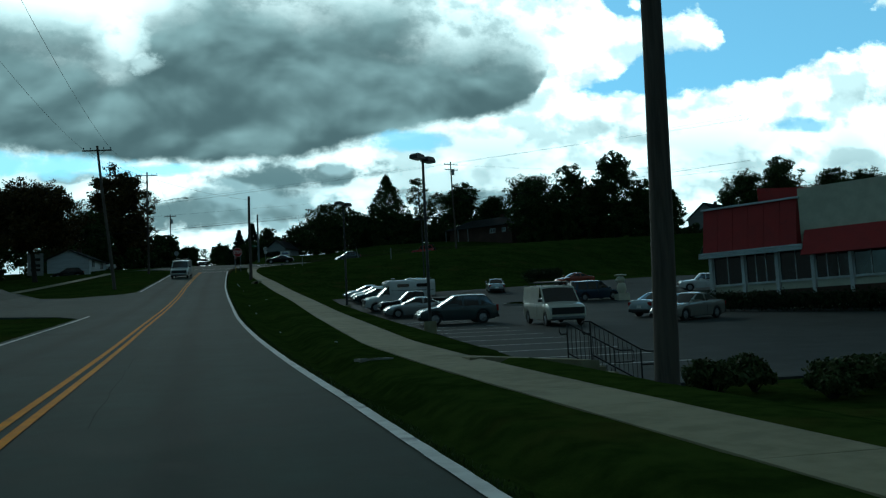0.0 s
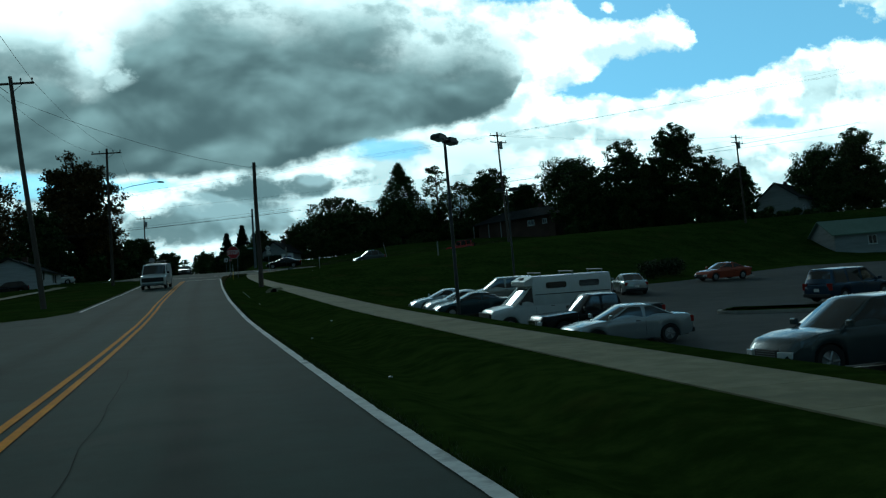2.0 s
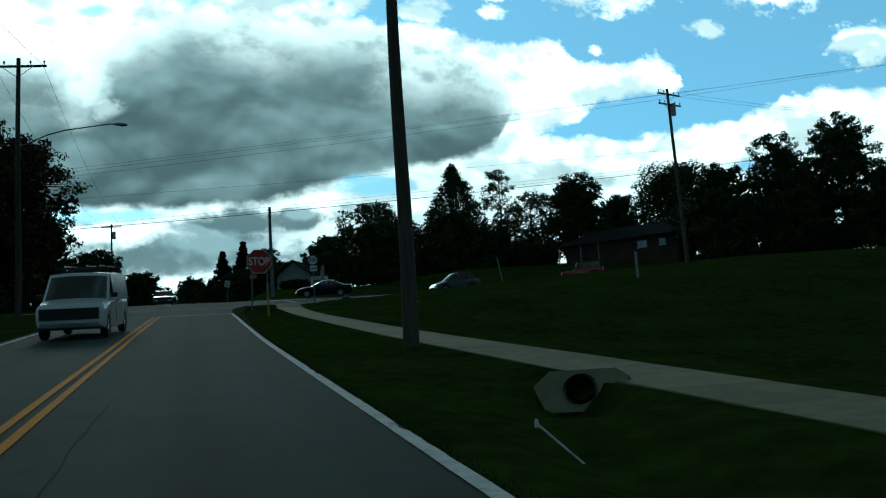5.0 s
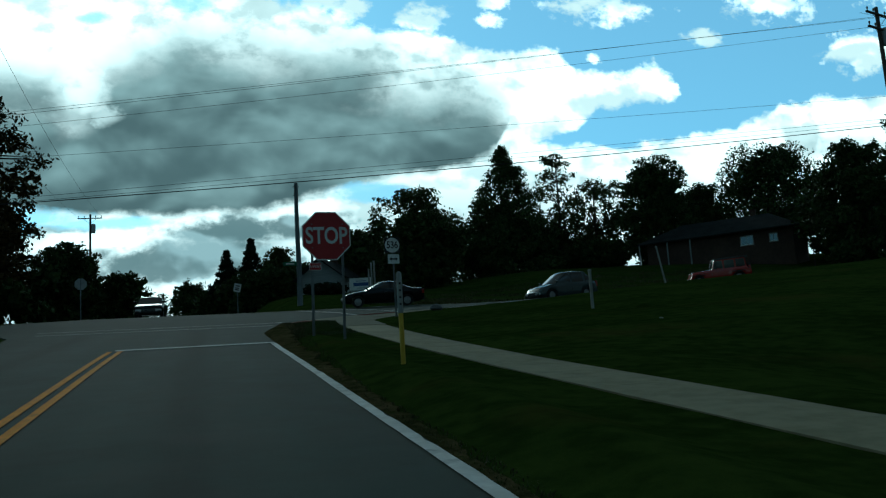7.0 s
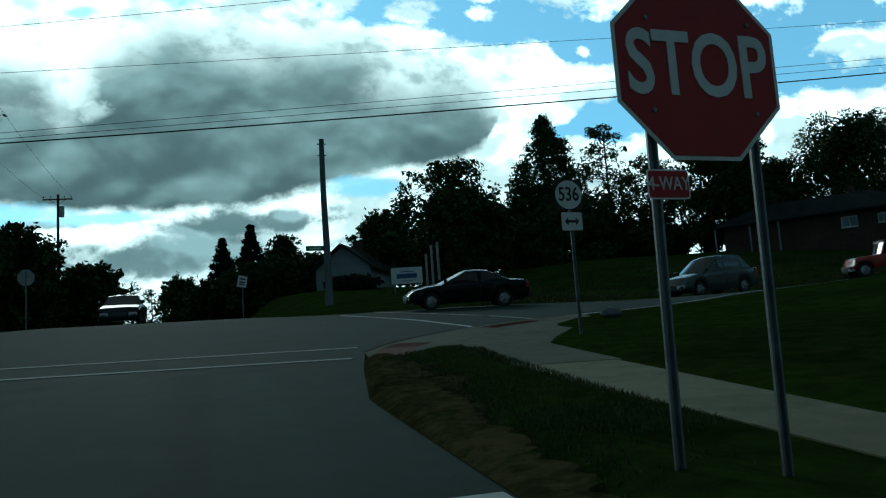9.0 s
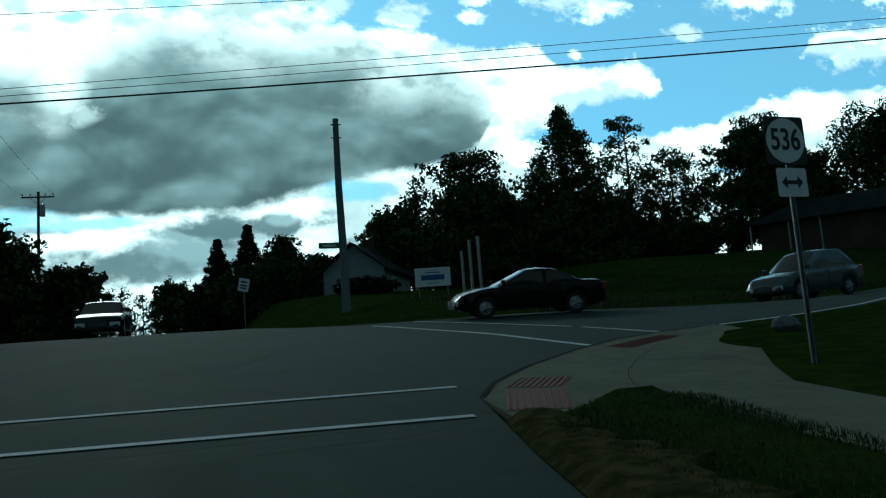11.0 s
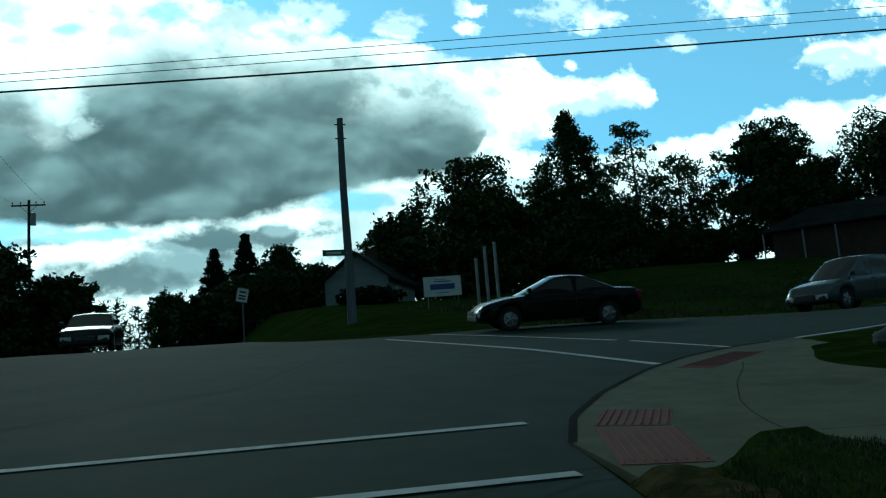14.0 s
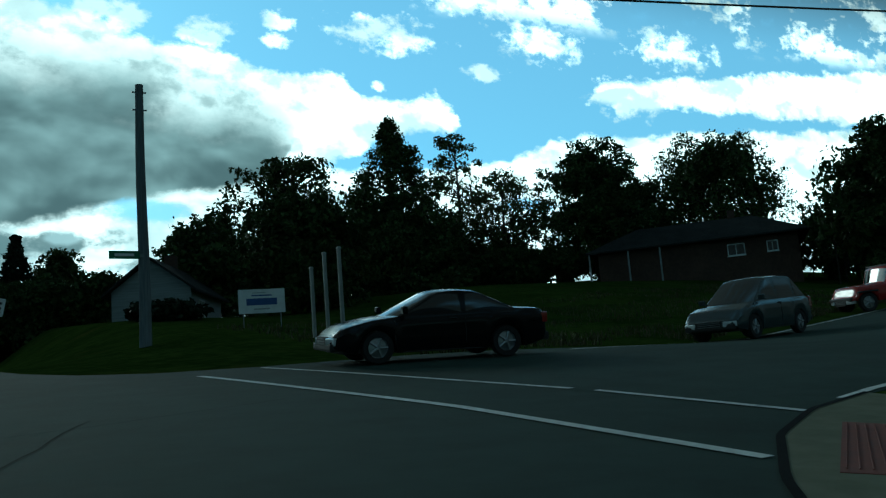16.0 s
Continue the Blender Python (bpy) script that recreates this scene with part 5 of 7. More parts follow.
def vehicle(kind, at, colour, label, name="car", rack=False, cargo=False, cap=False):
    """A vehicle whose front looks along +y of its pose; its origin lies on the ground below its middle."""
    s = FORMS[kind]
    car = thing(name, at, label, "van" if kind == "van" else "pickup" if kind == "pickup" else "car", "vehicles")
    mat = PAINT[colour]
    hw, l = s["w"] / 2, s["l"]
    upright = kind in ("van", "jeep")
    ys = np.round(np.linspace(-l / 2, l / 2, 95), 3)
    ty, tz = zip(*s["top"])
    fy = np.linspace(-l / 2 - 0.4, l / 2 + 0.4, 400)
    ker = np.hanning(27)
    ftop = np.convolve(np.pad(np.interp(fy, ty, tz), 13, mode="edge"), ker / ker.sum(), mode="valid")
    rings = []
    for yv in ys:
        top = float(np.interp(yv, fy, ftop))
        end = min(1.0, (l / 2 - abs(yv)) / 0.55)
        blunt = 0.9 if upright else 0.76
        wide = hw * (blunt + (1 - blunt) * math.sqrt(max(0.0, 1 - (1 - end) ** 2)))
        low = s["c"] + 0.14 * (1 - end)
        flare = 0.0
        for ax in s["ax"]:
            d = abs(yv - ax)
            if d < s["r"] * 1.16:
                low = max(low, s["r"] + math.sqrt((s["r"] * 1.16) ** 2 - d * d) * 0.92)
            flare = max(flare, math.exp(-(d / (s["r"] * 1.3)) ** 4) * 0.022)
        low = min(low, top - 0.08)
        ht = top - low
        zs = [low, low + ht * 0.16, low + ht * 0.42, low + ht * 0.66, low + ht * 0.74, top - 0.075, top - 0.02, top + 0.006, top + 0.024]
        xs = [wide * 0.95 + flare, wide * 0.985 + flare, wide + flare, wide * 0.985 + flare, wide * 0.992, wide * 0.955, wide * 0.90, wide * 0.7, 0.0]
        side = [Vector((x, yv, z)) for x, z in zip(xs, zs)]
        rings.append(side + [Vector((-p.x, p.y, p.z)) for p in side[-2::-1]])
    part("body", Geo().loft(rings), mat, car, smooth=32)
    under = Geo().box((0, 0, s["c"] + 0.12), (s["w"] * 0.82, l * 0.9, 0.2))
    part("underbody", under, TRIM, car)
    # cabin: a curved shell over the belt line, with panes laid on it
    f0, f1 = s["foot"]
    c0, c1 = s["cap"]
    bw, cw = hw * s["cw"], hw * (0.88 if upright else 0.70)
    zb, zt = s["belt"] - 0.06, s["roof"]
    boxy = 0.05 if upright else 0.16
    py = np.linspace(f0 - 0.3, f1 + 0.3, 400)
    pk = np.hanning(2 * int(boxy / (py[1] - py[0])) + 3)
    pz_ = np.interp(py, [f0, c0, (c0 + c1) / 2, c1, f1], [zb - 0.02, zt - 0.03, zt, zt - 0.025, zb - 0.02])
    pz_ = np.convolve(np.pad(pz_, len(pk) // 2, mode="edge"), pk / pk.sum(), mode="valid")

    def roof_at(yv):
        return float(np.interp(yv, py, pz_))

    def shell(yv, q):
        """A point of the cabin: q 0 at the belt of the right side, 0.35 at the gutter, 0.5 on the middle line; mirrored past it."""
        top = max(roof_at(yv), zb - 0.02)
        m = q if q <= 0.5 else 1 - q
        gut = max(zb - 0.02, top - 0.05)
        edge = bw - (bw - cw) * max(0.0, (gut - zb)) / (zt - zb)
        if m <= 0.35:
            k = m / 0.35
            z = (zb - 0.04) + (gut - zb + 0.04) * k
            x = bw - (bw - cw) * max(0.0, z - zb) / (zt - zb) * (1.0 if upright else 0.72 + 0.28 * k)
        else:
            k = (m - 0.35) / 0.15
            x = edge * (1 - k)
            z = gut + 0.05 * math.sin(k * math.pi / 2) ** 0.7
        sweep = 0.16 * (x / bw) ** 2 if not upright else 0.06 * (x / bw) ** 2
        mid = (f0 + f1) / 2
        yy = yv - sweep * max(0.0, min(1.0, (yv - mid) / (f1 - mid))) + sweep * 0.7 * max(0.0, min(1.0, (mid - yv) / (mid - f0)))
        return Vector((x if q <= 0.5 else -x, yy, z))

    qs = [0, 0.06, 0.12, 0.18, 0.24, 0.30, 0.35, 0.365, 0.385, 0.42, 0.46, 0.5]
    qs = qs + [1 - q for q in qs[-2::-1]]
    part("cabin", mesh_of("cabin", Geo().loft([[shell(yv, q) for q in qs] for yv in np.linspace(f0, f1, 49)]), mat, 35), None, car)

    def pane(corners, name, nu=7, nv=5, push=0.006):
        """A curved pane on the shell between four (y, q) corners."""
        (ya, qa), (yb, qb), (yc, qc), (yd, qd) = corners
        pts = []
        for j in range(nv + 1):
            for i in range(nu + 1):
                u, v = i / nu, j / nv
                yv = (ya * (1 - u) + yb * u) * (1 - v) + (yd * (1 - u) + yc * u) * v
                q = (qa * (1 - u) + qb * u) * (1 - v) + (qd * (1 - u) + qc * u) * v
                e = 0.004
                p = shell(yv, q)
                n = (shell(yv + e, q) - shell(yv - e, q)).cross(shell(yv, q + e) - shell(yv, q - e))
                n = n.normalized() if n.length > 1e-9 else Vector((0, 0, 1))
                if n.dot(p - Vector((0, min(max(p.y, c0), c1), zb))) < 0:
                    n = -n
                pts.append(p + n * push)
        g = Geo().add(pts, [(j * (nu + 1) + i, j * (nu + 1) + i + 1, (j + 1) * (nu + 1) + i + 1, (j + 1) * (nu + 1) + i) for j in range(nv) for i in range(nu)])
        me = mesh_of(name, g, GLASS, 60)
        part(name, me, None, car, "tinted " + name.replace("_", " "))

    front_lo, front_hi = f1 - 0.06 * (f1 - c1) - 0.03, c1 + 0.12 * (f1 - c1)
    pane([(front_lo, 0.362), (front_lo, 0.638), (front_hi, 0.638), (front_hi, 0.362)], "windscreen", 10, 7)
    rear_lo, rear_hi = f0 + (0.10 if kind == "sedan" else 0.3) * (c0 - f0) + 0.02, c0 - 0.08 * (c0 - f0)
    pane([(rear_lo, 0.37), (rear_lo, 0.63), (rear_hi, 0.63), (rear_hi, 0.37)], "rear_window", 10, 5)
    spans = {"sedan": ((0.10, 0.47), (0.50, 0.93)), "compact": ((0.04, 0.22), (0.27, 0.55), (0.58, 0.95)), "suv": ((0.05, 0.26), (0.30, 0.56), (0.59, 0.94)), "minivan": ((0.05, 0.30), (0.33, 0.58), (0.61, 0.93)),
             "van": ((0.76, 0.97),), "pickup": ((0.10, 0.45), (0.49, 0.94)), "jeep": ((0.05, 0.30), (0.34, 0.62), (0.66, 0.94))}[kind]
    if kind == "van" and not cargo:
        spans = ((0.08, 0.36), (0.40, 0.68), (0.76, 0.97))

    def reach(frac, z):
        """How far along the cabin that share of its belt lies, held under the slope at height z."""
        yv = f0 + (f1 - f0) * frac
        lo, hi = f0, f1
        ok = [yy for yy in np.linspace(f0, f1, 200) if roof_at(yy) > z + 0.07]
        return min(max(yv, ok[0]), ok[-1])

    for side in (1, -1):
        for u0, u1 in spans:
            z_lo, z_hi = zb + 0.05, zt - 0.13
            ya, yb, yc, yd = reach(u0, z_lo), reach(u1, z_lo), reach(u1 - 0.01, z_hi), reach(u0 + 0.01, z_hi)

            def q_of(yv, z):
                gut = roof_at(yv) - 0.05
                return 0.35 * min(0.96, max(0.03, (z - zb + 0.04) / max(0.05, gut - zb + 0.04)))
            cs = [(ya, q_of(ya, z_lo)), (yb, q_of(yb, z_lo)), (yc, q_of(yc, z_hi)), (yd, q_of(yd, z_hi))]
            pane(cs if side > 0 else [(yy, 1 - q) for yy, q in cs], "side_window", 6, 4)
        for yv in (reach(spans[-1][0] - 0.015, zb) if len(spans) > 1 else 0.4, reach(spans[-1][1] + 0.03, zb)):
            part("door_seam", Geo().path([(side * (hw * (1.003 if z < 0.75 * zb else 0.985)), yv, z) for z in np.linspace(s["c"] + 0.14, zb - 0.06, 5)], 0.007, 5), TRIM, car)
        # mirrors, lamps
        my = f1 - 0.38
        m = part("mirror", Geo().box((side * (bw + 0.12), my, zb + 0.14), (0.2, 0.1, 0.15)), TRIM if kind in ("van", "jeep", "pickup") else mat, car, bevel=0.03)
        hz = float(np.interp(l / 2 - 0.1, ty, tz)) - 0.10
        part("headlight", Geo().box((side * hw * 0.66, l / 2 - 0.08, hz - 0.03), (hw * (0.34 if kind == "van" else 0.42), 0.18, 0.15), Matrix.Rotation(radians(-side * 16), 3, "Z")), LENS, car, "clear headlight", bevel=0.03)
        part("tail_light", Geo().box((side * hw * 0.78, -l / 2 + 0.08, s["belt"] - 0.18), (hw * 0.25, 0.14, 0.22 if kind == "sedan" else 0.36)), TAIL, car, "red tail light", bevel=0.02)
        for ax in s["ax"]:
            tyre, rim = wheel_meshes(s["r"])
            hub = part("wheel", tyre, None, car, at=Matrix.Translation((side * (hw - 0.12), ax, s["r"])) @ Matrix.Rotation(0 if side > 0 else math.pi, 4, "Z"))
            part("rim", rim, None, hub, "pale alloy rim")
        part("door_handle", Geo().box((side * (hw * 0.985), -0.15, zb - 0.05), (0.03, 0.16, 0.03)), TRIM, car)
        part("sill", Geo().box((side * hw * 0.93, (s["ax"][0] + s["ax"][1]) / 2, s["c"] + 0.06), (0.05, s["ax"][1] - s["ax"][0] - 2.4 * s["r"], 0.1)), TRIM, car)
    gz_ = float(np.interp(l / 2 - 0.1, ty, tz)) - 0.13
    tall = 0.34 if kind == "van" else 0.24 if kind in ("pickup", "jeep") else 0.16
    nose = 0.05 if kind == "van" else 0.03
    grille = part("grille", Geo().box((0, l / 2 - 0.045 + nose, gz_ - tall / 2 + 0.1), (s["w"] * (0.84 if kind == "van" else 0.62 if kind == "pickup" else 0.42), 0.10, tall)), TRIM, car, bevel=0.015)
    for k in range(3):
        part("grille_bar", Geo().box((0, l / 2 + 0.008 + nose, gz_ - 0.04 + 0.05 * k), (s["w"] * (0.6 if kind == "pickup" else 0.38), 0.012, 0.030 if kind == "pickup" else 0.014)), CHROME if kind == "pickup" else TRIM if kind == "van" else STEEL, grille, "thin bright bar")
    part("front_bumper", Geo().box((0, l / 2 - 0.04, s["c"] + 0.16), (s["w"] * 0.84, 0.14, 0.16)), STEEL if kind in ("van", "pickup") else TRIM, car, bevel=0.04)
    part("rear_bumper", Geo().box((0, -l / 2 + 0.04, s["c"] + 0.18), (s["w"] * 0.86, 0.14, 0.18)), TRIM, car, bevel=0.04)
    part("number_plate", Geo().box((0, -l / 2 - 0.005, s["belt"] - 0.35), (0.31, 0.015, 0.155)), SIGN_WHITE, car, "plain white plate")
    if kind == "jeep":
        part("spare_wheel", wheel_meshes(s["r"])[0], None, car, at=pose(0, -l / 2 - 0.02, 1.0, rz=90))
        part("soft_top", Geo().box((0, (c0 + c1) / 2 - 0.1, zt - 0.02), (cw * 2.02, c1 - c0 + 0.1, 0.12)), TRIM, car, "black soft top", bevel=0.05)
        for side in (1, -1):
            for ax in s["ax"]:
                part("fender", Geo().box((side * (hw - 0.06), ax, s["r"] * 2.12), (0.26, s["r"] * 2.3, 0.07)), TRIM, car, "black fender flare", bevel=0.03)
    if kind == "pickup":
        part("bed_cover", Geo().box((0, -1.78, 1.14), (s["w"] * 0.86, 1.5, 0.05)), TRIM, car, "dark bed cover", bevel=0.015)
    if cap:
        high = Geo().loft([[Vector((x, yy, z)) for x, z in ((-0.98, 1.15), (-0.98, 2.15), (-0.85, 2.42), (0.85, 2.42), (0.98, 2.15), (0.98, 1.15))] for yy in (-2.95, 0.75)])
        part("camper_box", mesh_of("camper_box", high, mat, 30, 0.06), None, car, "white raised camper body")
        over = Geo().loft([[Vector((x, yy, z)) for x in (-0.95, 0.95) for z in ((2.0, top) if x < 0 else (top, 2.0))] for yy, top in ((0.7, 2.42), (1.1, 2.22))])
        part("overcab", mesh_of("overcab", over, mat, False, 0.04), None, car, "white over-cab panel")
        part("vent", Geo().box((0, 0.93, 2.345), (0.5, 0.16, 0.03), Matrix.Rotation(radians(-26), 3, "X")), TRIM, car, "small black roof vent")
        for side in (1, -1):
            for yy in (-1.9, -0.35):
                part("camper_window", Geo().slab(rounded(0.95, 0.27, 0.09), 0.02, Matrix.Translation((side * 0.984, yy, 2.0)) @ Matrix.Rotation(math.pi / 2, 4, "Z") @ UP), GLASS, car, "dark rounded camper window")
            part("stripe", Geo().box((side * 0.985, -1.1, 1.62), (0.012, 3.5, 0.035)), TRIM, car)
        for yy in (-2.6, -1.2, 0.3):
            rk = part("roof_rack", Geo().tube((-0.9, yy, 2.56), (0.9, yy, 2.56), 0.025, n=8), STEEL, car)
            for sx in (-0.8, 0.8):
                part("foot", Geo().tube((sx, yy, 2.38), (sx, yy, 2.56), 0.02, n=8), STEEL, rk)
    if rack:
        for yy in (-1.9, -0.6, 0.6):
            rk = part("roof_rack", Geo().tube((-0.8, yy, zt + 0.13), (0.8, yy, zt + 0.13), 0.025, n=8), TRIM, car)
            for sx in (-0.75, 0.75):
                part("foot", Geo().tube((sx, yy, zt - 0.06), (sx, yy, zt + 0.13), 0.02, n=8), TRIM, rk)
        for sx in (-0.6, -0.2, 0.45):
            part("ladder_rail", Geo().tube((sx, -2.1, zt + 0.17), (sx, 1.0, zt + 0.17), 0.03, n=8), TRIM, car)
    return car


def parked(x, y, turn, floor=lot_z):
    """A pose on the lie of the land, looking along turn degrees from +y."""
    d = Vector((-math.sin(radians(turn)), math.cos(radians(turn))))
    e = 1.4
    hf, hb = (float(floor(x + d.x * e * k, y + d.y * e * k)) for k in (1, -1))
    r = Vector((d.y, -d.x))
    hr, hl = (float(floor(x + r.x * 0.8 * k, y + r.y * 0.8 * k)) for k in (1, -1))
    fwd = Vector((d.x * 2 * e, d.y * 2 * e, hf - hb)).normalized()
    right = Vector((r.x * 1.6, r.y * 1.6, hr - hl)).normalized()
    up = right.cross(fwd).normalized()
    m = Matrix((right, fwd, up)).transposed().to_4x4()
    m.translation = (x, y, (hf + hb) / 2 + 0.005)
    return m


vehicle("suv", parked(17.25, 49.9, 92), "graphite", "dark grey sport utility car parked nose to the verge")
vehicle("sedan", parked(16.85, 61.8, 91), "silver", "silver saloon car parked nose to the verge")
vehicle("pickup", parked(17.25, 65.4, 90), "black", "black crew cab pickup parked in a bay", "pickup_truck")
vehicle("van", parked(16.8, 70.5, 91), "white", "white camper van with roof racks and two side windows", "camper_van", cap=True)
vehicle("sedan", parked(16.7, 83.0, 90), "teal", "dark teal saloon car parked nose to the verge")
vehicle("sedan", parked(16.75, 86.0, 90), "white", "white saloon car parked nose to the verge")
vehicle("sedan", parked(16.35, 88.7, 90), "pale_blue", "pale silver saloon car at the end of the row")
vehicle("van", parked(21.4, 44.6, 178), "cream", "cream cargo van with a roof rack in the car park lane", "cargo_van", rack=True, cargo=True)
vehicle("minivan", parked(34.3, 73.0, -75), "blue", "dark blue minivan in the car park")
vehicle("sedan", parked(41.6, 98.2, 100), "orange", "dull red saloon car at the edge of the car park")
vehicle("sedan", parked(30.4, 91.6, -10), "silver", "silver saloon car at the far edge of the car park")
vehicle("minivan", parked(21.4, 92.6, 80), "gold", "grey beige minivan at the far edge of the car park", "minivan")
vehicle("sedan", parked(28.3, 43.0, 118), "gold", "silver beige saloon car parked beside the restaurant")
vehicle("sedan", parked(29.4, 48.3, -62), "pale_blue", "pale blue saloon car parked beside the restaurant")
vehicle("pickup", parked(49.0, 81.0, 75), "white", "white pickup beside the restaurant", "pickup_truck")
vehicle("van", parked(-3.35, 109.2, 178.5, paved_z), "white", "white cargo van with a roof rack on the road", "cargo_van", rack=True, cargo=True)
vehicle("sedan", parked(8.75, 151.6, 83, paved_z), "black", "black saloon car waiting at the stop line")
vehicle("compact", parked(20.4, 154.0, 104, paved_z), "graphite", "dark grey compact sport utility car on the side street")
vehicle("jeep", parked(34.8, 159.9, 70, paved_z), "red", "red open-top off-road car with a black soft top")
vehicle("sedan", parked(-4.6, 163.0, 180, paved_z), "black", "dark saloon car coming up to the crossing")
vehicle("sedan", parked(-21.3, 161.5, 100, ground_z), "white", "white saloon car parked beside the house")
vehicle("suv", parked(-23.4, 144.6, 102, paved_z), "black", "dark sport utility car on the side street before the house")


# ---- trees ----
def leaf_mesh(name, centres, radii, count, size, mat, rng, core=2.1):
    """A crown of single leaves scattered through clumps, denser towards their skins."""
    centres, radii = np.array(centres, float), np.array(radii, float)
    share = radii[:, 0] ** 1.7
    pick = rng.choice(len(centres), count, p=share / share.sum())
    d = rng.normal(size=(count, 3))
    d /= np.linalg.norm(d, axis=1)[:, None]
    r = rng.uniform(0.15, 1.0, count) ** 0.5 * rng.uniform(0.75, 1.2, count)
    c = centres[pick] + d * radii[pick] * r[:, None]
    a = rng.normal(size=(count, 3))
    a /= np.linalg.norm(a, axis=1)[:, None]
    b = np.cross(a, rng.normal(size=(count, 3)))
    b /= np.linalg.norm(b, axis=1)[:, None]
    s = (size * rng.uniform(0.6, 1.3, count) * np.where(radii[pick, 0] > 0.55 * radii[:, 0].max(), np.clip(core - (core - 0.72) * r, 0.58, 2.0), 0.66))[:, None]
    v = np.stack([c - a * s, c + b * s * 0.55, c + a * s, c - b * s * 0.55], 1).reshape(-1, 3)
    f = np.arange(count * 4).reshape(-1, 4)
    me = bpy.data.meshes.new(name)
    me.from_pydata(v.tolist(), [], f.tolist())
    me.materials.append(mat)
    return me


def tree(x, y, top, width, label, form="broad", mat=None, seed=1, low=None, density=1.0, base=None, leaf=0.25, count=None, heart=76):
    """A tree of that crown top and width: tapered trunk, limbs, and a crown of leaves in uneven clumps."""
    rng = np.random.default_rng(seed)
    z = gz(x, y) if base is None else base
    h = top - z
    t = thing("tree", (x, y, z), label, "tree")
    low = (0.14 if form != "airy" else 0.3) * h if low is None else low * h
    w = width / 2
    trunk = Geo()
    r0 = 0.02 * h * (0.7 if form in ("cone", "airy") else 1.0)
    bend = [rng.uniform(-0.12, 0.12) * w for _ in range(2)]
    spine = [Vector((bend[0] * math.sin(2.2 * k), bend[1] * math.sin(1.7 * k), h * 0.92 * k)) for k in np.linspace(0, 1, 8)]
    trunk.path([spine[0] - Vector((0, 0, 0.4))] + spine, [r0 * 1.5] + [r0 * (1.15 - k) + 0.02 for k in np.linspace(0, 1, 8)], 9)
    centres, radii = [], []
    n = 190 if form == "broad" else 330 if form == "cone" else 170
    # a lopsided outline: the reach swells and shrinks with the bearing and the height
    ph = rng.uniform(0, 6.28, 4)

    def swell(ang, k):
        return 1 + 0.10 * math.sin(2 * ang + ph[0]) + 0.09 * math.sin(3 * ang + 5 * k + ph[1]) + 0.06 * math.sin(9 * k + ph[2])

    for i in range(n):
        ang = rng.uniform(0, 2 * math.pi)
        if form == "cone":
            k = ((i + rng.uniform(0, 1)) / n) ** 1.05
            zz = low + (h - low) * k
            reach = w * min(0.95, 1.28 * (1 - k)) * rng.uniform(0.15, 1.0) ** 0.5 * (0.84 + 0.16 * math.sin(34 * k + ph[3])) * (1 + 0.14 * math.sin(3 * ang + 11 * k))
            c = (reach * math.cos(ang), reach * math.sin(ang), zz - 0.10 * reach)
            r = max(0.011 * h, 0.23 * w * (1 - 0.93 * k)) * rng.uniform(0.6, 1.2)
            rad = (r, r, r * 0.7)
        else:
            k = rng.uniform(0, 1)
            full = math.sqrt(max(0.0, 1 - (2 * k - 0.85) ** 2 / 1.4)) if k > 0.42 else 0.86 + 0.33 * k
            if form == "airy":
                reach = w * 0.82 * full * rng.uniform(0.1, 1) ** 0.5 * swell(ang, k)
                r = w * rng.uniform(0.08, 0.19)
            elif i < heart:
                reach = w * (0.68 if heart < 100 else 0.76) * full * rng.uniform(0.0, 1) ** 0.5 * swell(ang, k)
                r = w * rng.uniform(0.20, 0.33)
                k *= 0.93
            else:
                reach = w * 0.92 * full * rng.uniform(0.45, 1) ** 0.5 * swell(ang, k)
                r = w * rng.uniform(0.07, 0.155)
            rad = (r, r, r * rng.uniform(0.6, 0.95))
            c = (reach * math.cos(ang), reach * math.sin(ang), low + rad[2] * 0.6 + (h - low - rad[2] * 1.5) * k)
        centres.append(c)
        radii.append(rad)
    # sprays of twigs that stand out of the crown
    for i in range(2 * n if form != "airy" else n):
        j = int(rng.integers(0, n))
        c, r = Vector(centres[j]), radii[j]
        d = Vector((rng.normal() + 1.2 * c.x / max(w, 0.1), rng.normal() + 1.2 * c.y / max(w, 0.1), rng.normal() * 0.8 + 0.5)).normalized()
        q = c + Vector((d.x * r[0], d.y * r[1], d.z * r[2])) * rng.uniform(0.85, 1.25)
        if q.z > h:
            continue
        s = rng.uniform(0.035, 0.085) * w + 0.12
        centres.append(tuple(q))
        radii.append((s, s, s * rng.uniform(0.6, 1.1)))
    if form != "cone":
        # a leader reaching the top
        centres.append((rng.uniform(-0.15, 0.15) * w, 0, h - 0.10 * w))
        radii.append((0.14 * w, 0.14 * w, 0.10 * w))
    for c in centres[:: 5 if form != "airy" else 2]:
        k = min(max((c[2] - 0.25 * math.hypot(c[0], c[1])) / (h * 0.92), 0.12), 0.95)
        i = k * 7
        p = spine[int(i)].lerp(spine[min(int(i) + 1, 7)], i - int(i))
        q = Vector(c)
        m = p.lerp(q, 0.5) + Vector((0, 0, 0.08 * (q - p).length))
        trunk.path([p, m, q], [r0 * (0.42 if form != "airy" else 0.2), r0 * (0.22 if form != "airy" else 0.1), 0.02], 5)
    part("trunk", mesh_of("trunk", trunk, BARK, True), None, t)
    area = sum(r[0] * r[0] for r in radii)
    count = count or int(np.clip(area * 4 * math.pi * 0.9 / (leaf * leaf) * (0.44 if form == "airy" else 0.62) * density, 1200, 24000))
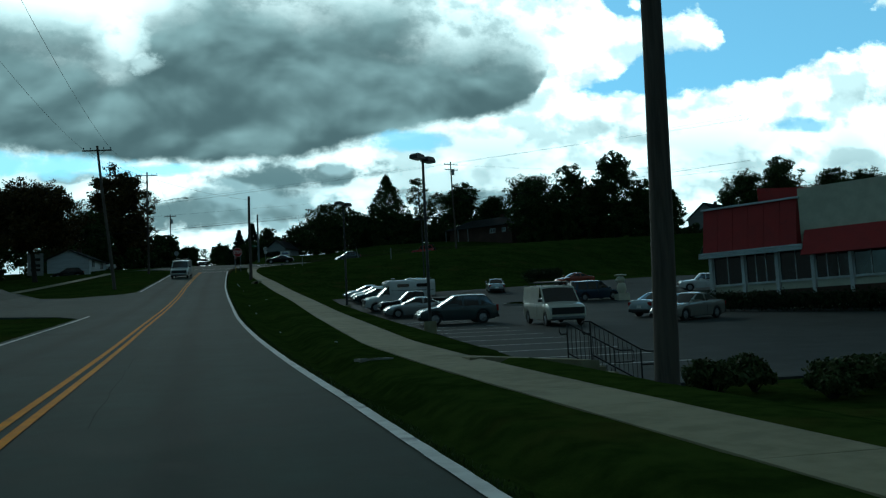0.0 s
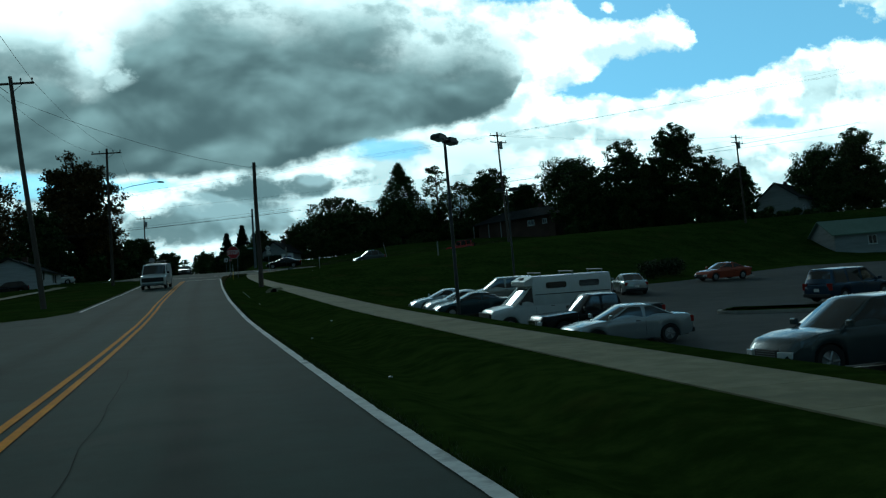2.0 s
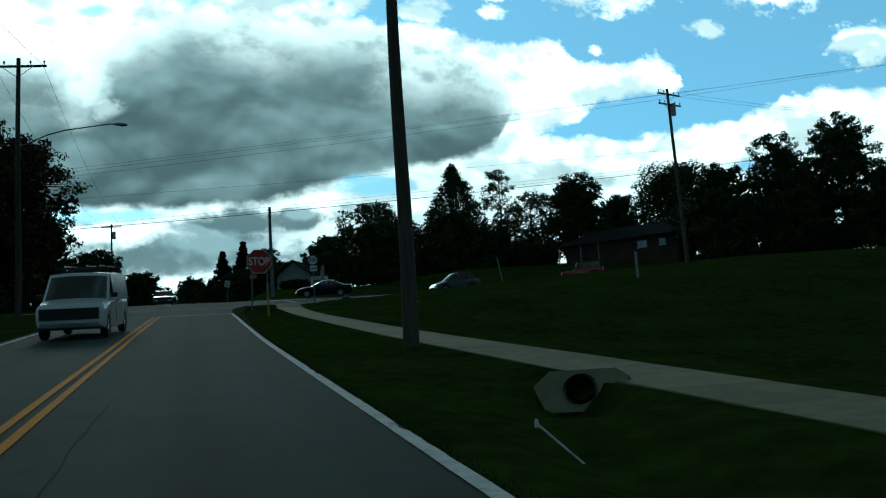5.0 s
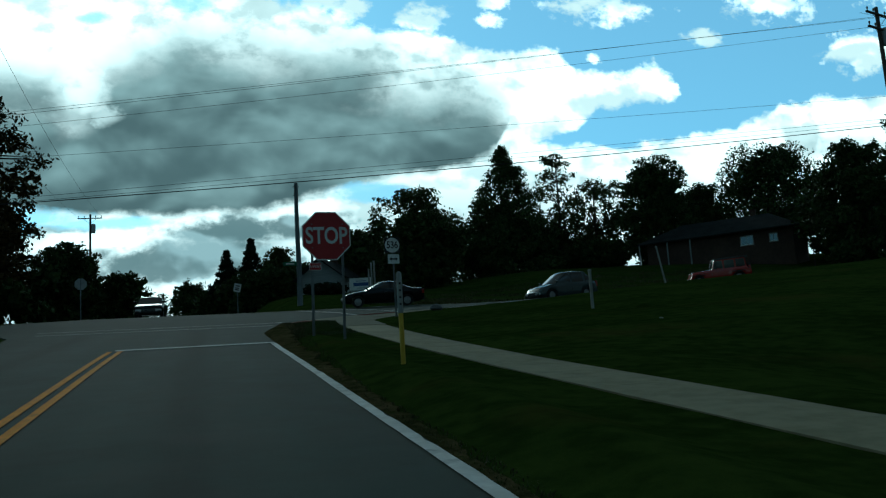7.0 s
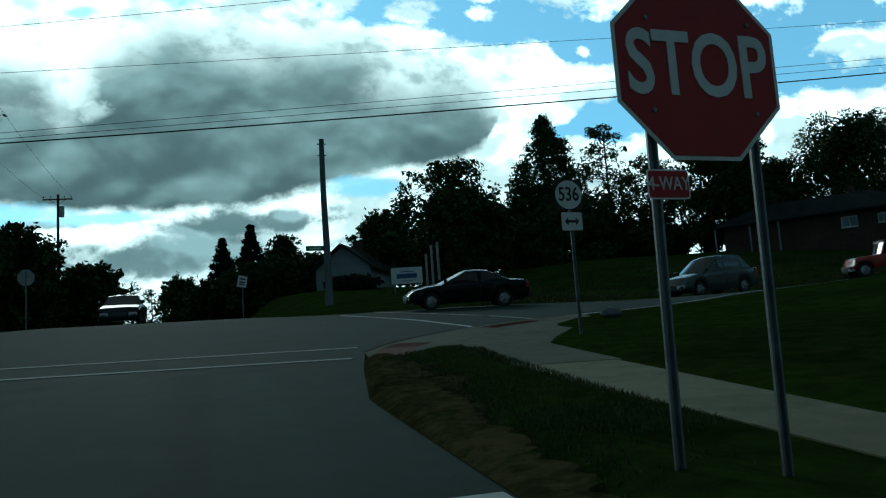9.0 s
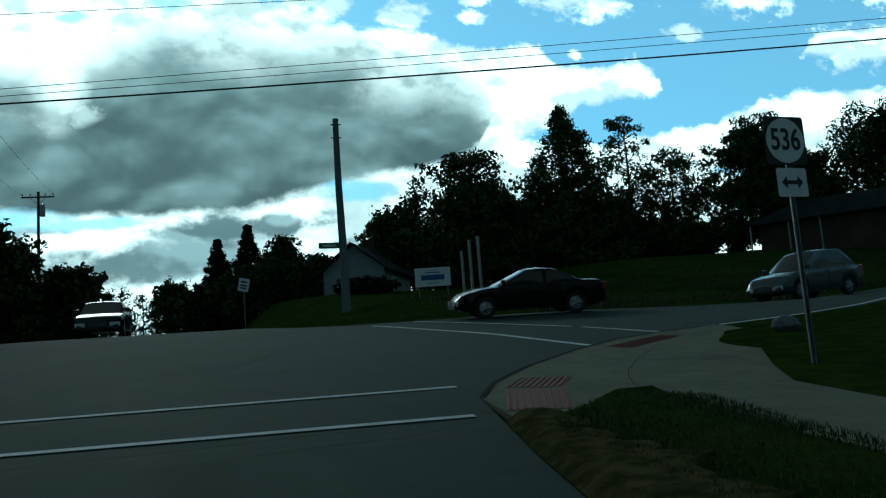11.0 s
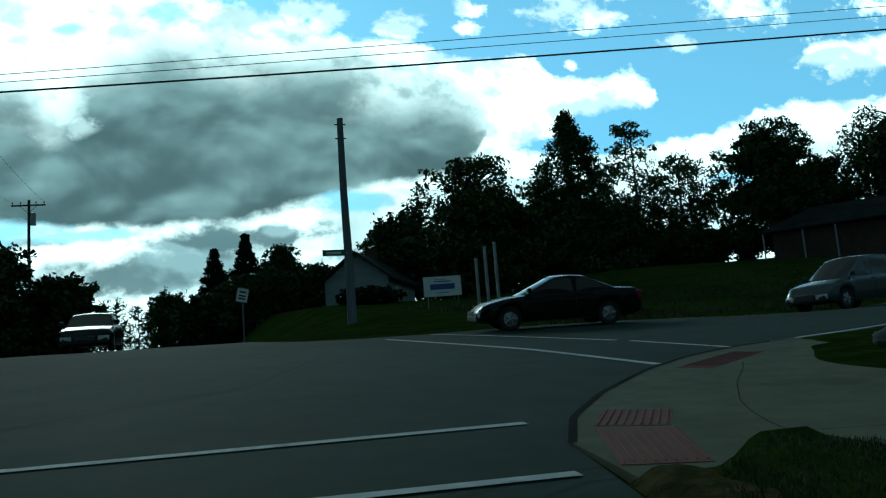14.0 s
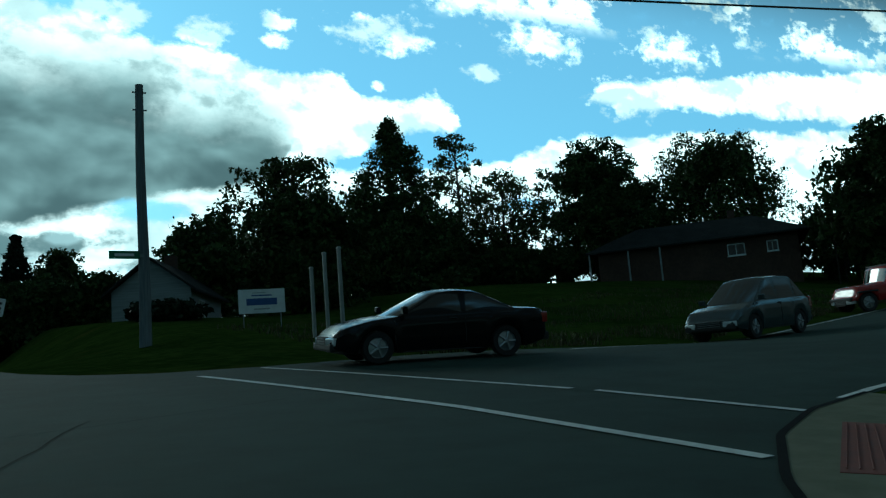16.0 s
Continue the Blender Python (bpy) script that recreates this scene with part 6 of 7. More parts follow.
    part("crown", leaf_mesh("crown", centres, radii, count, leaf, mat or LEAF, rng, 1.0 if form == "airy" else 2.1), None, t)
    return t


tree(-21.8, 118, 21.2, 14, "broad dark green deciduous tree on the lawn", "broad", LEAF_AUTUMN, 2, 0.30, 0.6)
tree(-20.4, 176, 34.4, 15.5, "tall dense dark tree with some reddish leaves", "broad", LEAF_AUTUMN, 3, 0.02, 1.2, leaf=0.28, count=36000, heart=110)
tree(-24.5, 165, 24, 10, "broad dark green tree behind the lawn", "broad", LEAF, 4, 0.02)
tree(-12.0, 176, 20.5, 6, "small dense dark green tree beside the road", "broad", LEAF, 5, 0.02)
tree(-8.2, 180, 18.6, 4.6, "small dense dark green tree beside the road", "broad", LEAF, 6, 0.02)
tree(-33, 128, 20, 14, "broad dark green deciduous tree on the lawn", "broad", LEAF, 7, 0.15, 0.8)
tree(-14.5, 190, 22.5, 8, "dense dark green tree beside the road", "broad", LEAF, 8, 0.03)
tree(3.4, 221, 27.9, 7.0, "dark narrow spruce beside the far road", "cone", NEEDLE, 11, 0.02, 1.4)
tree(0.2, 219, 26.2, 7.0, "dark narrow spruce beside the far road", "cone", NEEDLE, 12, 0.02, 1.4)
tree(7.2, 222, 27.1, 6.2, "pale green airy tree beside the spruces", "broad", LEAF_PALE, 13, 0.02)
tree(-1.2, 216, 21.5, 4.4, "dark dense shrub tree", "broad", NEEDLE, 14, 0.0)
tree(4.5, 216, 23.6, 9.0, "dark dense shrub tree", "broad", LEAF, 15, 0.0)
tree(10.2, 214, 22.3, 5.0, "dark dense shrub tree", "broad", LEAF, 16, 0.0)
tree(12.8, 190, 23.5, 5.6, "small round leafy tree behind the house", "broad", LEAF, 17, 0.02, 0.7)
tree(19.4, 193, 28.4, 11.0, "broad tree with pale see-through leafy top", "airy", LEAF_PALE, 18, 0.02, 0.75)
tree(19.8, 191, 25.4, 8.0, "dense dark tree in front of a paler one", "broad", LEAF, 19, 0.0, 1.2)
tree(35.3, 210, 37.2, 18.0, "tall dark conical tree with layered branches", "cone", LEAF, 20, 0.02, 1.1, count=46000)
tree(43.2, 212, 37.3, 7.5, "slender airy tree with see-through crown", "airy", LEAF_PALE, 21, 0.25, 0.7)
tree(48.4, 212, 33.5, 11.5, "pale airy tree with see-through crown", "airy", LEAF_PALE, 22, 0.2, 0.65)
tree(42.5, 214, 27.5, 8.0, "dark understorey tree between taller ones", "broad", LEAF, 23, 0.0, 0.8)
tree(49.0, 215, 24.5, 9.0, "dark understorey tree between taller ones", "broad", LEAF, 24, 0.0, 0.8)
tree(46.5, 206, 24.5, 7.0, "dark understorey tree between taller ones", "broad", LEAF, 52, 0.0, 1.0)
tree(51.6, 201, 34.0, 11.0, "round dense dark green tree", "broad", LEAF, 25, 0.02, 1.1)
tree(69, 203, 36.3, 18.5, "very broad dense dark green tree behind the low house", "broad", LEAF, 26, 0.02, 1.0)
tree(60, 205, 31.5, 9.0, "dark green tree behind the low house", "broad", LEAF, 27, 0.02)
tree(80.2, 178.7, 36.5, 11, "tall leafy tree standing above its neighbours", "broad", LEAF, 28, 0.06, 0.8)
for i, (tx, ty, tt, tw) in enumerate(((62, 178, 30.0, 9), (70, 178, 33.6, 11), (86, 178, 30.2, 9), (92, 178, 28.7, 8), (76, 182, 30, 10))):
    tree(tx, ty, tt, tw, "dense dark green deciduous tree above the side street", "broad", LEAF, 30 + i, 0.03, 0.9)
for i, (tx, ty, tt, tw) in enumerate(((117, 190, 34.0, 16), (128, 192, 37.5, 13), (138, 186, 33.5, 12), (150, 190, 34, 14))):
    tree(tx, ty, tt, tw, "large leafy tree on the hill behind the restaurant", "broad", LEAF_PALE if i == 1 else LEAF, 40 + i, 0.05, 0.6 if i == 1 else 0.9, leaf=0.27)
tree(10.5, 217, 24.0, 4.5, "pale leafy tree beyond the corner", "broad", LEAF_PALE, 46, 0.02, 0.6)
tree(25.5, 214, 31.5, 8.0, "see-through leafy tree beside the tall conical one", "airy", LEAF, 47, 0.02, 0.8)
tree(18.0, 216, 28.0, 8.0, "dark leafy tree beyond the corner", "broad", LEAF, 48, 0.02, 0.7)
tree(8.4, 179.0, 16.9, 3.4, "small dark bushy tree in front of the house", "broad", NEEDLE, 51, 0.0, 1.3)
rng = random.Random(8)
for i in range(16):
    tx = -30 + 2.6 * i + rng.uniform(-0.8, 0.8)
    tree(tx, 318 + rng.uniform(-14, 24), 33.4 + rng.uniform(-2.2, 3.2), rng.uniform(3.5, 6), "small distant tree beyond the crest", "broad" if i % 3 else "airy", LEAF, 60 + i, 0.25, 0.5, leaf=0.3, count=1300)
for i, (tx, ty, tt, tw) in enumerate(((32, 245, 33, 14), (-6, 262, 28, 9), (-20, 240, 25, 12), (-36, 200, 24, 14), (-48, 170, 22, 14), (-60, 140, 18, 14))):
    tree(tx, ty, tt, tw, "dark green tree in the distance", "broad", LEAF, 90 + i, 0.02, 0.7, leaf=0.26)


def shrub(x, y, z, w, h, label, mat=LEAF, seed=1, count=2600):
    rng = np.random.default_rng(seed)
    s = thing("shrub", (x, y, z), label, "shrub", "shrubs")
    cs = [(rng.uniform(-0.35, 0.35) * w, rng.uniform(-0.35, 0.35) * w, h * rng.uniform(0.3, 0.75)) for _ in range(14)]
    rs = [(w * rng.uniform(0.16, 0.28),) * 2 + (h * rng.uniform(0.18, 0.3),) for _ in cs]
    g = Geo()
    for c in cs:
        g.tube((0, 0, -0.05), c, 0.02, 0.006, 5)
    part("stem", g, BARK, s)
    part("foliage", leaf_mesh("foliage", cs, rs, count, 0.07, mat, rng), None, s)
    return s


for i, (sx, sy, sw, sh) in enumerate(((15.3, 15.7, 1.2, 0.75), (16.35, 16.1, 1.1, 0.85), (17.6, 14.8, 1.4, 0.8), (18.7, 15.5, 1.3, 0.7), (19.8, 15.2, 1.7, 1.0), (16.9, 14.3, 0.8, 0.5))):
    shrub(sx, sy, gz(sx, sy), sw, sh, "clipped yellowish green shrub beside the car park", LEAF_PALE, i + 1)


def thicket(points, w, h, label, seed):
    rng = np.random.default_rng(seed)
    pts = [Vector(p) for p in points]
    mid = sum(pts, Vector((0, 0))) / len(pts)
    base = gz(*mid)
    t = thing("thicket", (mid.x, mid.y, base), label, "thicket", kind="stuff")
    cs, rs = [], []
    for a, b in zip(pts, pts[1:]):
        n = max(2, int((b - a).length / 1.1))
        for i in range(n):
            p = a.lerp(b, (i + rng.uniform(0, 1)) / n)
            k = rng.uniform(0.2, 0.95)
            cs.append((p.x - mid.x + rng.uniform(-0.4, 0.4) * w, p.y - mid.y + rng.uniform(-0.4, 0.4) * w, gz(*p) - base + h * k * rng.uniform(0.75, 1.0)))
            r = w * rng.uniform(0.35, 0.55)
            rs.append((r, r, h * 0.3))
    part("foliage", leaf_mesh("foliage", cs, rs, 320 * len(cs), 0.28, LEAF, rng), None, t)
    g = Geo()
    for c in cs[::2]:
        p = (c[0] + mid.x, c[1] + mid.y)
        g.tube((c[0], c[1], gz(*p) - base - 0.3), c, 0.06, 0.02, 5)
    part("stem", g, BARK, t)


thicket([(14, 206), (24, 207), (34, 213), (46, 217), (58, 211), (70, 208)], 4.2, 9.0, "dark unbroken undergrowth below the trees", 5)
thicket([(58, 181), (68, 182), (80, 183), (93, 183)], 4.6, 11.5, "dark unbroken undergrowth below the trees", 6)
thicket([(120, 194), (134, 192), (160, 196)], 4.6, 11.5, "dark unbroken undergrowth below the trees", 12)
thicket([(96, 181), (104, 182), (114, 184)], 3.0, 2.6, "dark low bushes below the grey house", 13)
thicket([(-4, 215), (4, 214), (12, 213)], 3.0, 5.0, "dark unbroken undergrowth below the spruces", 7)
thicket([(-12, 172), (-20, 166), (-30, 160)], 3.0, 4.0, "dark unbroken undergrowth beside the far road", 8)
thicket([(65, 189), (74, 188), (86, 189)], 3.6, 6.0, "dark low bushes behind the low house", 9)
thicket([(-27.5, 140), (-33, 140), (-40, 139), (-50, 134)], 3.4, 6.5, "dark low bushes at the back of the lawn", 10)
thicket([(64.5, 187.5), (70, 186), (78, 186)], 3.0, 3.4, "dark low bushes behind the low house", 11)


# ---- buildings ----
FASCIA_RED = material("red_fascia_panel", (0.24, 0.012, 0.012), (0.31, 0.017, 0.016), 1.5, 0.6, 0.002, spot=((0.14, 0.01, 0.012), 0.8, 0.5))
CREAM_WALL = material("cream_plaster", (0.48, 0.47, 0.36), (0.60, 0.58, 0.46), 1.5, 0.85, 0.003)
BRICK_WALL = material("brown_brick", (0.045, 0.026, 0.018), (0.08, 0.047, 0.033), 6, 0.9, 0.006)
WHITE_SIDING = material("white_siding", (0.46, 0.48, 0.48), (0.60, 0.62, 0.62), 2, 0.7, 0.003, stretch=(0.3, 0.3, 6))
GREY_SIDING = material("grey_siding", (0.20, 0.22, 0.22), (0.29, 0.31, 0.31), 2, 0.7, 0.003, stretch=(0.3, 0.3, 6))
SHINGLE = material("dark_shingle", (0.016, 0.018, 0.018), (0.034, 0.037, 0.037), 6, 0.95, 0.01, spec=0.1)
GREEN_ROOF = material("green_metal_roof", (0.10, 0.17, 0.13), (0.15, 0.23, 0.18), 3, 0.5, 0.003, metal=0.2)
WINDOW_GLASS = material("window_glass", (0.010, 0.014, 0.016), (0.018, 0.024, 0.026), 2, 0.07, coat=0.5)
FRAME_WHITE = material("white_window_frame", (0.52, 0.54, 0.53), (0.64, 0.66, 0.65), 4, 0.6)
METAL_STRIP = material("pale_metal_strip", (0.42, 0.48, 0.50), (0.54, 0.60, 0.62), 4, 0.4, metal=0.4)
HEDGE = leafy("hedge_leaf", (0.008, 0.016, 0.005), (0.028, 0.045, 0.012))


def window(parent, c, w, h, panes=2, out=(0, -1, 0)):
    """A framed window on a wall that looks along -y of its parent."""
    frame_ob = new("window")
    frame_ob.parent = parent
    frame_ob.matrix_basis = Matrix.Translation(c)
    t = 0.07
    g = Geo()
    for x in (-w / 2, w / 2):
        g.box((x, -0.03, 0), (t, 0.1, h + t))
    for z in (-h / 2, h / 2):
        g.box((0, -0.03, z), (w - t, 0.096, t))
    for i in range(1, panes):
        g.box((-w / 2 + w * i / panes, -0.025, 0), (t * 0.7, 0.08, h - t))
    part("frame", g, FRAME_WHITE, frame_ob)
    for i in range(panes):
        part("pane", Geo().box((-w / 2 + w * (i + 0.5) / panes, 0.0, 0), (w / panes - t * 0.8, 0.02, h - t)), WINDOW_GLASS, frame_ob)
    part("sill", Geo().box((0, -0.07, -h / 2 - 0.07), (w + 0.16, 0.16, 0.06)), FRAME_WHITE, frame_ob)


def restaurant():
    """Local x runs along the front from its left end, -y looks out of the front."""
    turn = math.degrees(math.atan2(-9.6, 6.4))
    x0, y0 = 35.2, 53.75
    z0 = float(lot_z(x0, y0)) + 0.25
    b = thing("restaurant", pose(x0, y0, z0, rz=turn), "low restaurant with red fascia panels and a long window band", "restaurant")
    top, low = 6.75 - z0, 3.75 - z0
    part("wall", Geo().box((9.5, 5.0, (low + 1.0) / 2 - 0.3), (19, 9.4, low + 1.4)), CREAM_WALL, b, "cream plastered wall")
    part("base_wall", Geo().box((9.5, 0.22, 0.2), (19.1, 0.3, 1.0)), BRICK_WALL, b, "brown brick plinth")
    for i in range(6):
        xa = 0.02 + i * 1.05
        fascia = Geo().loft([[Vector((xa, y, z)) for y, z in ((-0.45, low + 0.15), (0.0, top), (0.4, top), (0.4, low + 0.15))], [Vector((xa + 1.03, y, z)) for y, z in ((-0.45, low + 0.15), (0.0, top), (0.4, top), (0.4, low + 0.15))]])
        part("fascia_panel", fascia, FASCIA_RED, b, "sloping red fascia panel")
    part("side_fascia", Geo().box((0.1, 5.0, (low + top) / 2 + 0.1), (0.4, 9.2, top - low - 0.1)), FASCIA_RED, b, "red side fascia")
    part("coping", Geo().box((3.2, 0.15, top + 0.05), (6.6, 0.7, 0.12)), METAL_STRIP, b, bevel=0.01)
    for k in range(3):
        part("metal_strip", Geo().box((3.3, -0.5 - 0.03 * k, low + 0.1 - 0.13 * k), (6.9, 0.5, 0.1)), METAL_STRIP, b, "pale metal strip under the fascia", bevel=0.01)
    part("parapet", Geo().box((12.6, 0.3, top - 0.8), (12.4, 0.5, 2.8)), CREAM_WALL, b, "cream parapet")
    awning = Geo().loft([[Vector((x, y, z)) for y, z in ((-0.95, low - 0.55), (-0.05, low + 1.0), (0.1, low + 1.0), (0.1, low - 0.55))] for x in (6.7, 18.5)])
    part("awning", awning, FASCIA_RED, b, "red sloping awning")
    roof_peak = Geo().loft([[Vector((x, y, z)) for y, z in ((3.5, top - 0.2), (3.5, top + h), (8.0, top + h * 0.6), (8.0, top - 0.2))] for x, h in ((2.2, 1.5), (6.5, 1.0))])
    part("roof_screen", roof_peak, FASCIA_RED, b, "red roof screen")
    for i in range(8):
        window(b, (1.35 + 2.25 * i, 0.0 + 0.285, 1.0 + (low - 1.2) / 2 + 0.2), 2.0, low - 1.3, 3 if i % 2 else 2)
        part("pilaster", Geo().box((0.22 + 2.25 * i, 0.2, low / 2 + 0.1), (0.22, 0.35, low - 0.2)), FRAME_WHITE, b, "white pilaster")


restaurant()


def house(x, y, z, turn, w, d, wall_h, ridge, wall_mat, roof_mat, label, windows=((0, 1.4, 1.2),), hip=0.0, over=0.4, porch=0.0):
    """A gabled or hipped house; its front looks along -y of its pose, the ridge runs along x."""
    h = thing("house", pose(x, y, z, rz=turn), label, "house")
    part("wall", Geo().box((0, 0, wall_h / 2 - 1.0), (w, d, wall_h + 2.0)), wall_mat, h)
    if not hip:
        part("gable", Geo().loft([[Vector((s * w / 2, a, b)) for a, b in ((-d / 2, wall_h), (0, wall_h + ridge * 0.96), (d / 2, wall_h))] for s in (-1, 1)]), wall_mat, h)
    top = wall_h + ridge
    rw = w / 2 + over
    ry = d / 2 + over
    drop = over * ridge / (d / 2)
    roof = Geo()
    for s in (-1, 1):
        a, b = Vector((-rw, s * ry, wall_h - drop)), Vector((rw, s * ry, wall_h - drop))
        c, e = Vector((rw - hip, 0, top)), Vector((-rw + hip, 0, top))
        up = Vector((0, 0, 0.14))
        roof.add([a, b, c, e, a + up, b + up, c + up, e + up], [(0, 1, 2, 3), (4, 7, 6, 5), (0, 4, 5, 1), (1, 5, 6, 2), (2, 6, 7, 3), (3, 7, 4, 0)])
        if hip:
            sx = s
            p, q, r = Vector((sx * rw, -ry, wall_h - drop)), Vector((sx * rw, ry, wall_h - drop)), Vector((sx * (rw - hip), 0, top))
            roof.add([p, q, r, p + up, q + up, r + up], [(0, 1, 2), (3, 5, 4), (0, 3, 4, 1), (1, 4, 5, 2), (2, 5, 3, 0)])
    roof_ob = part("roof", roof, roof_mat, h)
    part("chimney", Geo().box((w * 0.2, 0.2, top + 0.2), (0.6, 0.6, 1.2)), BRICK_WALL, roof_ob)
    if porch:
        for px in (-w / 2 - over + 0.25, -w / 2 + 2.6, -w / 2 + 5.2):
            part("porch_post", Geo().box((px, -d / 2 - over + 0.2, (wall_h - drop) / 2 - 0.4), (0.13, 0.13, wall_h - drop + 0.8)), GREY_SIDING, h, "slim grey porch post", bevel=0.01)
    for wx, ww, wh in windows:
        window(h, (wx, -d / 2 - 0.015, wall_h * 0.56), ww, wh)
    return h


house(9.9, 186.0, gz(9.9, 186.0) - 1.2, 62, 6.0, 4.2, 2.5, 1.6, GREY_SIDING, SHINGLE, "small pale grey house with a dark roof behind the bank", ((-1.2, 0.9, 1.0),))
house(56.0, 193.0, gz(56.0, 193.0), -45, 16.0, 8.5, 2.9, 1.9, BRICK_WALL, SHINGLE, "low dark brick house with a hipped roof", ((3.2, 1.3, 0.9), (6.0, 0.8, 0.8)), 4.0, 0.9, 0.5)
house(108.5, 189.0, gz(108.5, 189.0) - 0.5, 35, 8.5, 8.5, 5.0, 3.3, GREY_SIDING, SHINGLE, "grey gabled house on the hill", ((-1.8, 1.2, 1.3), (1.8, 1.2, 1.3)))
house(-23.5, 152.0, gz(-23.5, 152.0), 84, 9.0, 6.4, 13.8 - gz(-23.5, 152.0), 1.45, WHITE_SIDING, SHINGLE, "white single storey house with a dark roof", ((-2.5, 1.4, 1.1), (2.0, 1.4, 1.1)))
house(87.5, 138.5, 8.4, -12, 14.0, 8.0, 2.3, 2.1, GREY_SIDING, GREEN_ROOF, "dull grey outbuilding with a pale green metal roof", ((-2.0, 1.1, 1.1), (2.0, 1.1, 1.1)))


def hedge(points, w, h, label, seed):
    rng = np.random.default_rng(seed)
    pts = [Vector(p) for p in points]
    mid = sum(pts, Vector((0, 0))) / len(pts)
    base = gz(*mid)
    t = thing("hedge", (mid.x, mid.y, base), label, "hedge")
    cs, rs = [], []
    for a, b in zip(pts, pts[1:]):
        n = max(2, int((b - a).length / 0.45))
        for i in range(n):
            p = a.lerp(b, (i + 0.5) / n)
            zz = max(gz(*p), float(lot_z(*p)) if inside(np.array([p]), np.array(LOT))[0] else -99) - base
            cs.append((p.x - mid.x, p.y - mid.y, zz + h * 0.5))
            rs.append((w * rng.uniform(0.45, 0.6), w * rng.uniform(0.45, 0.6), h * rng.uniform(0.46, 0.6)))
    part("foliage", leaf_mesh("foliage", cs, rs, 500 * len(cs) // 2 + 400, 0.09, HEDGE, rng), None, t)
    g = Geo()
    for c in cs[::3]:
        g.tube((c[0], c[1], c[2] - h * 0.55), c, 0.03, 0.01, 5)
    part("stem", g, BARK, t)


hedge([(33.4, 51.5), (36.0, 46.5), (39.5, 41.0), (43.0, 35.5)], 1.2, 1.3, "dark clipped hedge below the restaurant windows", 3)
hedge([(38.0, 105.0), (41.0, 107.5), (44.0, 110.0)], 1.8, 1.7, "dark overgrown hedge at the foot of the hill", 4)


def planting_island(x, y, turn, length, width):
    """A grassed island with a rounded concrete kerb."""
    isle = thing("planting_island", pose(x, y, float(lot_z(x, y)), rz=turn), "low grassy island with a concrete kerb in the car park", "island")
    slope = float(lot_z(x, y + 1) - lot_z(x, y))
    t = radians(turn)

    def rim(grow, z):
        return [Vector((a, b, z + slope * (a * math.sin(t) + b * math.cos(t)))) for a, b in rounded(length + grow, width + grow, min(width, length) / 2 * 0.95, 6)]

    part("kerb", Geo().loft([rim(0, -0.1), rim(0, 0.12), rim(-0.04, 0.15), rim(-0.26, 0.15), rim(-0.3, 0.05)]), KERB, isle, "pale concrete kerb", smooth=40)
    part("turf", Geo().loft([rim(-0.3, 0.04), rim(-0.34, 0.13), rim(-0.9, 0.20), rim(-1.4, 0.23)]), GRASS, isle, "dull green turf", smooth=60)


planting_island(28.2, 69.9, -38, 5.6, 2.0)


def statue():
    """A roadside figure on a plinth, kept as one plain shape."""
    x, y = 36.4, 71.5
    z = float(lot_z(x, y))
    g = Geo()
    g.box((0, 0, 0.25), (1.0, 1.0, 0.6))
    for c, r in (((0, 0, 1.0), (0.42, 0.36, 0.55)), ((-0.05, 0, 1.75), (0.38, 0.34, 0.34)), ((-0.05, 0, 2.12), (0.55, 0.5, 0.10)), ((-0.36, 0, 1.66), (0.2, 0.16, 0.14)), ((0.3, 0.1, 1.05), (0.16, 0.16, 0.4))):
        n = 12
        g.loft([[Vector((c[0] + r[0] * math.sin(a) * math.cos(2 * math.pi * j / n), c[1] + r[1] * math.sin(a) * math.sin(2 * math.pi * j / n), c[2] - r[2] * math.cos(a))) for j in range(n)] for a in np.linspace(0.15, math.pi - 0.15, 8)])
    tagged(part("statue", g, CREAM_WALL, smooth=True, at=Matrix.Translation((x, y, z))), "pale painted roadside statue on a plinth", "statue")


statue()


def steps_and_rails():
    """A sloping path from the footway and four steps down to the car park, with a rail on either side."""
    tagged(part("ramp", fill(RAMP, ramp_z, 0.8, 0.004, 0.25), CONCRETE), "pale concrete path sloping from footway to the steps", "path", kind="structure")
    steps = thing("steps", (13.95, 19.65, -1.17), "four pale concrete steps down to the car park", "steps")
    for i in range(4):
        part("step", Geo().box((0.15 + 0.30 * i, 0, -0.15 * (i + 1) - 0.15), (0.296, 1.55, 0.3)), CONCRETE, steps, bevel=0.015)
    for y0 in (20.5, 18.85):
        rail = thing("hand_rail", (13.9, y0, -1.17), "dark steel hand rail with upright bars beside the steps", "hand rail", "hand rails")
        d = Vector((1.22, 0.03, -0.70))
        for name, hh in (("top_rail", 0.90), ("bottom_rail", 0.14)):
            pts = [Vector((0, 0, hh)), d + Vector((0, 0, hh))]
            if hh > 0.5:
                pts = [Vector((-0.02, 0, hh - 0.28)), Vector((-0.17, 0, hh - 0.28)), Vector((-0.2, 0, hh - 0.22)), Vector((-0.2, 0, hh - 0.03)), Vector((-0.16, 0, hh))] + pts + [d + Vector((0.18, 0, hh - 0.06)), d + Vector((0.48, 0, hh - 0.06)), d + Vector((0.52, 0, hh - 0.1)), d + Vector((0.52, 0, hh - 0.32)), d + Vector((0.48, 0, hh - 0.36)), d + Vector((0, 0, hh - 0.36))]
            part(name, Geo().path(pts, 0.021, 8), DARK_STEEL, rail, smooth=True)
        for i in range(12):
            p = d * (i / 11)
            post = i in (0, 11)
            part("post" if post else "baluster", Geo().tube(p + Vector((0, 0, -0.25 if post else 0.14)), p + Vector((0, 0, 0.9)), 0.022 if post else 0.009, n=7), DARK_STEEL, rail)


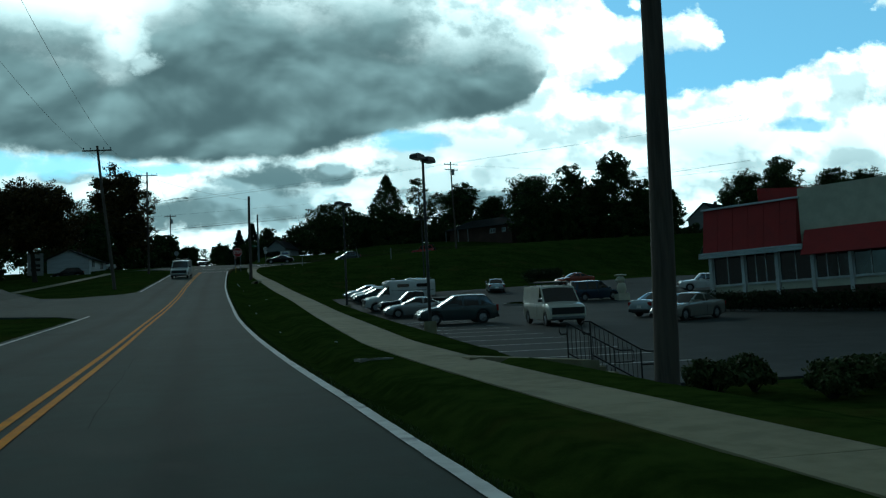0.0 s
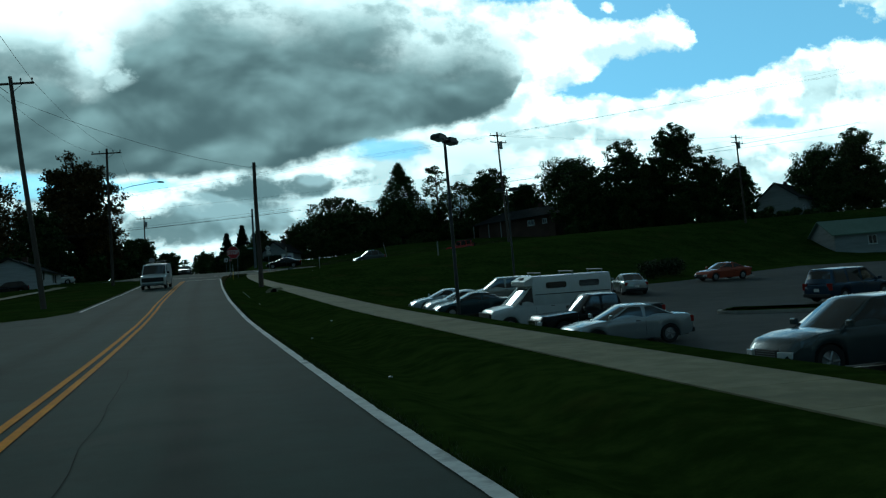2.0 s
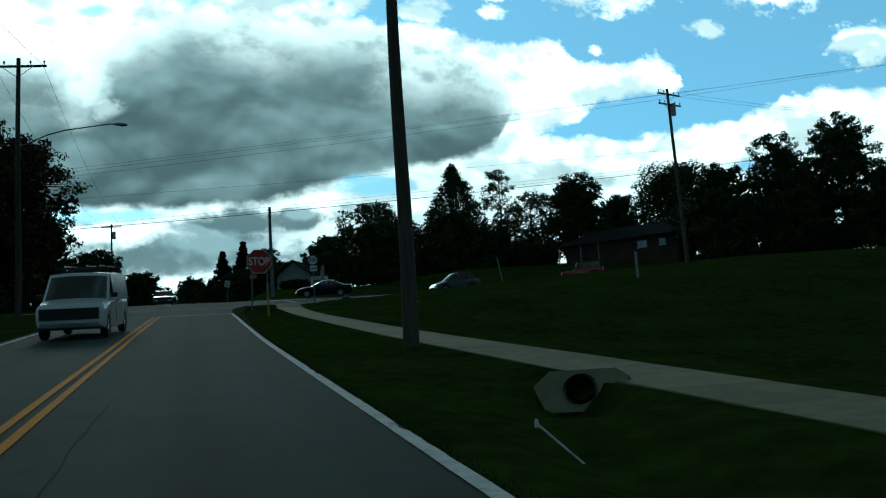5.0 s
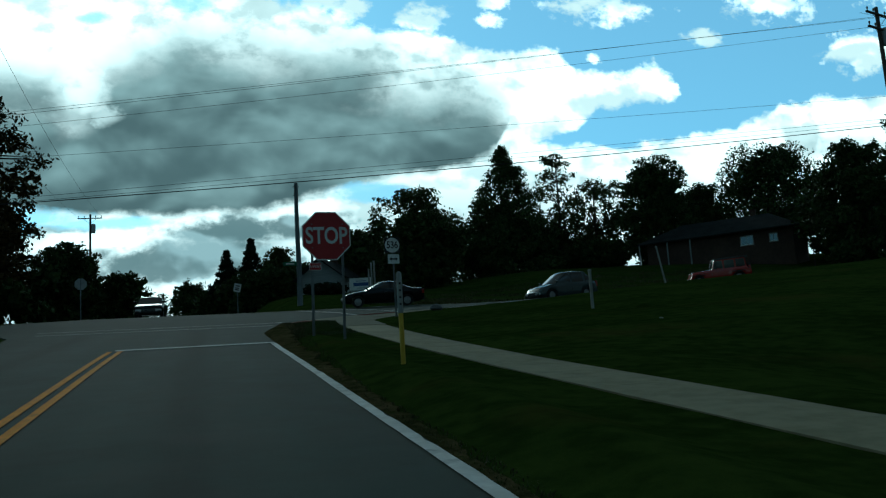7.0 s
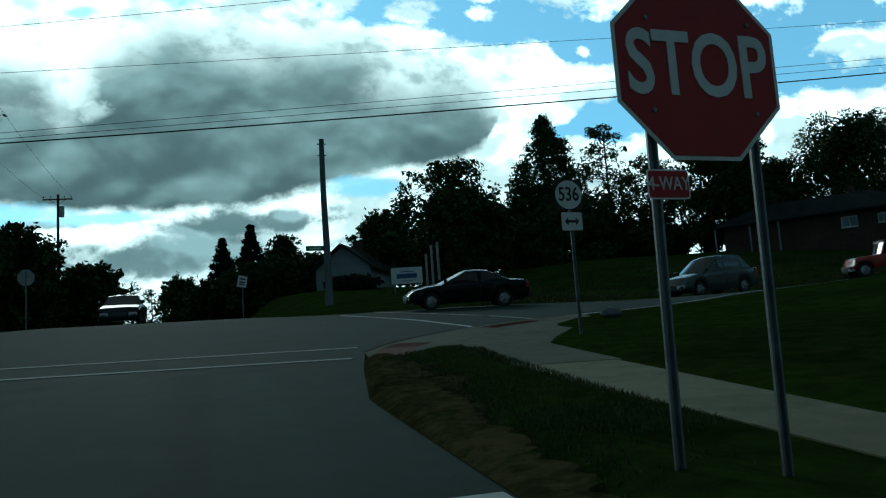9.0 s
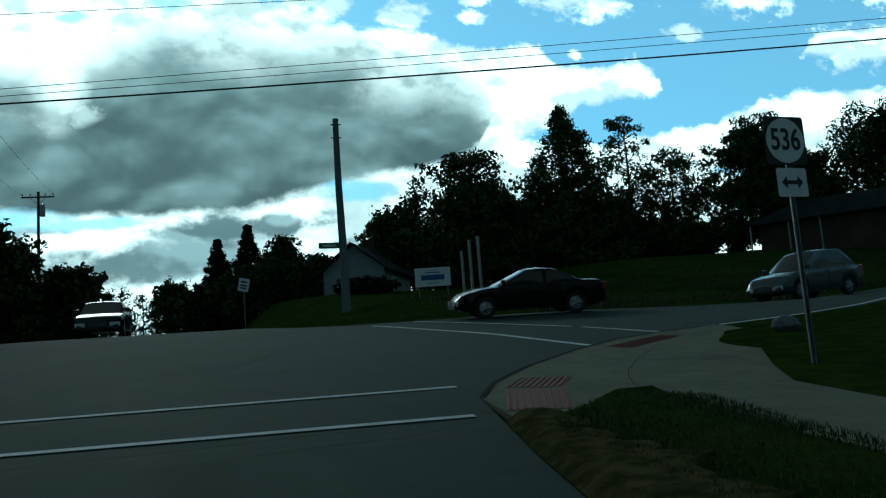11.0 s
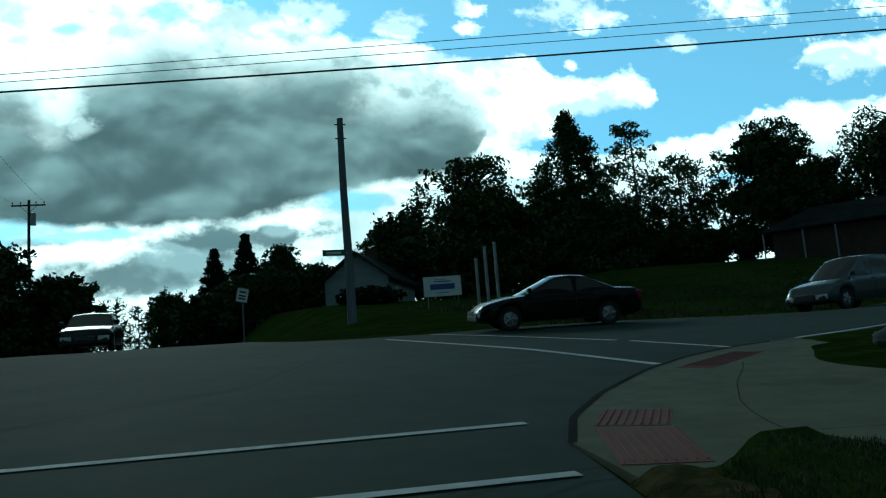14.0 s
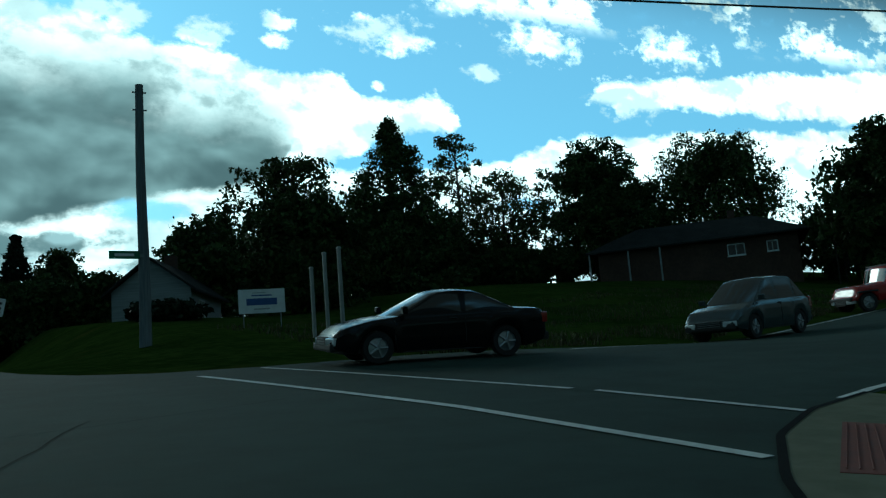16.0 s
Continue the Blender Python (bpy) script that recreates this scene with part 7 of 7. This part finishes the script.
steps_and_rails()


# ---- blades of grass along the edges, weeds on the bank ----
BLADE = leafy("grass_blade", (0.026, 0.046, 0.009), (0.066, 0.090, 0.022))
WEED = leafy("weed_blade", (0.022, 0.026, 0.008), (0.085, 0.072, 0.030))


def blades(name, feet, tall, wide, mat, label, seed):
    """Thin bent blades standing on their feet (x, y, z)."""
    rng = np.random.default_rng(seed)
    n = len(feet)
    h = tall * rng.uniform(0.45, 1.25, n)
    lean = rng.normal(0, 0.42, (n, 2)) * h[:, None]
    ang = rng.uniform(0, 6.283, n)
    side = np.column_stack([np.cos(ang), np.sin(ang), 0 * ang]) * wide / 2
    mid = feet + np.column_stack([lean * 0.35, h * 0.6])
    tip = feet + np.column_stack([lean, h])
    v = np.stack([feet - side, feet + side, mid + side * 0.7, mid - side * 0.7, tip], 1).reshape(-1, 3)
    f = []
    for i in range(0, 5 * n, 5):
        f += [(i, i + 1, i + 2, i + 3), (i + 3, i + 2, i + 4)]
    me = bpy.data.meshes.new(name)
    me.from_pydata(v.tolist(), [], f)
    me.materials.append(mat)
    tagged(new(name, me), label, "grass", kind="stuff")


def edge_grass():
    rng = np.random.default_rng(31)
    y = rng.uniform(-6, 127.5, 11000)
    road_side = cx(y) + np.interp(y, *EDGE_T) + 0.09 + np.abs(rng.normal(0, 0.07, len(y)))
    keep = rng.uniform(0, 1, len(y)) > step(104, 118, y) * 0.8
    x, y = road_side[keep], y[keep]
    blades("edge_grass", np.column_stack([x, y, ground_z(x, y) - 0.012]), 0.040, 0.012, BLADE, "short ragged grass along road and footway edges", 32)
    y = rng.uniform(104, 128, 2600)
    x = cx(y) + np.interp(y, *EDGE_T) + 0.12 + (0.2 + 0.5 * step(112, 124, y)) * rng.uniform(0, 1, len(y))
    blades("verge_tufts", np.column_stack([x, y, ground_z(x, y) - 0.004]), 0.035, 0.010, WEED, "thin dry grass tufts in the worn verge", 34)
    # longer grass on the nose of the verge at the corner
    x, y = rng.uniform(1.9, 4.0, 22000), rng.uniform(125.5, 134.2, 22000)
    rim = np.interp(y, [125.5, 129, 132, 134.2], [2.2, 2.35, 2.2, 2.6]) + rng.normal(0, 0.15, len(y))
    back = np.interp(y, [125.5, 131, 133.6, 134.2], [3.6, 3.75, 3.95, 3.3])
    keep = (x > rim) & (x < back) & ~inside(np.column_stack([x - 0.08, y + 0.12]), np.array(APRON))
    x, y = x[keep], y[keep]
    blades("corner_grass", np.column_stack([x, y, np.maximum(ground_z(x, y), paved_z(x, y) + 0.065)]), 0.055, 0.009, BLADE, "longer mown grass on the nose of the corner verge", 35)
    y = rng.uniform(124, 132.8, 2600)
    x = np.interp(y, [124, 129, 132, 133.5], [1.75, 1.75, 1.8, 2.1]) + np.abs(rng.normal(0, 0.5, len(y)))
    blades("corner_tufts", np.column_stack([x, y, paved_z(x, y) + 0.02 + 0.085 * step(0.0, 0.3, x - 1.8)]), 0.045, 0.010, WEED, "dry tufts in the worn earth at the corner", 36)
    x, y = rng.uniform(8.5, 48, 15000), rng.uniform(0, 1, 15000)
    y = cross_y(x) + 6.0 + 17 * y ** 1.6
    patch = np.array([noise.noise((a * 0.3, b * 0.3, 7.0)) for a, b in zip(x, y)]) > -0.08
    x, y = x[patch], y[patch]
    blades("weeds", np.column_stack([x, y, ground_z(x, y) - 0.02]), 0.20, 0.035, WEED, "rough brownish weeds and long grass on the bank", 33)


edge_grass()
